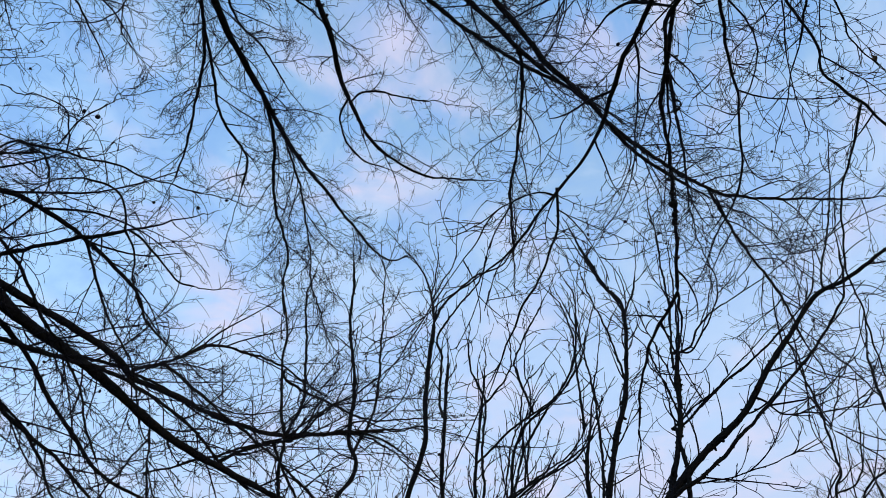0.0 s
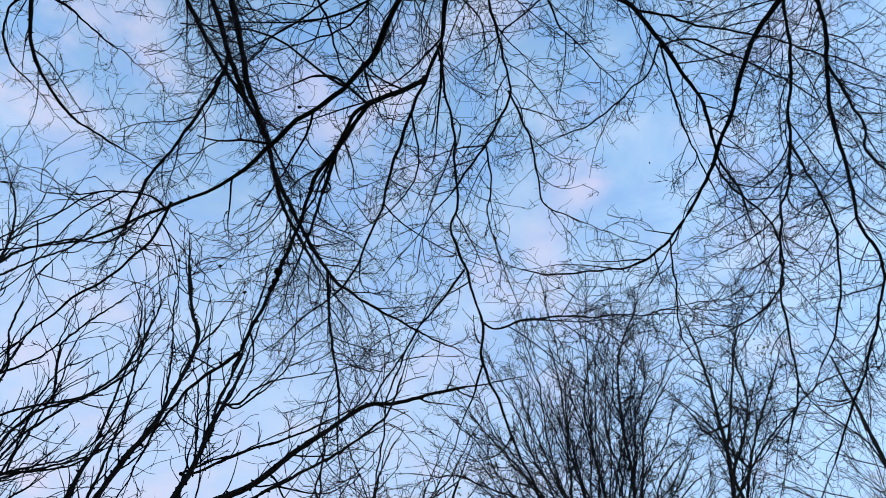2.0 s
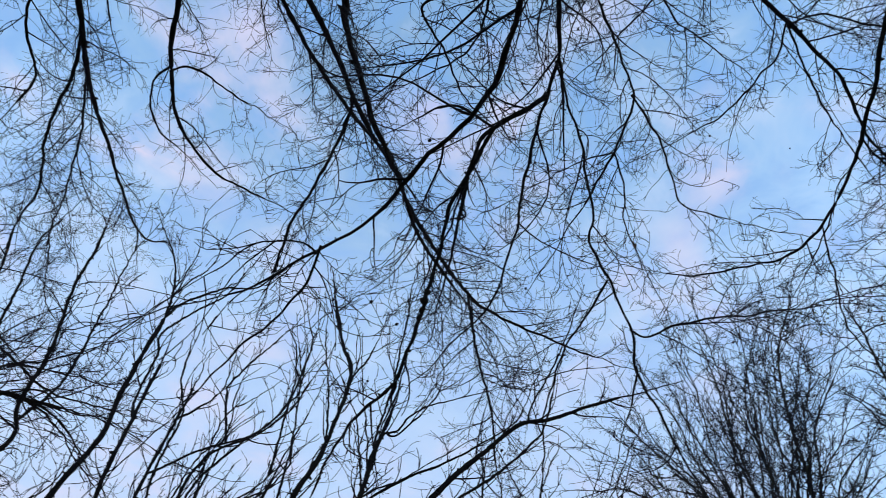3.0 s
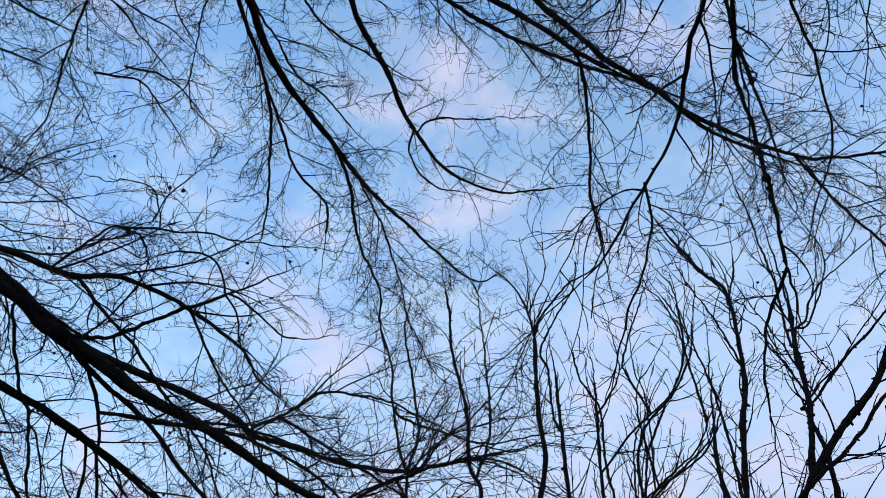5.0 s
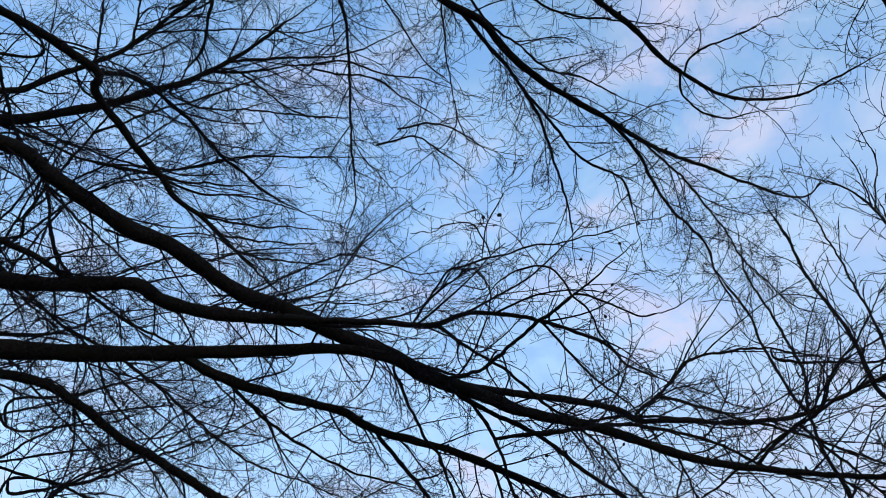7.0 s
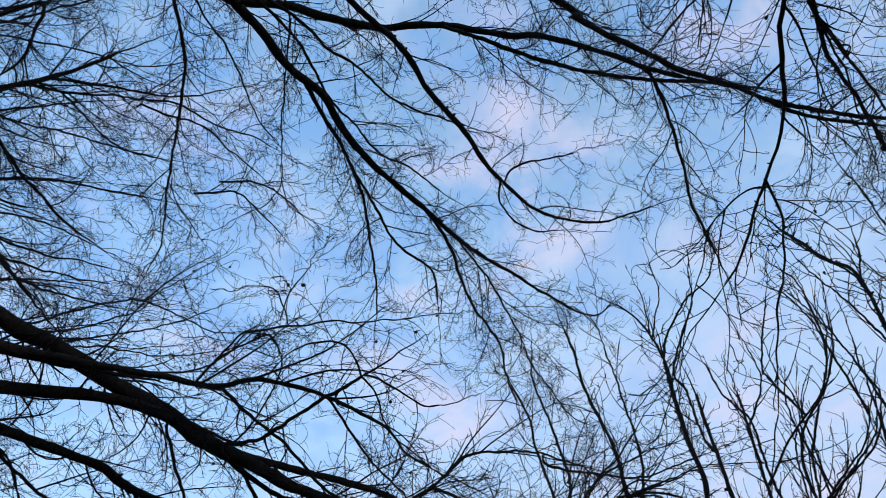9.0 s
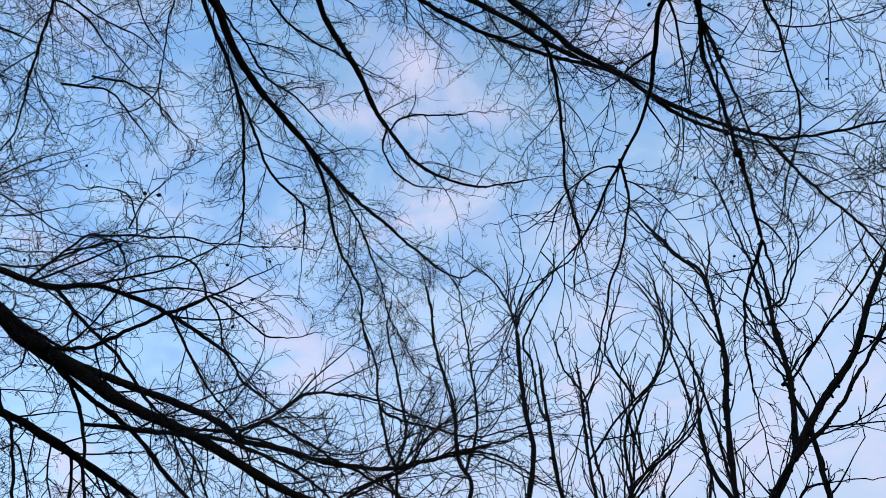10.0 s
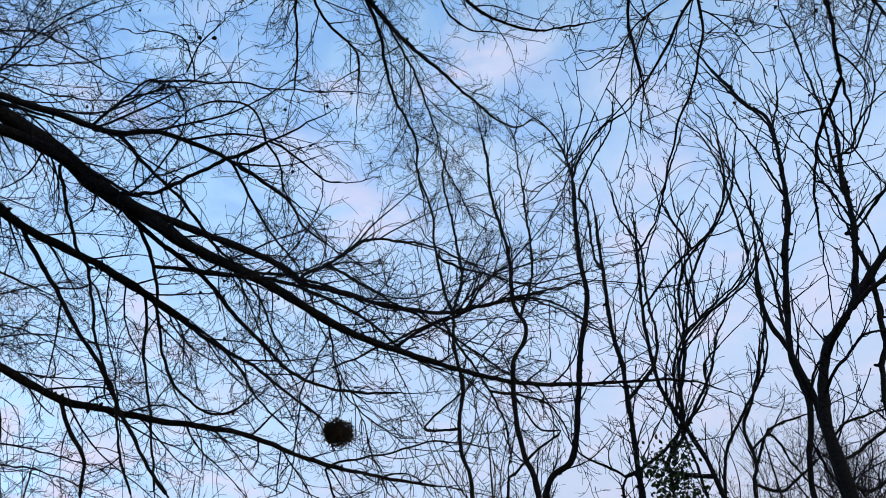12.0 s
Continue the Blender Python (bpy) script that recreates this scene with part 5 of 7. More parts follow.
branch(spreading_beech, [(3.19, 3.14, 8.97, 0.010), (3.42, 3.34, 8.78, 0.009), (3.55, 3.57, 8.60, 0.008), (3.81, 3.77, 8.37, 0.006)], 'right', 154, density=0.29, husks=0.012, knobs=1.6)
branch(spreading_beech, [(4.49, -3.26, 9.60, 0.049), (2.59, -0.44, 10.60, 0.025), (2.08, 1.49, 10.44, 0.016), (2.64, 1.75, 10.14, 0.015), (3.02, 1.84, 10.00, 0.012), (3.28, 1.95, 9.89, 0.011), (3.36, 1.95, 9.86, 0.012)], 'right', 155, density=0.792, bare=0.71, husks=0.012, knobs=1.6, name="limb")
branch(spreading_beech, [(2.95, 3.28, 6.92, 0.010), (2.84, 3.87, 6.48, 0.008), (2.95, 4.33, 6.24, 0.007), (3.19, 4.78, 6.11, 0.007), (3.40, 5.18, 5.96, 0.006), (3.76, 5.76, 5.67, 0.005)], 'right', 156, density=0.72, husks=0.012, knobs=1.6)
branch(spreading_beech, [(1.76, 4.74, 6.41, 0.016), (1.59, 5.13, 6.26, 0.014), (1.53, 5.38, 6.10, 0.012), (1.50, 5.77, 5.80, 0.009)], 'right', 157, density=0.72, husks=0.012, knobs=3)
branch(spreading_beech, [(1.68, 2.92, 7.81, 0.013), (1.35, 3.08, 8.21, 0.012), (1.14, 3.46, 8.37, 0.007)], 'right', 158, density=0.72, husks=0.012, knobs=1.6)
branch(spreading_beech, [(2.59, -1.87, 8.40, 0.018), (3.05, -0.15, 9.30, 0.015), (3.18, 1.26, 10.06, 0.014), (3.17, 1.62, 10.24, 0.013), (3.11, 1.99, 10.42, 0.011), (3.09, 2.59, 10.64, 0.009), (3.05, 3.01, 10.76, 0.007)], 'right', 159, density=0.72, husks=0.012, knobs=1.6)
branch(spreading_beech, [(1.34, 0.96, 8.55, 0.016), (1.26, 1.74, 8.94, 0.014), (1.34, 2.41, 9.21, 0.013), (1.45, 2.82, 9.34, 0.011), (1.36, 3.24, 9.48, 0.009), (1.21, 3.59, 9.61, 0.008), (1.02, 3.92, 9.73, 0.006)], 'right', 160, density=0.72, husks=0.012, knobs=1.6)
branch(spreading_beech, [(1.34, 2.41, 9.21, 0.013), (0.88, 2.62, 9.11, 0.014), (0.84, 2.80, 9.14, 0.012), (1.14, 3.06, 9.29, 0.011), (1.38, 3.31, 9.39, 0.010), (1.68, 3.56, 9.49, 0.008), (2.10, 3.75, 9.62, 0.006)], 'right', 161, density=0.72, husks=0.012, knobs=1.6)

forked_tree = tree_root('forked leafless tree with several upright dark stems')
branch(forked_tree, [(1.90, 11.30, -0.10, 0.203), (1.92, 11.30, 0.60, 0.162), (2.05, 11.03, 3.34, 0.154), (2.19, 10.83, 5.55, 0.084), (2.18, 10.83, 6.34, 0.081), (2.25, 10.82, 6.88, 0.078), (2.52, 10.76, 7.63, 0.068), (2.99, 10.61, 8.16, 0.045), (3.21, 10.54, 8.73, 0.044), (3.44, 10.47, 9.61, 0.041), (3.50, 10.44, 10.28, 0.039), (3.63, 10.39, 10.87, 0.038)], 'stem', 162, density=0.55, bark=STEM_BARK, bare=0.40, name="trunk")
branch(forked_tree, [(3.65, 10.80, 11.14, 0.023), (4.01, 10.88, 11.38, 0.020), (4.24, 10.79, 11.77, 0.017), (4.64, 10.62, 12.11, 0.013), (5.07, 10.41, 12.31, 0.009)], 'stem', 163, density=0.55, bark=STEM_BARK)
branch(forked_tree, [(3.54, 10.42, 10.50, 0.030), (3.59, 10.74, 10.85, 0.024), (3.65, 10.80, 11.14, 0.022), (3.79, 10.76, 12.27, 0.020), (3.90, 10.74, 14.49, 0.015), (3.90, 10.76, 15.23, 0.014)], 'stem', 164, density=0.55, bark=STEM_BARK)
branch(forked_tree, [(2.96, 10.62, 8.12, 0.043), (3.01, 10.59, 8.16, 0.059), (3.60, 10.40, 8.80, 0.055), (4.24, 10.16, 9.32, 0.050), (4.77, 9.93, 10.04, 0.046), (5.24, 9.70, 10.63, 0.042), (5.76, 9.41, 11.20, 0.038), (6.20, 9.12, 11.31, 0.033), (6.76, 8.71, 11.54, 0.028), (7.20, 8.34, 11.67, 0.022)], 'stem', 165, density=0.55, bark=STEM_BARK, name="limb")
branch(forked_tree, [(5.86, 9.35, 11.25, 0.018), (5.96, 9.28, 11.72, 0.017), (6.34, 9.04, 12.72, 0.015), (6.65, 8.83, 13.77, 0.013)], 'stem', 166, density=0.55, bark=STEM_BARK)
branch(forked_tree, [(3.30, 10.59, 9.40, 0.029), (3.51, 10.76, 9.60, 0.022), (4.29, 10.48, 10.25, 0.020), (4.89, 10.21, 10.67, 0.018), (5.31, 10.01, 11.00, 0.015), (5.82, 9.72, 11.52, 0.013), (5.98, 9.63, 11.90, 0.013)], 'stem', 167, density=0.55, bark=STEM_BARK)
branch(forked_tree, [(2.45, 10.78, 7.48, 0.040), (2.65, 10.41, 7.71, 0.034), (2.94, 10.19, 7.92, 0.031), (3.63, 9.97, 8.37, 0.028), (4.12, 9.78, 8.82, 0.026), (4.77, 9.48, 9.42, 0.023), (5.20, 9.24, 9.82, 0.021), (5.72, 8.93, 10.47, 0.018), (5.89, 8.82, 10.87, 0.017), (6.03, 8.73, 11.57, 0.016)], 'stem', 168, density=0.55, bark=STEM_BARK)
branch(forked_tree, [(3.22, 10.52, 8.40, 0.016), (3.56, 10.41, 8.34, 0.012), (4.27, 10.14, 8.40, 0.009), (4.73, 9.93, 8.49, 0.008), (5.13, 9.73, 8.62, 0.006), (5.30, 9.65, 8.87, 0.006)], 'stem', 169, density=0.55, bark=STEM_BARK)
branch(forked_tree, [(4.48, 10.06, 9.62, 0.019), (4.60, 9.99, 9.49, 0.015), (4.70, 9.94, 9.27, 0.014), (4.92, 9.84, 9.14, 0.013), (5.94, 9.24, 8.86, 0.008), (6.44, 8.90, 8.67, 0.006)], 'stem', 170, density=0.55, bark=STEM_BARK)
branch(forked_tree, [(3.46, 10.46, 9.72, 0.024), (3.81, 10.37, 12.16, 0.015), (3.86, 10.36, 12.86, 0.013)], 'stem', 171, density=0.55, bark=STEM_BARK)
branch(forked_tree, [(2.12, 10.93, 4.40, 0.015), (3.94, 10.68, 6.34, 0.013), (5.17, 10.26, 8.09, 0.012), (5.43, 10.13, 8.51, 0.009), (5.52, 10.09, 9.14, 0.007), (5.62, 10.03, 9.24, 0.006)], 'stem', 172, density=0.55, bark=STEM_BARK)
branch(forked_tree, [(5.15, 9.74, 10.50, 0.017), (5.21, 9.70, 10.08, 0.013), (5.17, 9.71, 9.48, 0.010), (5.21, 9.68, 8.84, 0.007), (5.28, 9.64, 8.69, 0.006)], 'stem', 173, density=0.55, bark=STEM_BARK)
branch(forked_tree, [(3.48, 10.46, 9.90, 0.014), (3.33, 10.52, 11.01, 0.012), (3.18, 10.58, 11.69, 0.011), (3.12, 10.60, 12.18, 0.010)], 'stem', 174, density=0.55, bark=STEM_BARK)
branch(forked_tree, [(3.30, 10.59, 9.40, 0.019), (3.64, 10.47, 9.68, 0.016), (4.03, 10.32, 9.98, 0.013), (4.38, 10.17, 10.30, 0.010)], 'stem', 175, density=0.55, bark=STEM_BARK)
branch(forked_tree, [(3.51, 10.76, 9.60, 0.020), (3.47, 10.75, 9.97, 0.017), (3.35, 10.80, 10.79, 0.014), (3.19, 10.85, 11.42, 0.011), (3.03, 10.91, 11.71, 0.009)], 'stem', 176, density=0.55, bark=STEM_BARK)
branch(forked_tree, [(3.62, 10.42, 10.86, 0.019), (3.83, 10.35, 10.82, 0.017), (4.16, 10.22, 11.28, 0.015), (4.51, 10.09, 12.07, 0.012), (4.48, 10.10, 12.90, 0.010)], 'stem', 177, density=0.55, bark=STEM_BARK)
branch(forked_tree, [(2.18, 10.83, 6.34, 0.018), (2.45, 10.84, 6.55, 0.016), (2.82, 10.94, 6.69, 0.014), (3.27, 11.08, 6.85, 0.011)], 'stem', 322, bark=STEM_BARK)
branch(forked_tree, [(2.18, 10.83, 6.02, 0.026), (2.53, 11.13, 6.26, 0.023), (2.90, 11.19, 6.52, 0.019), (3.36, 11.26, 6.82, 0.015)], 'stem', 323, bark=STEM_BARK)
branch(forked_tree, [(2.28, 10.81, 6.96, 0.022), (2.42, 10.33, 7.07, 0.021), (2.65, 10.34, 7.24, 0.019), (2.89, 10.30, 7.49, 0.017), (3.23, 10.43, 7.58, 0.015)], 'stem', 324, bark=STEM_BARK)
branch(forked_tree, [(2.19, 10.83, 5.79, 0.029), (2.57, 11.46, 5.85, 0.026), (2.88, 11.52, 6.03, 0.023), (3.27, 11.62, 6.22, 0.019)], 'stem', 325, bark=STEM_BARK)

twin_tree = tree_root('slender leafless tree with two rising stems')
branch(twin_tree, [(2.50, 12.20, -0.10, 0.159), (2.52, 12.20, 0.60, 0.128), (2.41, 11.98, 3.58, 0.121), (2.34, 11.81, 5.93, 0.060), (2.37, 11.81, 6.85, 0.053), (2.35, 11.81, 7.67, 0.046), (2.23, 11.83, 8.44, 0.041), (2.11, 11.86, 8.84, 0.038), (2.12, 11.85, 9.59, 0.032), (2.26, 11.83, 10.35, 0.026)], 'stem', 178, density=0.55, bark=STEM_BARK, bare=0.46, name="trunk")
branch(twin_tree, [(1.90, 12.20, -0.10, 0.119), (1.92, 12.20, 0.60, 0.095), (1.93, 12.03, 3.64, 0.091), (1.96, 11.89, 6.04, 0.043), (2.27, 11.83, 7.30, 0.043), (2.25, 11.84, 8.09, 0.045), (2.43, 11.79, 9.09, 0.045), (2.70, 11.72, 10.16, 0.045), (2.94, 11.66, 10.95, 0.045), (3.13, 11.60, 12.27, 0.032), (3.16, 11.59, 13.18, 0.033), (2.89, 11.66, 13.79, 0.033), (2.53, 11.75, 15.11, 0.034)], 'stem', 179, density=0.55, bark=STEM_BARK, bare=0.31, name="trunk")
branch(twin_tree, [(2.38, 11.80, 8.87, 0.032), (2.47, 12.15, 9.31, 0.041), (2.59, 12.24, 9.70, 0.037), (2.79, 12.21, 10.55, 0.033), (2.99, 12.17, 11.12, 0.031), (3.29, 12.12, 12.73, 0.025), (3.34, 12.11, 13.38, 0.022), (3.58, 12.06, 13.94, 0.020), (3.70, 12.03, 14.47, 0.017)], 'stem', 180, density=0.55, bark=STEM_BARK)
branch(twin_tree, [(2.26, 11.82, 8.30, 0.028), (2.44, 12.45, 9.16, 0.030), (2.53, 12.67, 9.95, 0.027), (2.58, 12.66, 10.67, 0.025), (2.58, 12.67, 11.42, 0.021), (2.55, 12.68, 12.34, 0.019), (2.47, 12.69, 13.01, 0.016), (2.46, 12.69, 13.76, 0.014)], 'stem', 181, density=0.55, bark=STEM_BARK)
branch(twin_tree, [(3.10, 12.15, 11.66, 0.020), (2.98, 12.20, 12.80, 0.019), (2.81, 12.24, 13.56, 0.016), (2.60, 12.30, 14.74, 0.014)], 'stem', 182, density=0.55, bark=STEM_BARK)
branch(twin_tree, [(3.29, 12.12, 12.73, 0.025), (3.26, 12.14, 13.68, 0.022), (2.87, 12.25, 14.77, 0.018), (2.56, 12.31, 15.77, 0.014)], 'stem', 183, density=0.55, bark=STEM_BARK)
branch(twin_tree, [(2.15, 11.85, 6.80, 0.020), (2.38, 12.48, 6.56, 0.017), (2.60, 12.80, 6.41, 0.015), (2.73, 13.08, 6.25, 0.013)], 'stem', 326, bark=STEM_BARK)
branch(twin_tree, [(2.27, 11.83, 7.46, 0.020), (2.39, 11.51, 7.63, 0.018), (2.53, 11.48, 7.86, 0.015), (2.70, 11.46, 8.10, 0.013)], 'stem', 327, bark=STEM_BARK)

side_tree = tree_root('slender leafless tree with one rising stem')
branch(side_tree, [(2.70, 10.90, -0.10, 0.145), (2.72, 10.90, 0.60, 0.116), (2.77, 10.74, 3.54, 0.109), (2.83, 10.64, 5.88, 0.041), (3.01, 10.59, 7.07, 0.037), (3.16, 10.54, 7.36, 0.036), (3.24, 10.51, 7.82, 0.036), (3.34, 10.48, 8.56, 0.034), (3.34, 10.49, 9.04, 0.032)], 'stem', 184, density=0.75, bark=STEM_BARK, bare=0.51, name="trunk")
branch(side_tree, [(2.79, 10.69, 4.65, 0.020), (2.05, 11.66, 5.26, 0.017), (2.12, 11.87, 5.76, 0.015), (2.60, 11.75, 6.21, 0.013), (3.00, 11.65, 6.35, 0.011), (3.41, 11.52, 6.56, 0.009)], 'stem', 185, density=0.75, bark=STEM_BARK)

thin_tree = tree_root('thin leafless young tree with a forked stem')
branch(thin_tree, [(1.50, 14.10, -0.10, 0.090), (1.52, 14.10, 0.60, 0.072), (1.48, 14.02, 4.17, 0.067), (1.48, 13.98, 6.93, 0.032), (1.61, 13.95, 7.47, 0.030), (1.57, 13.96, 8.18, 0.029), (1.81, 13.92, 8.64, 0.026), (2.40, 13.82, 10.09, 0.022), (2.45, 13.81, 10.96, 0.019)], 'stem', 186, density=0.75, bark=STEM_BARK, bare=0.49, name="trunk")
branch(thin_tree, [(1.61, 13.95, 7.47, 0.026), (1.94, 13.90, 8.03, 0.022), (2.50, 13.80, 8.18, 0.018)], 'stem', 187, density=0.75, bark=STEM_BARK)
branch(thin_tree, [(0.55, 14.06, 8.27, 0.017), (0.63, 13.57, 9.35, 0.024), (1.07, 13.38, 9.98, 0.021), (2.25, 13.22, 10.73, 0.018), (2.70, 13.13, 11.57, 0.016), (2.70, 13.15, 12.24, 0.015), (2.86, 13.11, 13.03, 0.014)], 'stem', 188, density=0.98, bark=STEM_BARK)
branch(thin_tree, [(0.97, 13.40, 9.89, 0.020), (1.23, 13.93, 11.19, 0.025), (1.65, 14.03, 12.13, 0.024), (2.26, 13.94, 13.12, 0.021), (2.54, 13.91, 14.01, 0.019), (2.41, 13.94, 15.30, 0.017), (2.12, 14.00, 15.96, 0.015)], 'stem', 189, density=0.75, bark=STEM_BARK)
branch(thin_tree, [(0.76, 14.05, 6.77, 0.029), (0.93, 14.40, 6.98, 0.033), (1.03, 14.52, 7.24, 0.030), (1.23, 14.50, 7.98, 0.027), (1.70, 14.43, 8.72, 0.025), (2.20, 14.36, 9.38, 0.022), (2.46, 14.31, 10.14, 0.018), (2.54, 14.30, 11.02, 0.017)], 'stem', 190, density=0.98, bark=STEM_BARK)
branch(thin_tree, [(1.47, 14.00, 5.53, 0.034), (0.98, 14.06, 6.15, 0.029), (0.76, 14.05, 6.77, 0.026), (0.63, 14.05, 7.90, 0.023), (0.47, 14.06, 8.58, 0.020), (0.42, 14.06, 9.17, 0.018), (0.63, 14.05, 9.99, 0.016)], 'stem', 191, density=0.98, bark=STEM_BARK)
branch(thin_tree, [(1.59, 13.95, 7.75, 0.024), (1.99, 14.06, 8.03, 0.022), (2.26, 14.53, 7.74, 0.020), (2.50, 14.91, 7.51, 0.018), (2.94, 15.38, 7.29, 0.015)], 'stem', 320, bark=STEM_BARK)
branch(thin_tree, [(1.53, 13.97, 7.15, 0.029), (2.01, 14.72, 7.29, 0.025), (2.41, 14.72, 7.55, 0.021), (2.75, 14.70, 7.79, 0.017), (2.97, 14.73, 7.89, 0.015)], 'stem', 321, bark=STEM_BARK)

leaning_tree = tree_root('leaning leafless young tree with upright shoots')
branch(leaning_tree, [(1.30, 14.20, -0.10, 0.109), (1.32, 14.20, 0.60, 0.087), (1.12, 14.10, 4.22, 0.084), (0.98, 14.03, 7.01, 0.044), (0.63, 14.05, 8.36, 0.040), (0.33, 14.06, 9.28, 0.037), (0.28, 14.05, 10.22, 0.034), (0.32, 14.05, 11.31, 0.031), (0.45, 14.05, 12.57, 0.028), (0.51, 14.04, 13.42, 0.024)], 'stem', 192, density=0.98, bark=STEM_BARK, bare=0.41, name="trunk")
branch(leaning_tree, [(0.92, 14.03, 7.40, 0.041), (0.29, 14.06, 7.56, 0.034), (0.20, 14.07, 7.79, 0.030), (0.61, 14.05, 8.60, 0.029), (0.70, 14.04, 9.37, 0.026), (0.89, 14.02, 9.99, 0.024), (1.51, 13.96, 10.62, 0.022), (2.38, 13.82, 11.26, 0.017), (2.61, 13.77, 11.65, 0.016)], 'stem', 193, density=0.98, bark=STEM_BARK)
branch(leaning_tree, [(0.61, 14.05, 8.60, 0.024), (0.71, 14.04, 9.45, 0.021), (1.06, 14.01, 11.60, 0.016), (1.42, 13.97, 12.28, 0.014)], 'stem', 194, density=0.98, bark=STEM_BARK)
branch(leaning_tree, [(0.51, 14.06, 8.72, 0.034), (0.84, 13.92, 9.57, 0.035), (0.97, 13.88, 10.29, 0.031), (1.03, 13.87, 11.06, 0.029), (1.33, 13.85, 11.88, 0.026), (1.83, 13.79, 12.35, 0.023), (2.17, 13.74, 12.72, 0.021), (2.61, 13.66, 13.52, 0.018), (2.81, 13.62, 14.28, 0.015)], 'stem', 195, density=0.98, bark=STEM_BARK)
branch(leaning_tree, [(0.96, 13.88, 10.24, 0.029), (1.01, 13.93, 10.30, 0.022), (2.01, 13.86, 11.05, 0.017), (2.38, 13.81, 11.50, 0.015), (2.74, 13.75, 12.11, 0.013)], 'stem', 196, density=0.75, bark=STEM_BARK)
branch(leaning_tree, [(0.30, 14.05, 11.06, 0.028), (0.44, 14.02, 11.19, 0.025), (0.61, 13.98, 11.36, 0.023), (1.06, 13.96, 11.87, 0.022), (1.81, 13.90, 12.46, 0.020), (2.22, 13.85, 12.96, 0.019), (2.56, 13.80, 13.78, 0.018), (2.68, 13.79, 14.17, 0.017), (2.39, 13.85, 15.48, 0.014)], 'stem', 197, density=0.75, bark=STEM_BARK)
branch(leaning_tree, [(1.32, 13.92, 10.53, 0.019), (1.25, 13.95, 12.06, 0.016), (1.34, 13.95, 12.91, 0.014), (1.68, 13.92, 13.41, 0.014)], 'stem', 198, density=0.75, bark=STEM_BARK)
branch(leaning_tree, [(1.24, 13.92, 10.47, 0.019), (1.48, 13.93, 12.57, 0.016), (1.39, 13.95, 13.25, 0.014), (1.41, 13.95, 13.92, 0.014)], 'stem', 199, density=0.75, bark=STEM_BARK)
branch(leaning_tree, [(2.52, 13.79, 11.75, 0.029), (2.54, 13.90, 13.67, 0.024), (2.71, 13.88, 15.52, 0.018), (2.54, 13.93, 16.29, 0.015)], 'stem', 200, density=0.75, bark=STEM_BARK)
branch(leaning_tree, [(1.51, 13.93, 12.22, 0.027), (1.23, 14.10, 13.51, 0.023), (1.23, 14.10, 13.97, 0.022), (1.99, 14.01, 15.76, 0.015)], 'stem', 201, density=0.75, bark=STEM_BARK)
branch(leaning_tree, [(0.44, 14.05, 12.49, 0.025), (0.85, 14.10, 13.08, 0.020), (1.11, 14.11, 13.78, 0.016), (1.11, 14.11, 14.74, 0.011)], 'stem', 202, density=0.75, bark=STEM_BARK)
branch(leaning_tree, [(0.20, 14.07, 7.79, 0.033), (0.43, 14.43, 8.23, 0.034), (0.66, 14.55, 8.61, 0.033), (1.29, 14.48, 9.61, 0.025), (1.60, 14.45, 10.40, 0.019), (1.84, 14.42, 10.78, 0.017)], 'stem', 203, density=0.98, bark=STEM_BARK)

straight_tree = tree_root('straight leafless young tree with upright shoots')
branch(straight_tree, [(-0.20, 13.20, -0.10, 0.117), (-0.18, 13.20, 0.60, 0.094), (-0.27, 13.13, 4.09, 0.089), (-0.32, 13.09, 6.79, 0.048), (-0.27, 13.08, 9.06, 0.042), (-0.34, 13.08, 9.79, 0.040), (-0.34, 13.07, 10.74, 0.036), (-0.28, 13.06, 12.88, 0.030)], 'stem', 204, density=0.98, bark=STEM_BARK, bare=0.42, name="trunk")
branch(straight_tree, [(-0.28, 13.08, 8.54, 0.036), (0.27, 13.32, 9.29, 0.031), (0.44, 13.41, 9.99, 0.027), (0.40, 13.42, 10.75, 0.025), (0.49, 13.42, 11.83, 0.023), (0.46, 13.42, 12.22, 0.022), (0.22, 13.43, 12.94, 0.020), (0.13, 13.43, 13.81, 0.018)], 'stem', 205, density=0.98, bark=STEM_BARK)
branch(straight_tree, [(-0.32, 13.07, 11.42, 0.031), (-0.41, 13.50, 11.91, 0.030), (-0.45, 13.66, 12.36, 0.027), (-0.45, 13.67, 13.60, 0.025), (-0.55, 13.68, 14.09, 0.024), (-0.19, 13.69, 14.96, 0.021), (0.38, 13.69, 15.93, 0.018), (0.62, 13.68, 16.94, 0.016)], 'stem', 206, density=0.75, bark=STEM_BARK)

low_forked_tree = tree_root('low forked leafless young tree')
branch(low_forked_tree, [(-0.70, 14.10, -0.10, 0.075), (-0.68, 14.10, 0.60, 0.060), (-0.68, 14.08, 4.35, 0.056), (-0.65, 14.07, 7.23, 0.025), (-0.56, 14.08, 7.61, 0.023), (-1.24, 14.04, 8.07, 0.018), (-1.46, 14.02, 8.44, 0.015)], 'stem', 207, density=0.98, bark=STEM_BARK, bare=0.65, name="trunk")
branch(low_forked_tree, [(-0.56, 14.08, 7.61, 0.033), (-0.29, 14.08, 7.71, 0.033), (0.25, 14.06, 8.06, 0.029), (0.64, 14.05, 8.44, 0.026), (1.09, 14.01, 8.96, 0.022), (1.22, 14.00, 9.58, 0.018), (1.57, 13.95, 9.91, 0.016)], 'stem', 208, density=0.98, bark=STEM_BARK)
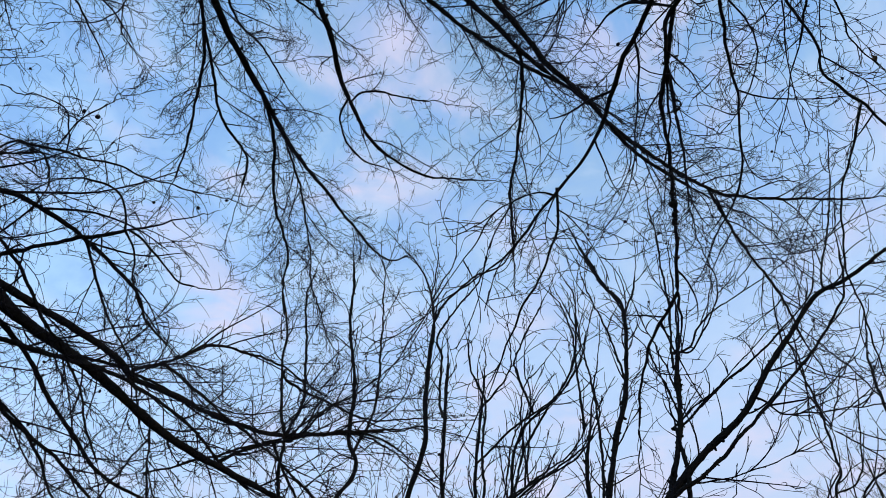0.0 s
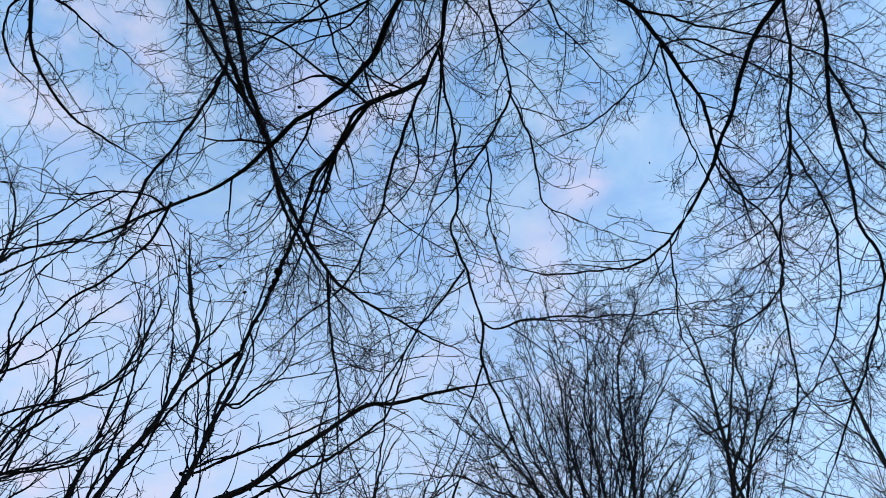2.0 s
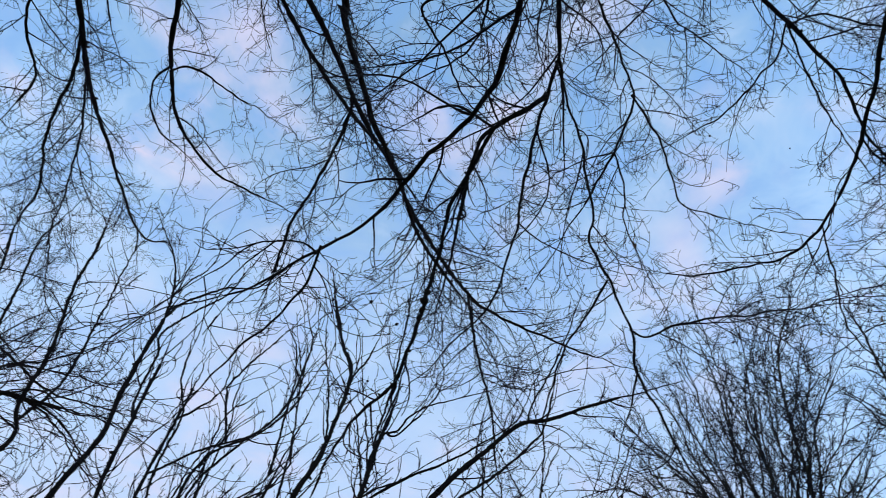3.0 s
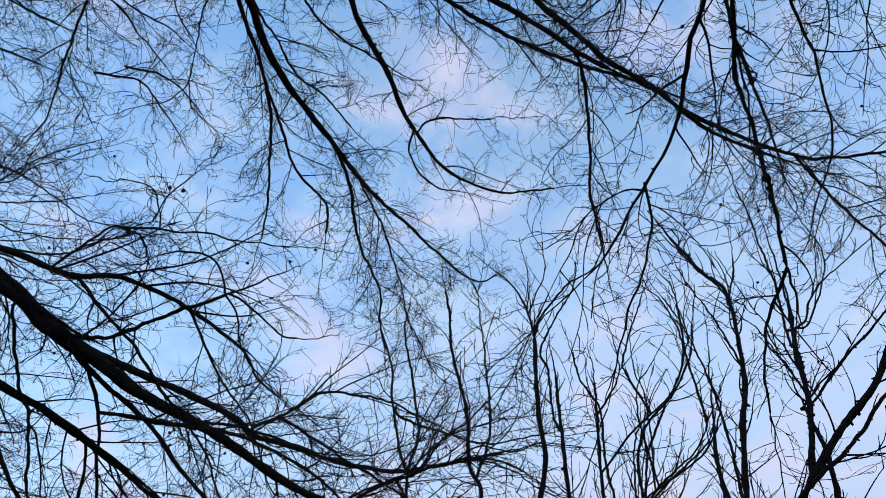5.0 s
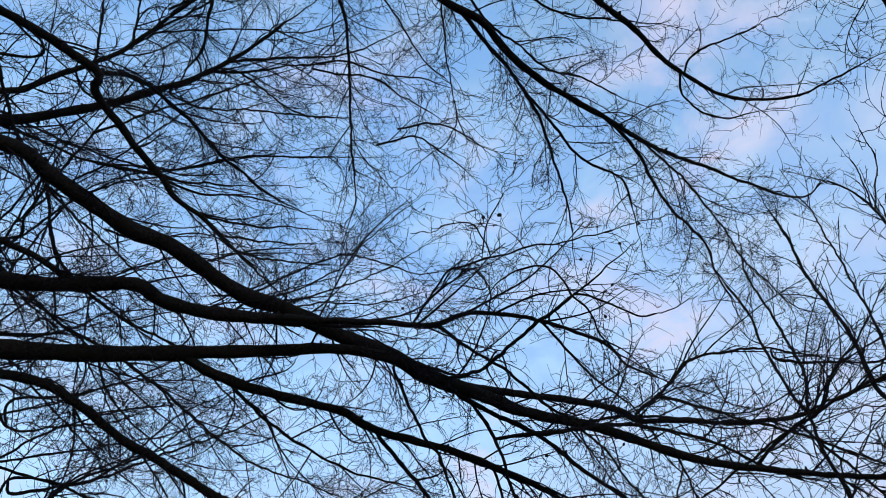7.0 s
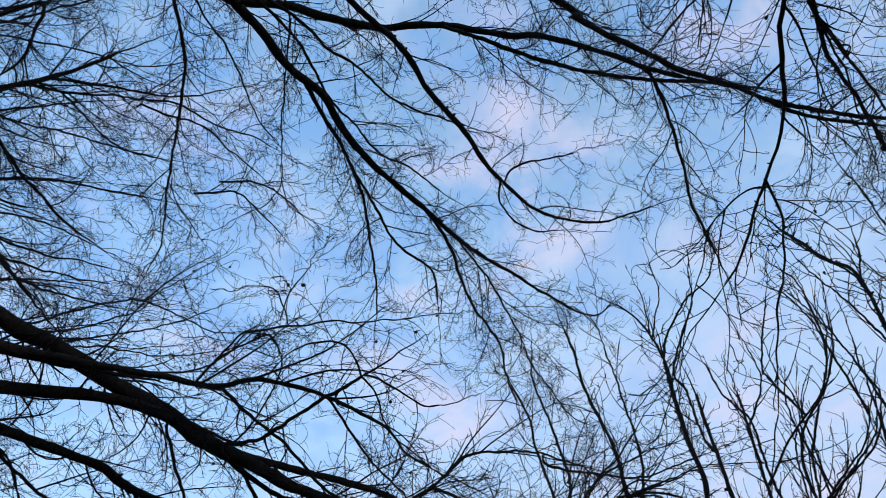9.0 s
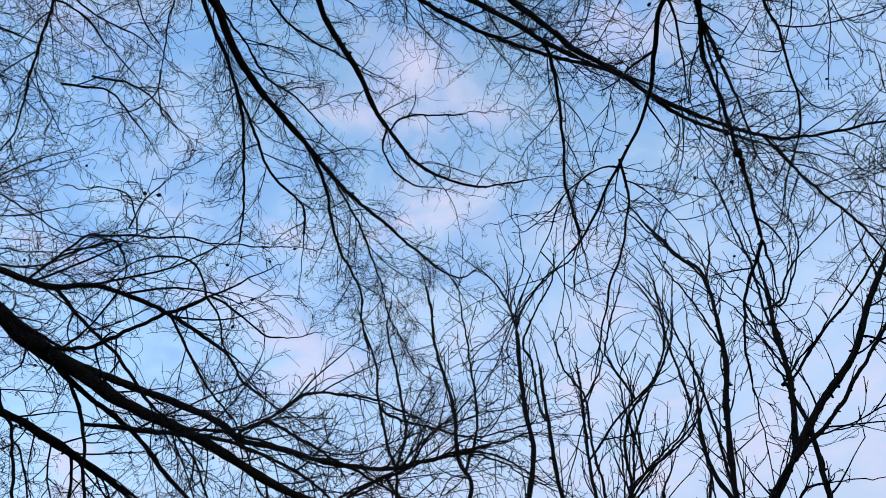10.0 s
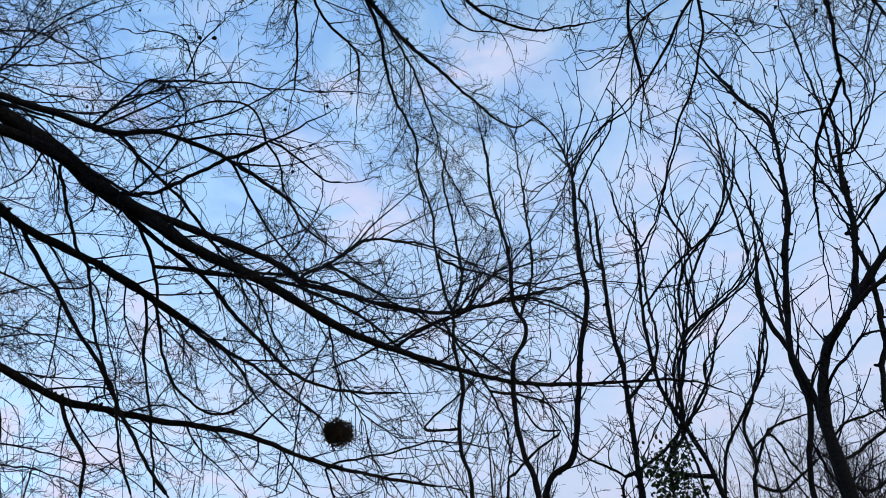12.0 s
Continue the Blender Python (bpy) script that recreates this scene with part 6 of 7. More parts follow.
branch(low_forked_tree, [(-0.67, 14.07, 5.78, 0.022), (-0.61, 14.46, 6.47, 0.019), (-0.47, 14.57, 7.12, 0.017), (-0.14, 14.57, 8.24, 0.014), (0.45, 14.55, 9.20, 0.012), (0.77, 14.53, 10.01, 0.009)], 'stem', 209, density=0.98, bark=STEM_BARK)

crooked_tree = tree_root('crooked leafless young tree with a kinked stem')
branch(crooked_tree, [(-1.50, 11.50, -0.10, 0.106), (-1.48, 11.50, 0.60, 0.085), (-1.64, 11.49, 3.80, 0.081), (-1.76, 11.49, 6.31, 0.043), (-1.91, 11.47, 7.00, 0.041), (-2.00, 11.45, 7.71, 0.039), (-1.96, 11.45, 8.60, 0.037), (-1.76, 11.48, 9.02, 0.036), (-1.72, 11.48, 9.33, 0.036), (-1.89, 11.46, 9.82, 0.034), (-1.91, 11.45, 11.01, 0.031), (-2.12, 11.40, 12.21, 0.028), (-2.17, 11.39, 13.37, 0.025), (-2.25, 11.38, 14.16, 0.024)], 'stem', 210, density=0.98, bark=STEM_BARK, bare=0.35, name="trunk")
branch(crooked_tree, [(-2.40, 11.60, -0.10, 0.064), (-2.38, 11.60, 0.60, 0.051), (-2.29, 11.50, 3.81, 0.048), (-2.20, 11.42, 6.33, 0.021), (-2.07, 11.44, 6.71, 0.020), (-1.64, 11.50, 7.10, 0.018), (-1.33, 11.54, 7.33, 0.016), (-1.67, 11.50, 7.42, 0.014), (-1.90, 11.47, 7.84, 0.013)], 'stem', 211, density=0.98, bark=STEM_BARK, bare=0.59, name="limb")
branch(crooked_tree, [(-1.79, 11.47, 9.49, 0.028), (-1.60, 11.86, 10.51, 0.024), (-1.55, 12.00, 11.36, 0.022), (-1.65, 11.99, 14.26, 0.013), (-1.74, 11.98, 14.87, 0.011)], 'stem', 212, density=0.75, bark=STEM_BARK)

tall_stem_tree = tree_root('tall leafless young tree forking near its top')
branch(tall_stem_tree, [(-2.20, 14.00, -0.10, 0.117), (-2.18, 14.00, 0.60, 0.094), (-2.08, 13.97, 4.43, 0.090), (-1.98, 13.96, 7.35, 0.057), (-1.44, 14.02, 8.06, 0.055), (-1.20, 14.03, 9.19, 0.054), (-1.05, 14.04, 10.18, 0.053), (-0.81, 14.04, 11.15, 0.052), (-0.73, 14.05, 11.82, 0.051), (-0.77, 14.05, 12.85, 0.048), (-0.65, 14.04, 14.97, 0.047)], 'stem', 213, density=0.98, bark=STEM_BARK, bare=0.38, name="trunk")
branch(tall_stem_tree, [(-0.65, 14.04, 14.97, 0.031), (-0.38, 14.14, 15.75, 0.028), (0.36, 14.18, 16.72, 0.024), (0.97, 14.15, 17.06, 0.020), (1.38, 14.11, 17.90, 0.017), (1.45, 14.13, 19.46, 0.013)], 'stem', 214, density=0.75, bark=STEM_BARK)
branch(tall_stem_tree, [(-0.65, 14.04, 14.97, 0.031), (-0.79, 14.13, 16.15, 0.025), (-1.11, 14.16, 17.06, 0.020), (-1.45, 14.14, 17.57, 0.017)], 'stem', 215, density=0.75, bark=STEM_BARK)
branch(tall_stem_tree, [(-0.75, 14.12, 15.92, 0.020), (-0.62, 14.19, 17.22, 0.014), (-0.63, 14.20, 17.66, 0.013)], 'stem', 216, density=0.75, bark=STEM_BARK)
branch(tall_stem_tree, [(-0.73, 14.10, 15.75, 0.020), (-0.46, 14.19, 16.61, 0.017), (-0.20, 14.20, 17.23, 0.015), (-0.13, 14.21, 18.57, 0.013)], 'stem', 217, density=0.75, bark=STEM_BARK)

sapling = tree_root('low leafless young tree with finger-like shoots')
branch(sapling, [(6.61, 10.27, -0.10, 0.075), (6.63, 10.27, 0.60, 0.060), (6.43, 10.27, 4.70, 0.057), (6.33, 10.25, 7.82, 0.028), (6.52, 10.13, 8.49, 0.025), (6.58, 10.10, 8.86, 0.023), (6.50, 10.15, 9.29, 0.022), (6.49, 10.16, 9.73, 0.020), (6.54, 10.14, 10.41, 0.017), (6.60, 10.11, 10.68, 0.016)], 'stem', 218, density=0.75, bark=STEM_BARK, bare=0.58, name="trunk")
branch(sapling, [(6.58, 10.11, 8.95, 0.018), (6.87, 10.04, 9.46, 0.016), (7.19, 9.81, 10.01, 0.014), (7.32, 9.73, 10.42, 0.013)], 'stem', 219, density=0.75, bark=STEM_BARK)
branch(sapling, [(6.57, 10.12, 9.04, 0.023), (6.75, 9.88, 9.33, 0.018), (7.23, 9.55, 9.96, 0.014), (7.49, 9.35, 10.39, 0.012), (7.68, 9.20, 10.88, 0.009)], 'stem', 220, density=0.75, bark=STEM_BARK)
branch(sapling, [(6.50, 10.16, 9.87, 0.018), (6.55, 10.25, 9.81, 0.014), (6.38, 10.37, 10.43, 0.010)], 'stem', 221, density=0.75, bark=STEM_BARK)
branch(sapling, [(6.49, 10.16, 9.44, 0.015), (7.07, 9.65, 9.90, 0.009)], 'stem', 222, density=0.75, bark=STEM_BARK)
branch(sapling, [(5.94, 11.12, -0.10, 0.050), (5.96, 11.12, 0.60, 0.040), (5.77, 11.11, 4.97, 0.038), (5.66, 11.09, 8.27, 0.021), (5.86, 10.99, 9.01, 0.019), (5.90, 10.99, 10.33, 0.016), (5.87, 11.01, 11.27, 0.014)], 'stem', 223, density=0.75, bark=STEM_BARK, bare=0.59, name="trunk")
branch(sapling, [(5.69, 11.07, 8.59, 0.015), (6.06, 10.89, 8.76, 0.013), (6.30, 10.77, 9.56, 0.009)], 'stem', 224, density=0.75, bark=STEM_BARK)
branch(sapling, [(5.69, 11.11, 6.85, 0.028), (5.67, 10.41, 8.02, 0.017), (6.16, 10.12, 8.46, 0.015), (6.42, 9.96, 8.64, 0.014)], 'stem', 225, density=0.75, bark=STEM_BARK, bare=0.45)
branch(sapling, [(7.16, 10.14, -0.10, 0.075), (7.18, 10.14, 0.60, 0.060), (6.98, 10.14, 4.67, 0.057), (6.87, 10.13, 7.77, 0.028), (6.98, 10.05, 8.02, 0.027), (7.35, 9.79, 8.69, 0.024), (7.55, 9.64, 9.25, 0.023), (7.68, 9.55, 9.99, 0.021), (7.81, 9.44, 10.61, 0.019)], 'stem', 226, density=0.75, bark=STEM_BARK, bare=0.57, name="trunk")
branch(sapling, [(6.90, 10.14, 6.69, 0.030), (6.87, 10.13, 8.13, 0.014), (7.06, 10.00, 8.44, 0.013), (7.36, 9.79, 9.35, 0.009)], 'stem', 227, density=0.75, bark=STEM_BARK, bare=0.40)

fan_tree = tree_root('broad leafless tree whose many limbs fan out densely')
trunk(fan_tree, [(13.08, 9.79, -0.10, 0.340), (13.08, 9.79, 1.20, 0.260), (13.13, 9.79, 4.50, 0.220), (13.10, 9.82, 7.50, 0.160), (13.08, 9.79, 9.20, 0.100)])
branch(fan_tree, [(12.93, 9.96, 5.60, 0.056), (12.79, 9.72, 10.81, 0.043), (12.84, 9.69, 11.79, 0.041), (12.95, 9.56, 13.14, 0.037), (12.97, 9.55, 14.50, 0.033), (13.15, 9.34, 16.59, 0.026), (13.57, 8.72, 18.27, 0.021)], 'fan', 228, density=0.85, bark=FAR_BARK, bare=0.44, name="limb")
branch(fan_tree, [(12.92, 9.96, 5.77, 0.056), (13.03, 9.91, 10.98, 0.031), (13.36, 9.50, 13.46, 0.023), (13.47, 9.35, 14.43, 0.021), (13.92, 8.68, 15.65, 0.015)], 'fan', 229, density=0.85, bark=FAR_BARK, bare=0.54, name="limb")
branch(fan_tree, [(12.93, 9.95, 5.94, 0.056), (12.23, 9.81, 10.79, 0.037), (12.20, 9.84, 11.42, 0.034), (12.21, 9.86, 12.49, 0.030), (12.16, 9.96, 14.63, 0.022), (12.30, 9.81, 15.82, 0.018), (12.45, 9.61, 16.39, 0.015)], 'fan', 230, density=0.85, bark=FAR_BARK, bare=0.49, name="limb")
branch(fan_tree, [(12.92, 9.96, 6.11, 0.056), (12.79, 10.39, 11.20, 0.032), (12.67, 10.55, 12.20, 0.030), (12.53, 10.74, 13.20, 0.028), (12.44, 10.86, 14.38, 0.025), (12.46, 10.86, 15.62, 0.022), (12.46, 10.89, 17.01, 0.019), (12.39, 10.97, 17.95, 0.017)], 'fan', 231, density=0.85, bark=FAR_BARK, bare=0.46, name="limb")
branch(fan_tree, [(12.92, 9.94, 6.22, 0.054), (11.88, 9.91, 10.68, 0.030), (11.71, 10.14, 11.56, 0.028), (11.49, 10.40, 12.42, 0.025), (11.13, 10.83, 14.58, 0.018), (11.02, 10.96, 15.63, 0.015)], 'fan', 232, density=0.85, bark=FAR_BARK, bare=0.50, name="limb")
branch(fan_tree, [(12.91, 9.94, 6.42, 0.054), (12.40, 10.54, 11.18, 0.029), (12.14, 10.86, 12.04, 0.026), (11.73, 11.32, 13.02, 0.024), (11.33, 11.75, 14.05, 0.021), (10.90, 12.16, 14.93, 0.018), (10.62, 12.41, 15.64, 0.016)], 'fan', 233, density=0.85, bark=FAR_BARK, bare=0.51, name="limb")
branch(fan_tree, [(12.93, 9.94, 6.62, 0.056), (11.76, 10.21, 10.73, 0.028), (11.41, 10.63, 11.59, 0.025), (10.96, 11.10, 12.32, 0.022), (10.43, 11.62, 12.80, 0.019), (9.89, 12.09, 13.16, 0.016), (9.54, 12.36, 13.13, 0.014)], 'fan', 234, density=0.85, bark=FAR_BARK, bare=0.53, name="limb")
branch(fan_tree, [(12.92, 9.95, 6.79, 0.056), (12.52, 10.87, 11.31, 0.026), (11.97, 11.47, 11.99, 0.022), (11.44, 12.02, 12.36, 0.018), (10.86, 12.55, 12.82, 0.015), (10.20, 13.10, 13.08, 0.011)], 'fan', 235, density=0.85, bark=FAR_BARK, bare=0.58, name="limb")
branch(fan_tree, [(12.92, 9.96, 6.96, 0.056), (13.41, 10.23, 11.28, 0.030), (13.72, 9.82, 12.35, 0.024), (13.89, 9.59, 13.18, 0.019), (14.07, 9.33, 13.59, 0.017), (14.26, 9.02, 13.88, 0.014)], 'fan', 236, density=0.85, bark=FAR_BARK, bare=0.61, name="limb")
branch(fan_tree, [(12.92, 9.97, 7.13, 0.056), (13.74, 10.12, 11.30, 0.019), (13.85, 9.97, 12.09, 0.017), (14.38, 9.20, 13.07, 0.012), (14.60, 8.83, 13.31, 0.010)], 'fan', 237, density=0.85, bark=FAR_BARK, bare=0.64, name="limb")
branch(fan_tree, [(12.96, 9.98, 7.28, 0.051), (13.31, 10.69, 11.61, 0.026), (13.47, 10.49, 12.72, 0.025), (13.59, 10.37, 13.85, 0.022), (13.51, 10.49, 14.97, 0.020), (13.60, 10.40, 16.10, 0.018), (13.69, 10.28, 17.01, 0.017)], 'fan', 238, density=0.85, bark=FAR_BARK, bare=0.48, name="limb")
branch(fan_tree, [(12.92, 9.96, 7.47, 0.056), (13.05, 11.00, 11.63, 0.020), (12.75, 11.38, 12.97, 0.018), (12.43, 11.74, 13.98, 0.017), (12.32, 11.89, 14.86, 0.015), (12.29, 11.94, 16.04, 0.014), (12.34, 11.90, 16.85, 0.013)], 'fan', 239, density=0.85, bark=FAR_BARK, bare=0.47, name="limb")
branch(fan_tree, [(12.94, 9.94, 7.64, 0.056), (11.43, 9.83, 10.42, 0.018), (10.95, 10.39, 11.30, 0.016), (10.39, 10.96, 12.05, 0.014), (10.04, 11.30, 12.98, 0.012), (9.66, 11.65, 13.51, 0.010)], 'fan', 240, density=0.85, bark=FAR_BARK, bare=0.47, name="limb")
branch(fan_tree, [(12.94, 9.95, 7.81, 0.056), (11.92, 9.56, 10.56, 0.021), (11.59, 10.00, 12.78, 0.015), (11.50, 10.12, 13.91, 0.013), (11.47, 10.17, 14.77, 0.011)], 'fan', 241, density=0.85, bark=FAR_BARK, bare=0.44, name="limb")
branch(fan_tree, [(12.92, 9.96, 7.98, 0.056), (13.27, 9.91, 11.05, 0.026), (13.61, 9.44, 11.69, 0.020), (14.09, 8.71, 12.32, 0.014), (14.28, 8.39, 12.66, 0.010)], 'fan', 242, density=0.85, bark=FAR_BARK, bare=0.58, name="limb")
branch(fan_tree, [(12.92, 9.97, 8.15, 0.056), (13.74, 10.12, 11.30, 0.023), (14.18, 9.48, 11.70, 0.017), (14.65, 8.73, 12.32, 0.010)], 'fan', 243, density=0.85, bark=FAR_BARK, bare=0.64, name="limb")
branch(fan_tree, [(12.93, 9.95, 8.32, 0.056), (12.50, 9.45, 10.57, 0.024), (12.83, 9.01, 11.54, 0.019), (13.26, 8.38, 12.60, 0.013), (13.40, 8.15, 13.09, 0.010)], 'fan', 244, density=0.85, bark=FAR_BARK, bare=0.47, name="limb")
branch(fan_tree, [(12.86, 9.67, 12.05, 0.022), (13.03, 9.44, 13.56, 0.019), (13.18, 9.26, 14.62, 0.017), (13.42, 8.91, 15.68, 0.014), (13.50, 8.81, 16.71, 0.012)], 'fan', 245, density=0.85, bark=FAR_BARK)
branch(fan_tree, [(12.91, 9.97, 8.66, 0.056), (13.54, 10.71, 11.60, 0.023), (13.49, 10.81, 12.92, 0.021), (13.35, 11.02, 15.33, 0.017), (13.21, 11.22, 16.77, 0.014), (13.27, 11.15, 17.61, 0.013)], 'fan', 246, density=0.85, bark=FAR_BARK, bare=0.38, name="limb")
branch(fan_tree, [(12.92, 9.94, 5.98, 0.052), (12.01, 10.65, 9.72, 0.017), (11.69, 11.04, 10.72, 0.013), (11.37, 11.37, 10.92, 0.010), (11.12, 11.62, 11.01, 0.008), (10.80, 11.92, 11.00, 0.006)], 'fan', 247, density=0.85, bark=FAR_BARK, bare=0.63, name="limb")
branch(fan_tree, [(12.92, 9.94, 6.22, 0.056), (11.70, 10.40, 9.35, 0.017), (11.46, 10.68, 10.12, 0.013), (11.20, 10.97, 10.41, 0.010), (10.86, 11.31, 10.55, 0.008), (10.59, 11.56, 10.54, 0.006)], 'fan', 248, density=0.85, bark=FAR_BARK, bare=0.62, name="limb")
branch(fan_tree, [(12.91, 9.94, 6.42, 0.056), (12.27, 10.95, 9.53, 0.017), (11.98, 11.30, 10.31, 0.014), (11.68, 11.60, 10.58, 0.011), (11.34, 11.95, 10.71, 0.008), (11.06, 12.22, 10.87, 0.006)], 'fan', 249, density=0.85, bark=FAR_BARK, bare=0.61, name="limb")
branch(fan_tree, [(12.29, 10.73, 11.36, 0.025), (11.45, 11.30, 11.98, 0.019), (10.95, 11.57, 12.39, 0.017), (10.27, 11.86, 12.96, 0.012), (9.76, 12.21, 13.31, 0.009)], 'fan', 300, density=0.75, bark=FAR_BARK, bare=0.25, name="limb")
branch(fan_tree, [(12.31, 10.72, 11.36, 0.025), (11.56, 11.11, 12.29, 0.020), (10.95, 11.54, 12.90, 0.017), (10.32, 11.63, 13.81, 0.012), (9.78, 11.85, 14.40, 0.009)], 'fan', 301, density=0.75, bark=FAR_BARK, bare=0.25, name="limb")
branch(fan_tree, [(12.32, 10.70, 11.36, 0.025), (11.30, 10.71, 12.18, 0.019), (10.60, 10.61, 12.82, 0.017), (9.76, 10.61, 13.48, 0.012), (9.17, 10.39, 14.12, 0.008)], 'fan', 302, density=0.75, bark=FAR_BARK, bare=0.25, name="limb")
branch(fan_tree, [(12.36, 10.67, 11.36, 0.025), (11.52, 10.67, 12.41, 0.020), (10.86, 10.58, 13.28, 0.017), (10.24, 10.36, 14.21, 0.012), (9.62, 10.28, 14.97, 0.009)], 'fan', 303, density=0.75, bark=FAR_BARK, bare=0.25, name="limb")
branch(fan_tree, [(12.41, 10.64, 11.36, 0.025), (11.54, 10.40, 12.42, 0.020), (10.91, 10.09, 13.30, 0.017), (10.27, 9.55, 14.39, 0.012), (9.71, 9.29, 15.13, 0.009)], 'fan', 304, density=0.75, bark=FAR_BARK, bare=0.25, name="limb")
branch(fan_tree, [(12.46, 10.60, 11.36, 0.025), (11.51, 9.86, 12.36, 0.019), (10.81, 9.35, 13.07, 0.016), (10.13, 8.67, 13.89, 0.011), (9.54, 8.21, 14.51, 0.008)], 'fan', 305, density=0.75, bark=FAR_BARK, bare=0.25, name="limb")
branch(fan_tree, [(12.52, 10.56, 11.36, 0.025), (11.67, 9.77, 12.19, 0.020), (11.10, 9.00, 12.88, 0.017), (10.38, 8.19, 13.67, 0.012), (9.81, 7.54, 14.30, 0.008)], 'fan', 306, density=0.75, bark=FAR_BARK, bare=0.25, name="limb")
branch(fan_tree, [(12.56, 10.52, 11.36, 0.025), (12.14, 9.60, 12.40, 0.020), (11.66, 8.93, 13.26, 0.016), (11.23, 8.17, 14.17, 0.012), (10.84, 7.62, 14.87, 0.008)], 'fan', 307, density=0.75, bark=FAR_BARK, bare=0.25, name="limb")
branch(fan_tree, [(12.61, 10.48, 11.36, 0.025), (12.12, 9.53, 12.09, 0.020), (11.62, 8.63, 12.81, 0.016), (11.28, 7.90, 13.36, 0.012), (10.94, 7.13, 13.93, 0.008)], 'fan', 308, density=0.75, bark=FAR_BARK, bare=0.25, name="limb")
branch(fan_tree, [(12.65, 10.45, 11.36, 0.025), (12.75, 9.72, 12.35, 0.020), (12.69, 9.25, 13.06, 0.017), (12.70, 8.61, 13.94, 0.012), (12.77, 8.06, 14.62, 0.009)], 'fan', 309, density=0.75, bark=FAR_BARK, bare=0.25, name="limb")
branch(fan_tree, [(12.67, 10.44, 11.36, 0.025), (12.87, 9.65, 12.02, 0.019), (12.74, 9.14, 12.61, 0.016), (12.87, 8.57, 13.10, 0.012), (12.93, 8.07, 13.54, 0.008)], 'fan', 310, density=0.75, bark=FAR_BARK, bare=0.25, name="limb")
branch(fan_tree, [(12.68, 10.43, 11.36, 0.025), (12.48, 9.56, 11.49, 0.019), (12.37, 8.84, 11.56, 0.015), (12.30, 8.31, 11.60, 0.012), (12.00, 7.62, 11.72, 0.007)], 'fan', 311, density=0.75, bark=FAR_BARK, bare=0.25, name="limb")
branch(fan_tree, [(12.34, 10.69, 11.36, 0.025), (11.67, 10.87, 12.18, 0.020), (11.15, 10.99, 12.79, 0.017), (10.50, 11.16, 13.51, 0.012), (10.02, 11.27, 14.03, 0.009)], 'fan', 312, density=0.75, bark=FAR_BARK, bare=0.25, name="limb")
branch(fan_tree, [(12.44, 10.62, 11.36, 0.025), (11.60, 10.23, 12.04, 0.020), (11.01, 9.70, 12.70, 0.016), (10.29, 9.41, 13.26, 0.012), (9.68, 9.13, 13.76, 0.008)], 'fan', 313, density=0.75, bark=FAR_BARK, bare=0.25, name="limb")
branch(fan_tree, [(12.54, 10.54, 11.36, 0.025), (11.97, 9.81, 12.16, 0.019), (11.50, 9.28, 12.77, 0.016), (11.03, 8.69, 13.42, 0.012), (10.65, 8.19, 13.97, 0.008)], 'fan', 314, density=0.75, bark=FAR_BARK, bare=0.25, name="limb")
branch(fan_tree, [(12.59, 10.50, 11.36, 0.025), (12.17, 9.60, 11.79, 0.019), (11.74, 8.86, 12.17, 0.015), (11.34, 8.31, 12.47, 0.011), (11.10, 7.77, 12.71, 0.007)], 'fan', 315, density=0.75, bark=FAR_BARK, bare=0.25, name="limb")

open_tree = tree_root('leafless tree with an open forked crown and few green leaves')
branch(open_tree, [(14.17, 7.94, -0.10, 0.147), (14.19, 7.94, 0.60, 0.117), (13.95, 8.06, 5.95, 0.112), (13.85, 8.10, 9.92, 0.062), (13.90, 8.02, 10.37, 0.058), (13.92, 7.99, 11.22, 0.054), (14.08, 7.76, 13.15, 0.042), (14.16, 7.65, 15.86, 0.026), (14.15, 7.71, 17.03, 0.019)], 'fan', 250, density=0.8, bark=FAR_BARK, bare=0.46, name="trunk")
branch(open_tree, [(14.07, 7.77, 12.99, 0.041), (14.27, 7.78, 13.42, 0.033), (14.53, 7.31, 14.99, 0.024), (14.67, 7.04, 15.97, 0.019), (14.81, 6.73, 16.71, 0.015)], 'fan', 251, density=0.8, bark=FAR_BARK, name="limb")
branch(open_tree, [(13.85, 8.10, 9.92, 0.046), (14.17, 8.28, 10.30, 0.039), (14.31, 8.30, 10.65, 0.035), (14.44, 8.10, 11.64, 0.032), (14.62, 7.77, 12.63, 0.029), (14.80, 7.44, 13.50, 0.026), (15.28, 6.40, 15.42, 0.017)], 'fan', 252, density=0.8, bark=FAR_BARK, name="limb")
branch(open_tree, [(13.96, 7.32, 12.28, 0.024), (13.95, 7.51, 12.74, 0.025), (13.91, 7.64, 13.15, 0.023), (13.83, 7.81, 13.70, 0.019), (13.69, 8.07, 14.31, 0.013), (13.58, 8.26, 14.67, 0.010)], 'fan', 253, density=0.8, bark=FAR_BARK)
branch(open_tree, [(14.51, 7.97, 12.07, 0.029), (14.40, 7.99, 12.52, 0.037), (14.42, 7.92, 12.87, 0.034), (14.63, 7.53, 13.67, 0.029), (14.79, 7.22, 14.56, 0.025), (14.83, 7.15, 15.77, 0.020), (14.94, 6.94, 16.74, 0.016)], 'fan', 254, density=0.8, bark=FAR_BARK)
branch(open_tree, [(13.92, 7.99, 11.22, 0.037), (13.77, 7.83, 11.51, 0.030), (13.75, 7.71, 11.72, 0.028), (14.09, 7.08, 12.59, 0.023), (14.33, 6.58, 13.09, 0.020), (14.63, 5.88, 13.61, 0.016), (14.84, 5.32, 13.87, 0.013), (15.01, 4.79, 13.79, 0.009)], 'fan', 255, density=0.8, bark=FAR_BARK)
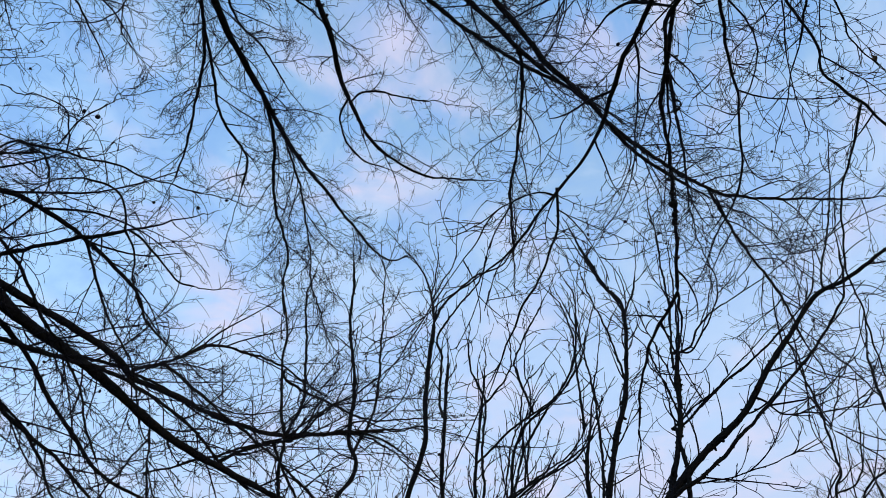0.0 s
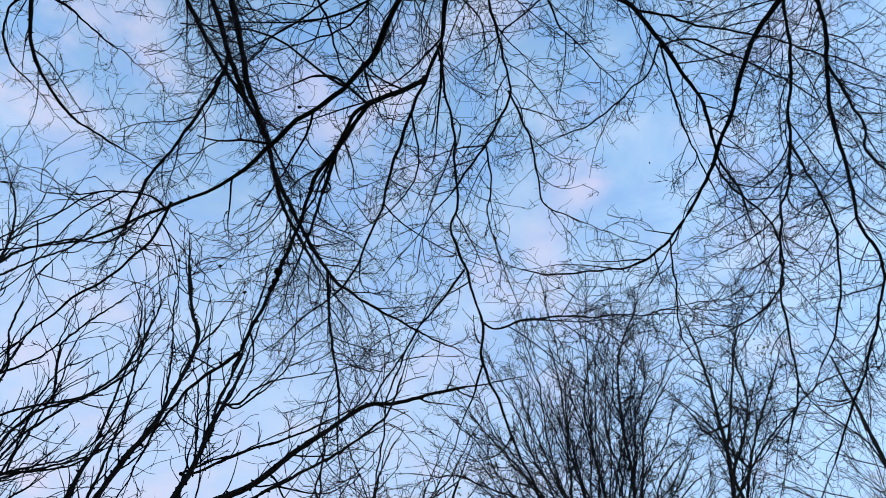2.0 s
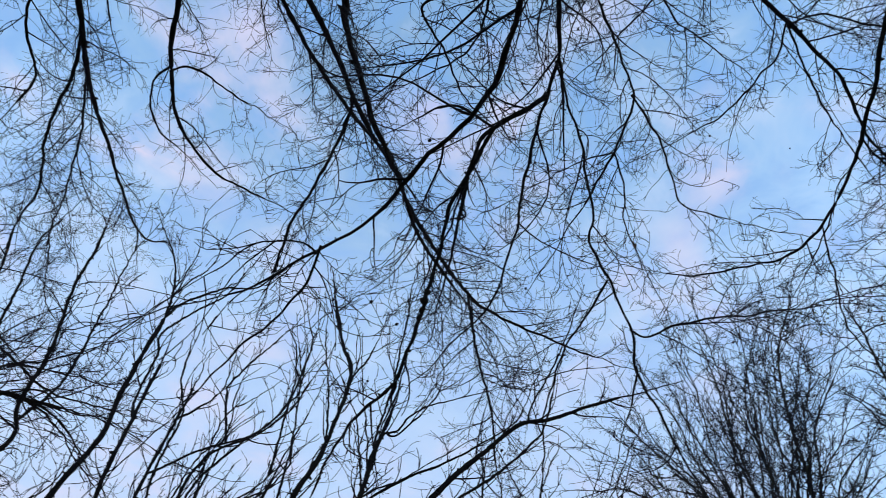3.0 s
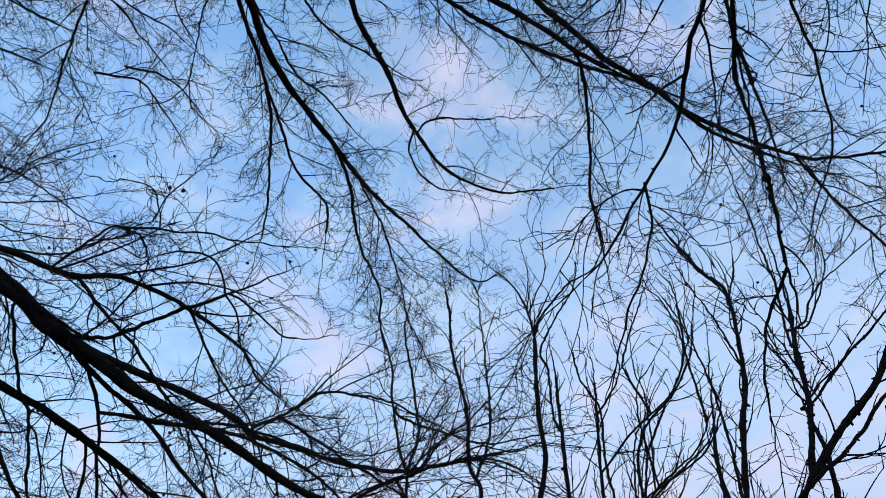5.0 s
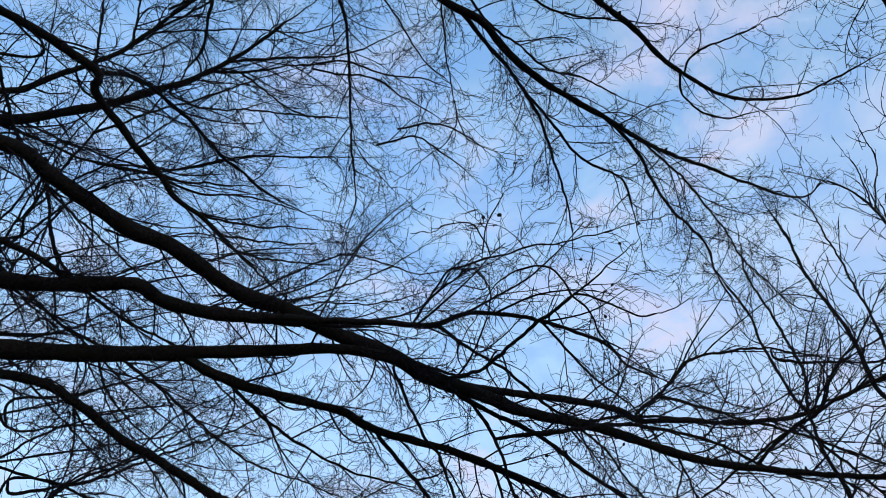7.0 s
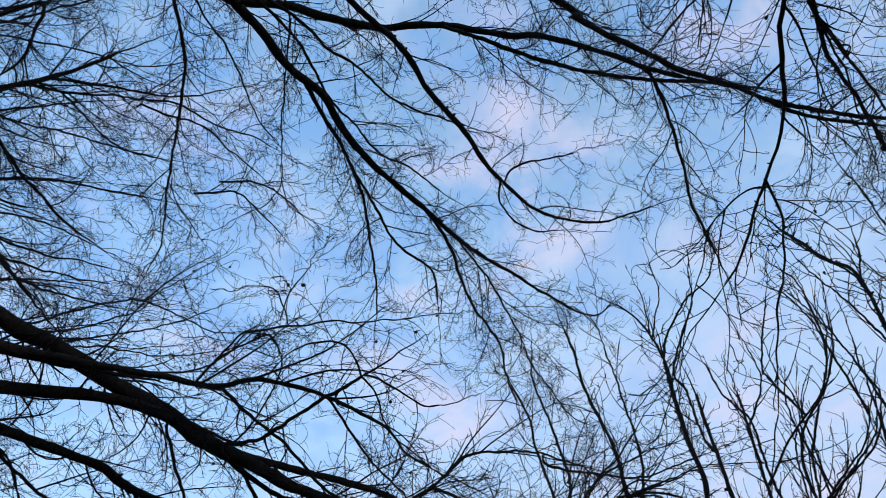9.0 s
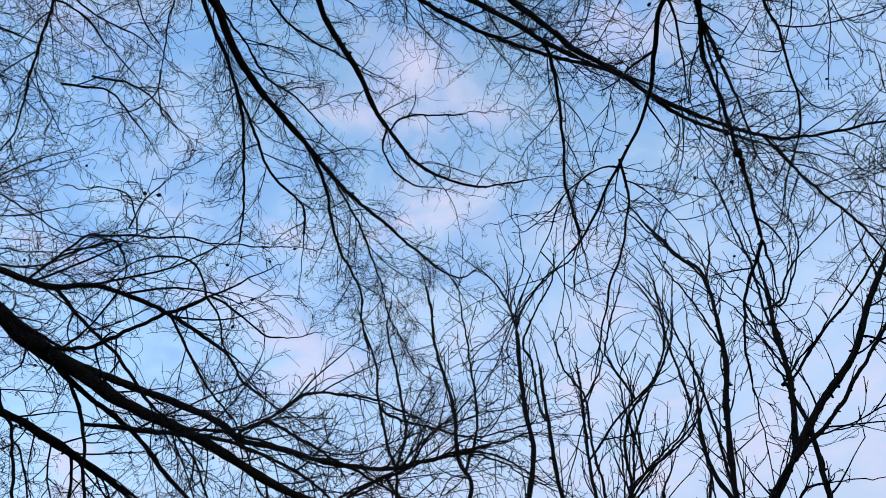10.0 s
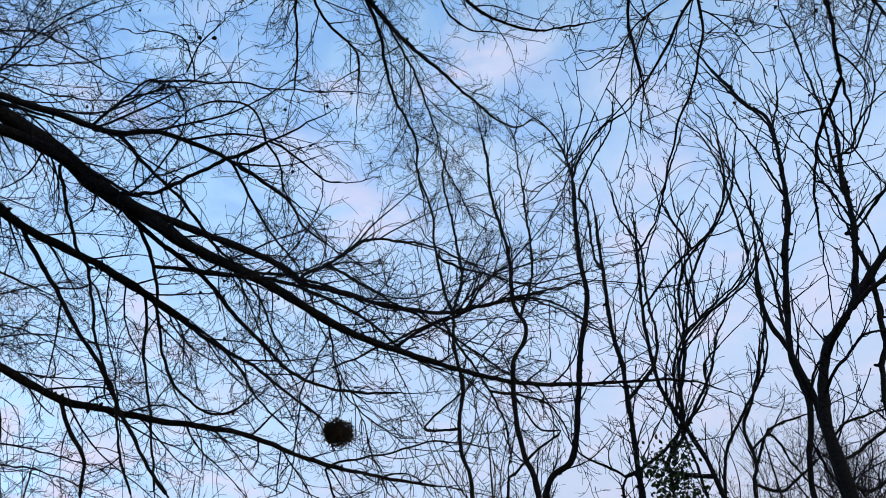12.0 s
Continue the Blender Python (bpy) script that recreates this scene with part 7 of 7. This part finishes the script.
branch(open_tree, [(14.36, 7.64, 13.92, 0.028), (14.38, 7.84, 13.96, 0.028), (14.19, 8.19, 13.98, 0.023), (14.10, 8.36, 14.62, 0.017), (13.93, 8.64, 15.22, 0.011)], 'fan', 256, density=0.8, bark=FAR_BARK)

bowed_tree = tree_root('bowed slender leafless young tree')
branch(bowed_tree, [(-2.60, 11.50, -0.10, 0.085), (-2.58, 11.50, 0.60, 0.068), (-2.64, 11.40, 3.83, 0.065), (-2.69, 11.33, 6.36, 0.033), (-2.83, 11.28, 7.04, 0.032), (-2.85, 11.28, 7.55, 0.031), (-2.79, 11.29, 8.29, 0.030), (-2.90, 11.26, 8.94, 0.028), (-2.92, 11.24, 9.64, 0.026), (-3.06, 11.20, 10.21, 0.025), (-3.19, 11.17, 11.08, 0.023), (-3.25, 11.15, 11.97, 0.021), (-3.47, 11.07, 12.89, 0.020)], 'stem', 257, density=0.75, bark=STEM_BARK, bare=0.39, name="trunk")
branch(bowed_tree, [(-2.92, 11.24, 9.64, 0.026), (-2.92, 12.00, 10.86, 0.029), (-3.02, 12.24, 11.91, 0.026), (-3.28, 12.15, 13.88, 0.018), (-3.19, 12.18, 14.70, 0.014)], 'stem', 258, density=0.75, bark=STEM_BARK)
branch(bowed_tree, [(-2.85, 11.28, 7.47, 0.022), (-3.55, 11.86, 7.83, 0.019), (-3.53, 12.11, 8.19, 0.017), (-2.97, 12.26, 8.73, 0.014), (-2.65, 12.33, 9.40, 0.011), (-2.33, 12.38, 9.74, 0.009)], 'stem', 259, density=0.75, bark=STEM_BARK)



burr(spreading_beech, (1.72, 4.15, 6.95), 0.017, 3)
burr(spreading_beech, (1.72, 4.15, 6.95), 0.020, 4)
burr(spreading_beech, (1.73, 4.21, 6.90), 0.028, 5)
burr(spreading_beech, (1.73, 4.21, 6.90), 0.031, 6)
burr(spreading_beech, (1.74, 4.28, 6.85), 0.025, 7)
burr(spreading_beech, (1.74, 4.33, 6.81), 0.018, 8)


# ---- trees farther off ----
def far_tree(x, y, tall, spread, seed, label, stems=9, low=0.42, leaves=0, fine=1.0, coarse=1.0, slim=1.0):
    """A whole crown: a trunk that splits low into many steep limbs, each with its twigs."""
    rng = np.random.default_rng(seed)
    tree = tree_root(label, group="bare trees behind the clearing")
    r0 = tall * 0.011
    trunk(tree, [(x, y, -0.1, r0 * 1.4), (x + 0.05, y, 1.0, r0), (x + 0.1, y + 0.1, tall * low, r0 * 0.6), (x + 0.2, y + 0.1, tall * (low + 0.15), r0 * 0.3), (x + 0.1, y, tall * 0.95, r0 * 0.1)], FAR_BARK, seed)
    sprigs = []
    for i in range(stems):
        a = 2.4 * i + rng.uniform(-0.4, 0.4)
        z0 = tall * (low + 0.14 * i / stems) * rng.uniform(0.85, 1.05)
        out = spread * math.sqrt(rng.uniform(0.15, 1.0))
        top = z0 + (tall - z0) * math.sqrt(max(0.04, 1 - 0.92 * (out / spread) ** 2)) * rng.uniform(0.88, 1.0)
        cx, cy = math.cos(a), math.sin(a)
        ra = r0 * rng.uniform(0.14, 0.28) * slim
        pts = [(x + 0.1, y + 0.1, z0, ra), (x + cx * out * 0.30, y + cy * out * 0.30, z0 + (top - z0) * 0.31, ra * 0.85), (x + cx * out * 0.68, y + cy * out * 0.68, z0 + (top - z0) * 0.66, ra * 0.6), (x + cx * out, y + cy * out, top, ra * 0.25)]
        wob = rng.normal(size=(4, 3)) * spread * np.array([0, 0.05, 0.07, 0.06])[:, None]
        pts = [(p[0] + w[0], p[1] + w[1], p[2] + w[2], p[3]) for p, w in zip(pts, wob)]
        me, path, rad = limb_mesh("limb", pts, FAR_BARK, rng, 0.0, True)
        limb = new("limb", me)
        limb.parent = tree
        p1, r1 = shoots(rng, path[None], rad[None], 0.30 / fine, (tall * 0.05, tall * 0.15), 36, 7, 0.05, 0.12, 0.15, 0.6, 0.03 * coarse, 0.012 * coarse, 0.05, 0.8)
        p2, r2 = shoots(rng, p1, r1, 0.32, (0.4, 1.4), 46, 5, 0.02, 0.16, 0.15, 0.6, 0.014 * coarse, 0.008 * coarse, 0.04, 0.7)
        p3, r3 = shoots(rng, p2, r2, 0.30, (0.15, 0.5), 40, 2, 0.04, 0.12, 0.2, 0.8, 0.008 * coarse, 0.0060 * coarse, 0.02, 0.4)
        v, f = joined([sweep(p1, r1, 4), sweep(p2, r2, 3), sweep(p3, r3, 3)])
        tw = new("twig_spray", mesh_of("twig_spray", v, f, FAR_BARK))
        tw.parent = limb
        tagged(tw, "fine brown twigs", kind="stuff")
        if leaves:
            sprigs.append(p3[rng.random(len(p3)) < leaves][:, -1])
    if leaves:
        at = np.concatenate(sprigs)
        ob = new("foliage", mesh_of("foliage", *leaf_quads(rng, at, 0.05), GREEN_LEAF))
        ob.parent = tree
        tagged(ob, "sparse last green leaves", kind="stuff")
    return tree


def leaf_quads(rng, at, size):
    """Small folded leaves, two quads each, at the given places."""
    n = len(at)
    d = unit(rng.normal(size=(n, 3)) - 0.5 * UP)
    w = unit(np.cross(d, rng.normal(size=(n, 3))))
    up = np.cross(d, w)
    s = (size * rng.uniform(0.7, 1.3, n))[:, None]
    base, tip, mid = at, at + d * s * 1.7, at + d * s * 0.8 - up * s * 0.12
    l, r = mid + w * s * 0.5 + up * s * 0.18, mid - w * s * 0.5 + up * s * 0.18
    verts = np.stack([base, l, tip, mid, r], 1).reshape(-1, 3)
    i = np.arange(n)[:, None] * 5
    faces = np.concatenate([i + np.array([0, 3, 2, 1]), i + np.array([0, 4, 2, 3])])
    return verts, faces


def leaf_tuft(tree, at, seed):
    """A few last green leaves round one twig of a tree."""
    rng = np.random.default_rng(seed)
    places = np.array(at) + rng.normal(size=(46, 3)) * np.array([0.30, 0.30, 0.20])
    ob = new("foliage", mesh_of("foliage", *leaf_quads(rng, places, 0.045), GREEN_LEAF))
    ob.parent = tree
    return tagged(ob, "sparse last green leaves", kind="stuff")


far_tree(26.6, 9.1, 25.9, 4.8, 73, 'leafless tree with a dense twiggy crown', stems=12, fine=0.5, low=0.6, slim=0.45)
far_tree(9.5, 43.1, 23.4, 3.6, 74, 'distant leafless tree with fine brown twigs', stems=26, fine=0.5, coarse=1.2, low=0.55, slim=0.5)
far_tree(6.4, 45.7, 24.8, 4.4, 75, 'distant leafless tree with fine brown twigs', stems=24, fine=0.5, coarse=1.2, low=0.55, slim=0.5)
far_tree(11.2, 38.4, 22.4, 3.8, 82, 'distant leafless tree with fine brown twigs', stems=22, fine=0.45, coarse=1.15, low=0.5, slim=0.6)
far_tree(17.0, 29.6, 23.3, 3.4, 76, 'distant leafless tree with fine brown twigs', stems=24, fine=0.4, low=0.6, slim=0.6)
far_tree(19.9, 30.1, 24.1, 3.2, 81, 'distant leafless tree with fine brown twigs', stems=24, fine=0.4, low=0.6, slim=0.6)
far_tree(20.7, 27.1, 22.0, 3.4, 83, 'distant leafless tree with fine brown twigs', stems=20, fine=0.4, low=0.6, slim=0.6)
far_tree(28.3, 19.1, 24.0, 2.8, 84, 'distant leafless tree with fine brown twigs', stems=20, fine=0.4, low=0.6, slim=0.6)
far_tree(-23.5, 24.9, 17.0, 4.8, 77, 'distant leafless tree with fine brown twigs', stems=12, fine=0.3, coarse=1.2, low=0.5, slim=0.6)
far_tree(-19.7, 30.4, 18.2, 5.0, 78, 'distant leafless tree with fine brown twigs', stems=16, fine=0.3, coarse=1.2, low=0.5, slim=0.6)
far_tree(-7.0, 33.5, 20.7, 5.6, 80, 'distant leafless tree with fine brown twigs', stems=16, fine=0.3, coarse=1.2, low=0.5, slim=0.6)


# ---- a nest of sticks in the outer twigs ----
def nest(at, size, seed):
    rng = np.random.default_rng(seed)
    root = tagged(new("bird_nest"), "dark round nest of sticks lodged in thin branches", "bird nest")
    root.location = at
    n = 420
    d = unit(rng.normal(size=(n, 3)))
    d[:, 2] *= 0.75
    c = d * size * rng.uniform(0.15, 0.95, n)[:, None] ** 0.6
    way = unit(np.cross(d, rng.normal(size=(n, 3))) + 0.25 * rng.normal(size=(n, 3)))
    half = rng.uniform(0.35, 0.95, n)[:, None] * size
    t = np.linspace(-1, 1, 6)
    path = c[:, None, :] + way[:, None, :] * half[:, None] * t[None, :, None]
    path = path - (path / np.maximum(np.linalg.norm(path, axis=2, keepdims=True), 1e-6)) * (np.abs(t) ** 2 * 0.10)[None, :, None] * size
    v, f = sweep(path, np.repeat(rng.uniform(0.003, 0.007, n)[:, None], 6, 1), 4)
    sticks = new("stick_weave", mesh_of("stick_weave", v, f, NEST))
    sticks.parent = root
    tagged(sticks, "dark woven sticks", kind="stuff")
    bm = bmesh.new()
    bmesh.ops.create_icosphere(bm, subdivisions=3, radius=size * 0.72)
    for vert in bm.verts:
        vert.co *= 1 + 0.22 * noise.noise(vert.co * 9) + 0.10 * noise.noise(vert.co * 25)
        vert.co.z *= 0.72
        if vert.co.z > size * 0.25:
            vert.co.z = size * 0.25 - (vert.co.z - size * 0.25) * 0.8
    me = bpy.data.meshes.new("cup")
    bm.to_mesh(me)
    bm.free()
    me.materials.append(NEST)
    cup = new("cup", me)
    cup.parent = root
    return root


nest((-4.44, 10.27, 7.12), 0.23, 5)


# ---- an ivy-grown stem top ----
def ivy_stem(x, y, tall, seed):
    rng = np.random.default_rng(seed)
    root = tagged(new("ivy_stem"), "stem top thickly grown with dark green ivy leaves", "ivy")
    line = [(x, y, -0.1, 0.09), (x + 0.05, y, tall * 0.5, 0.07), (x + 0.02, y, tall * 0.97, 0.02)]
    me, path, rad = limb_mesh("trunk", line, STEM_BARK, rng, 0.3)
    new("trunk", me).parent = root
    p1, r1 = shoots(rng, path[None], rad[None], 0.05, (0.5, 1.25), 58, 5, 0.08, 0.10, 0.55, 0.5, 0.010, 0.004, 0.0, 1.0)
    ob = new("shoot_spray", mesh_of("shoot_spray", *sweep(p1, r1, 4), TWIG))
    ob.parent = root
    tagged(ob, "thin ivy shoots", kind="stuff")
    at = np.repeat(p1[:, 1:].reshape(-1, 3), 7, 0)
    at = at + rng.normal(size=at.shape) * 0.095
    ob = new("foliage", mesh_of("foliage", *leaf_quads(rng, at, 0.052), IVY_LEAF))
    ob.parent = root
    tagged(ob, "glossy dark green leaves", kind="stuff")


ivy_stem(0.14, 12.68, 7.45, 9)


# ---- last withered leaves ----
def dead_leaf(at, size, turn):
    bm = bmesh.new()
    rows = []
    for i in range(7):
        u = i / 6
        w = 0.42 * math.sin(math.pi * min(1, u * 1.02)) ** 0.8 * size
        curl = 0.25 * size * math.sin(u * 2.6)
        rows.append([bm.verts.new((k * w, curl + abs(k) * 0.5 * w, -u * size * 1.8)) for k in (-1, -0.5, 0, 0.5, 1)])
    for a, b in zip(rows, rows[1:]):
        for k in range(4):
            bm.faces.new((a[k], a[k + 1], b[k + 1], b[k]))
    bmesh.ops.solidify(bm, geom=bm.faces[:], thickness=0.0015)
    me = bpy.data.meshes.new("dead_leaf")
    bm.to_mesh(me)
    bm.free()
    me.materials.append(DEAD_LEAF)
    me.polygons.foreach_set("use_smooth", [True] * len(me.polygons))
    ob = tagged(new("dead_leaf", me), "withered curled brown leaf hanging from a twig", "leaf", "last leaves on the twigs")
    ob.matrix_world = pose(*at, 0, 0, turn)
    return ob


dead_leaf((6.33, 3.10, 8.19), 0.075, 20)
dead_leaf((3.44, 3.38, 7.95), 0.050, 60)
dead_leaf((3.46, 3.42, 7.92), 0.050, 140)
dead_leaf((5.71, 2.43, 10.00), 0.050, 10)
dead_leaf((5.41, 2.62, 10.14), 0.030, 80)
dead_leaf((-3.25, 10.91, 12.19), 0.055, 40)
dead_leaf((0.05, 11.83, 7.24), 0.060, 30)
dead_leaf((0.14, 11.82, 7.26), 0.070, 80)

leaf_tuft(open_tree, (14.00, 8.35, 17.39), 31)
leaf_tuft(fan_tree, (10.59, 11.61, 13.51), 32)
leaf_tuft(fan_tree, (10.26, 11.88, 12.54), 33)
leaf_tuft(fan_tree, (12.35, 10.81, 14.95), 34)
leaf_tuft(fan_tree, (13.08, 9.90, 15.77), 35)
leaf_tuft(fan_tree, (13.72, 9.49, 12.98), 36)
leaf_tuft(open_tree, (14.98, 6.30, 15.79), 37)
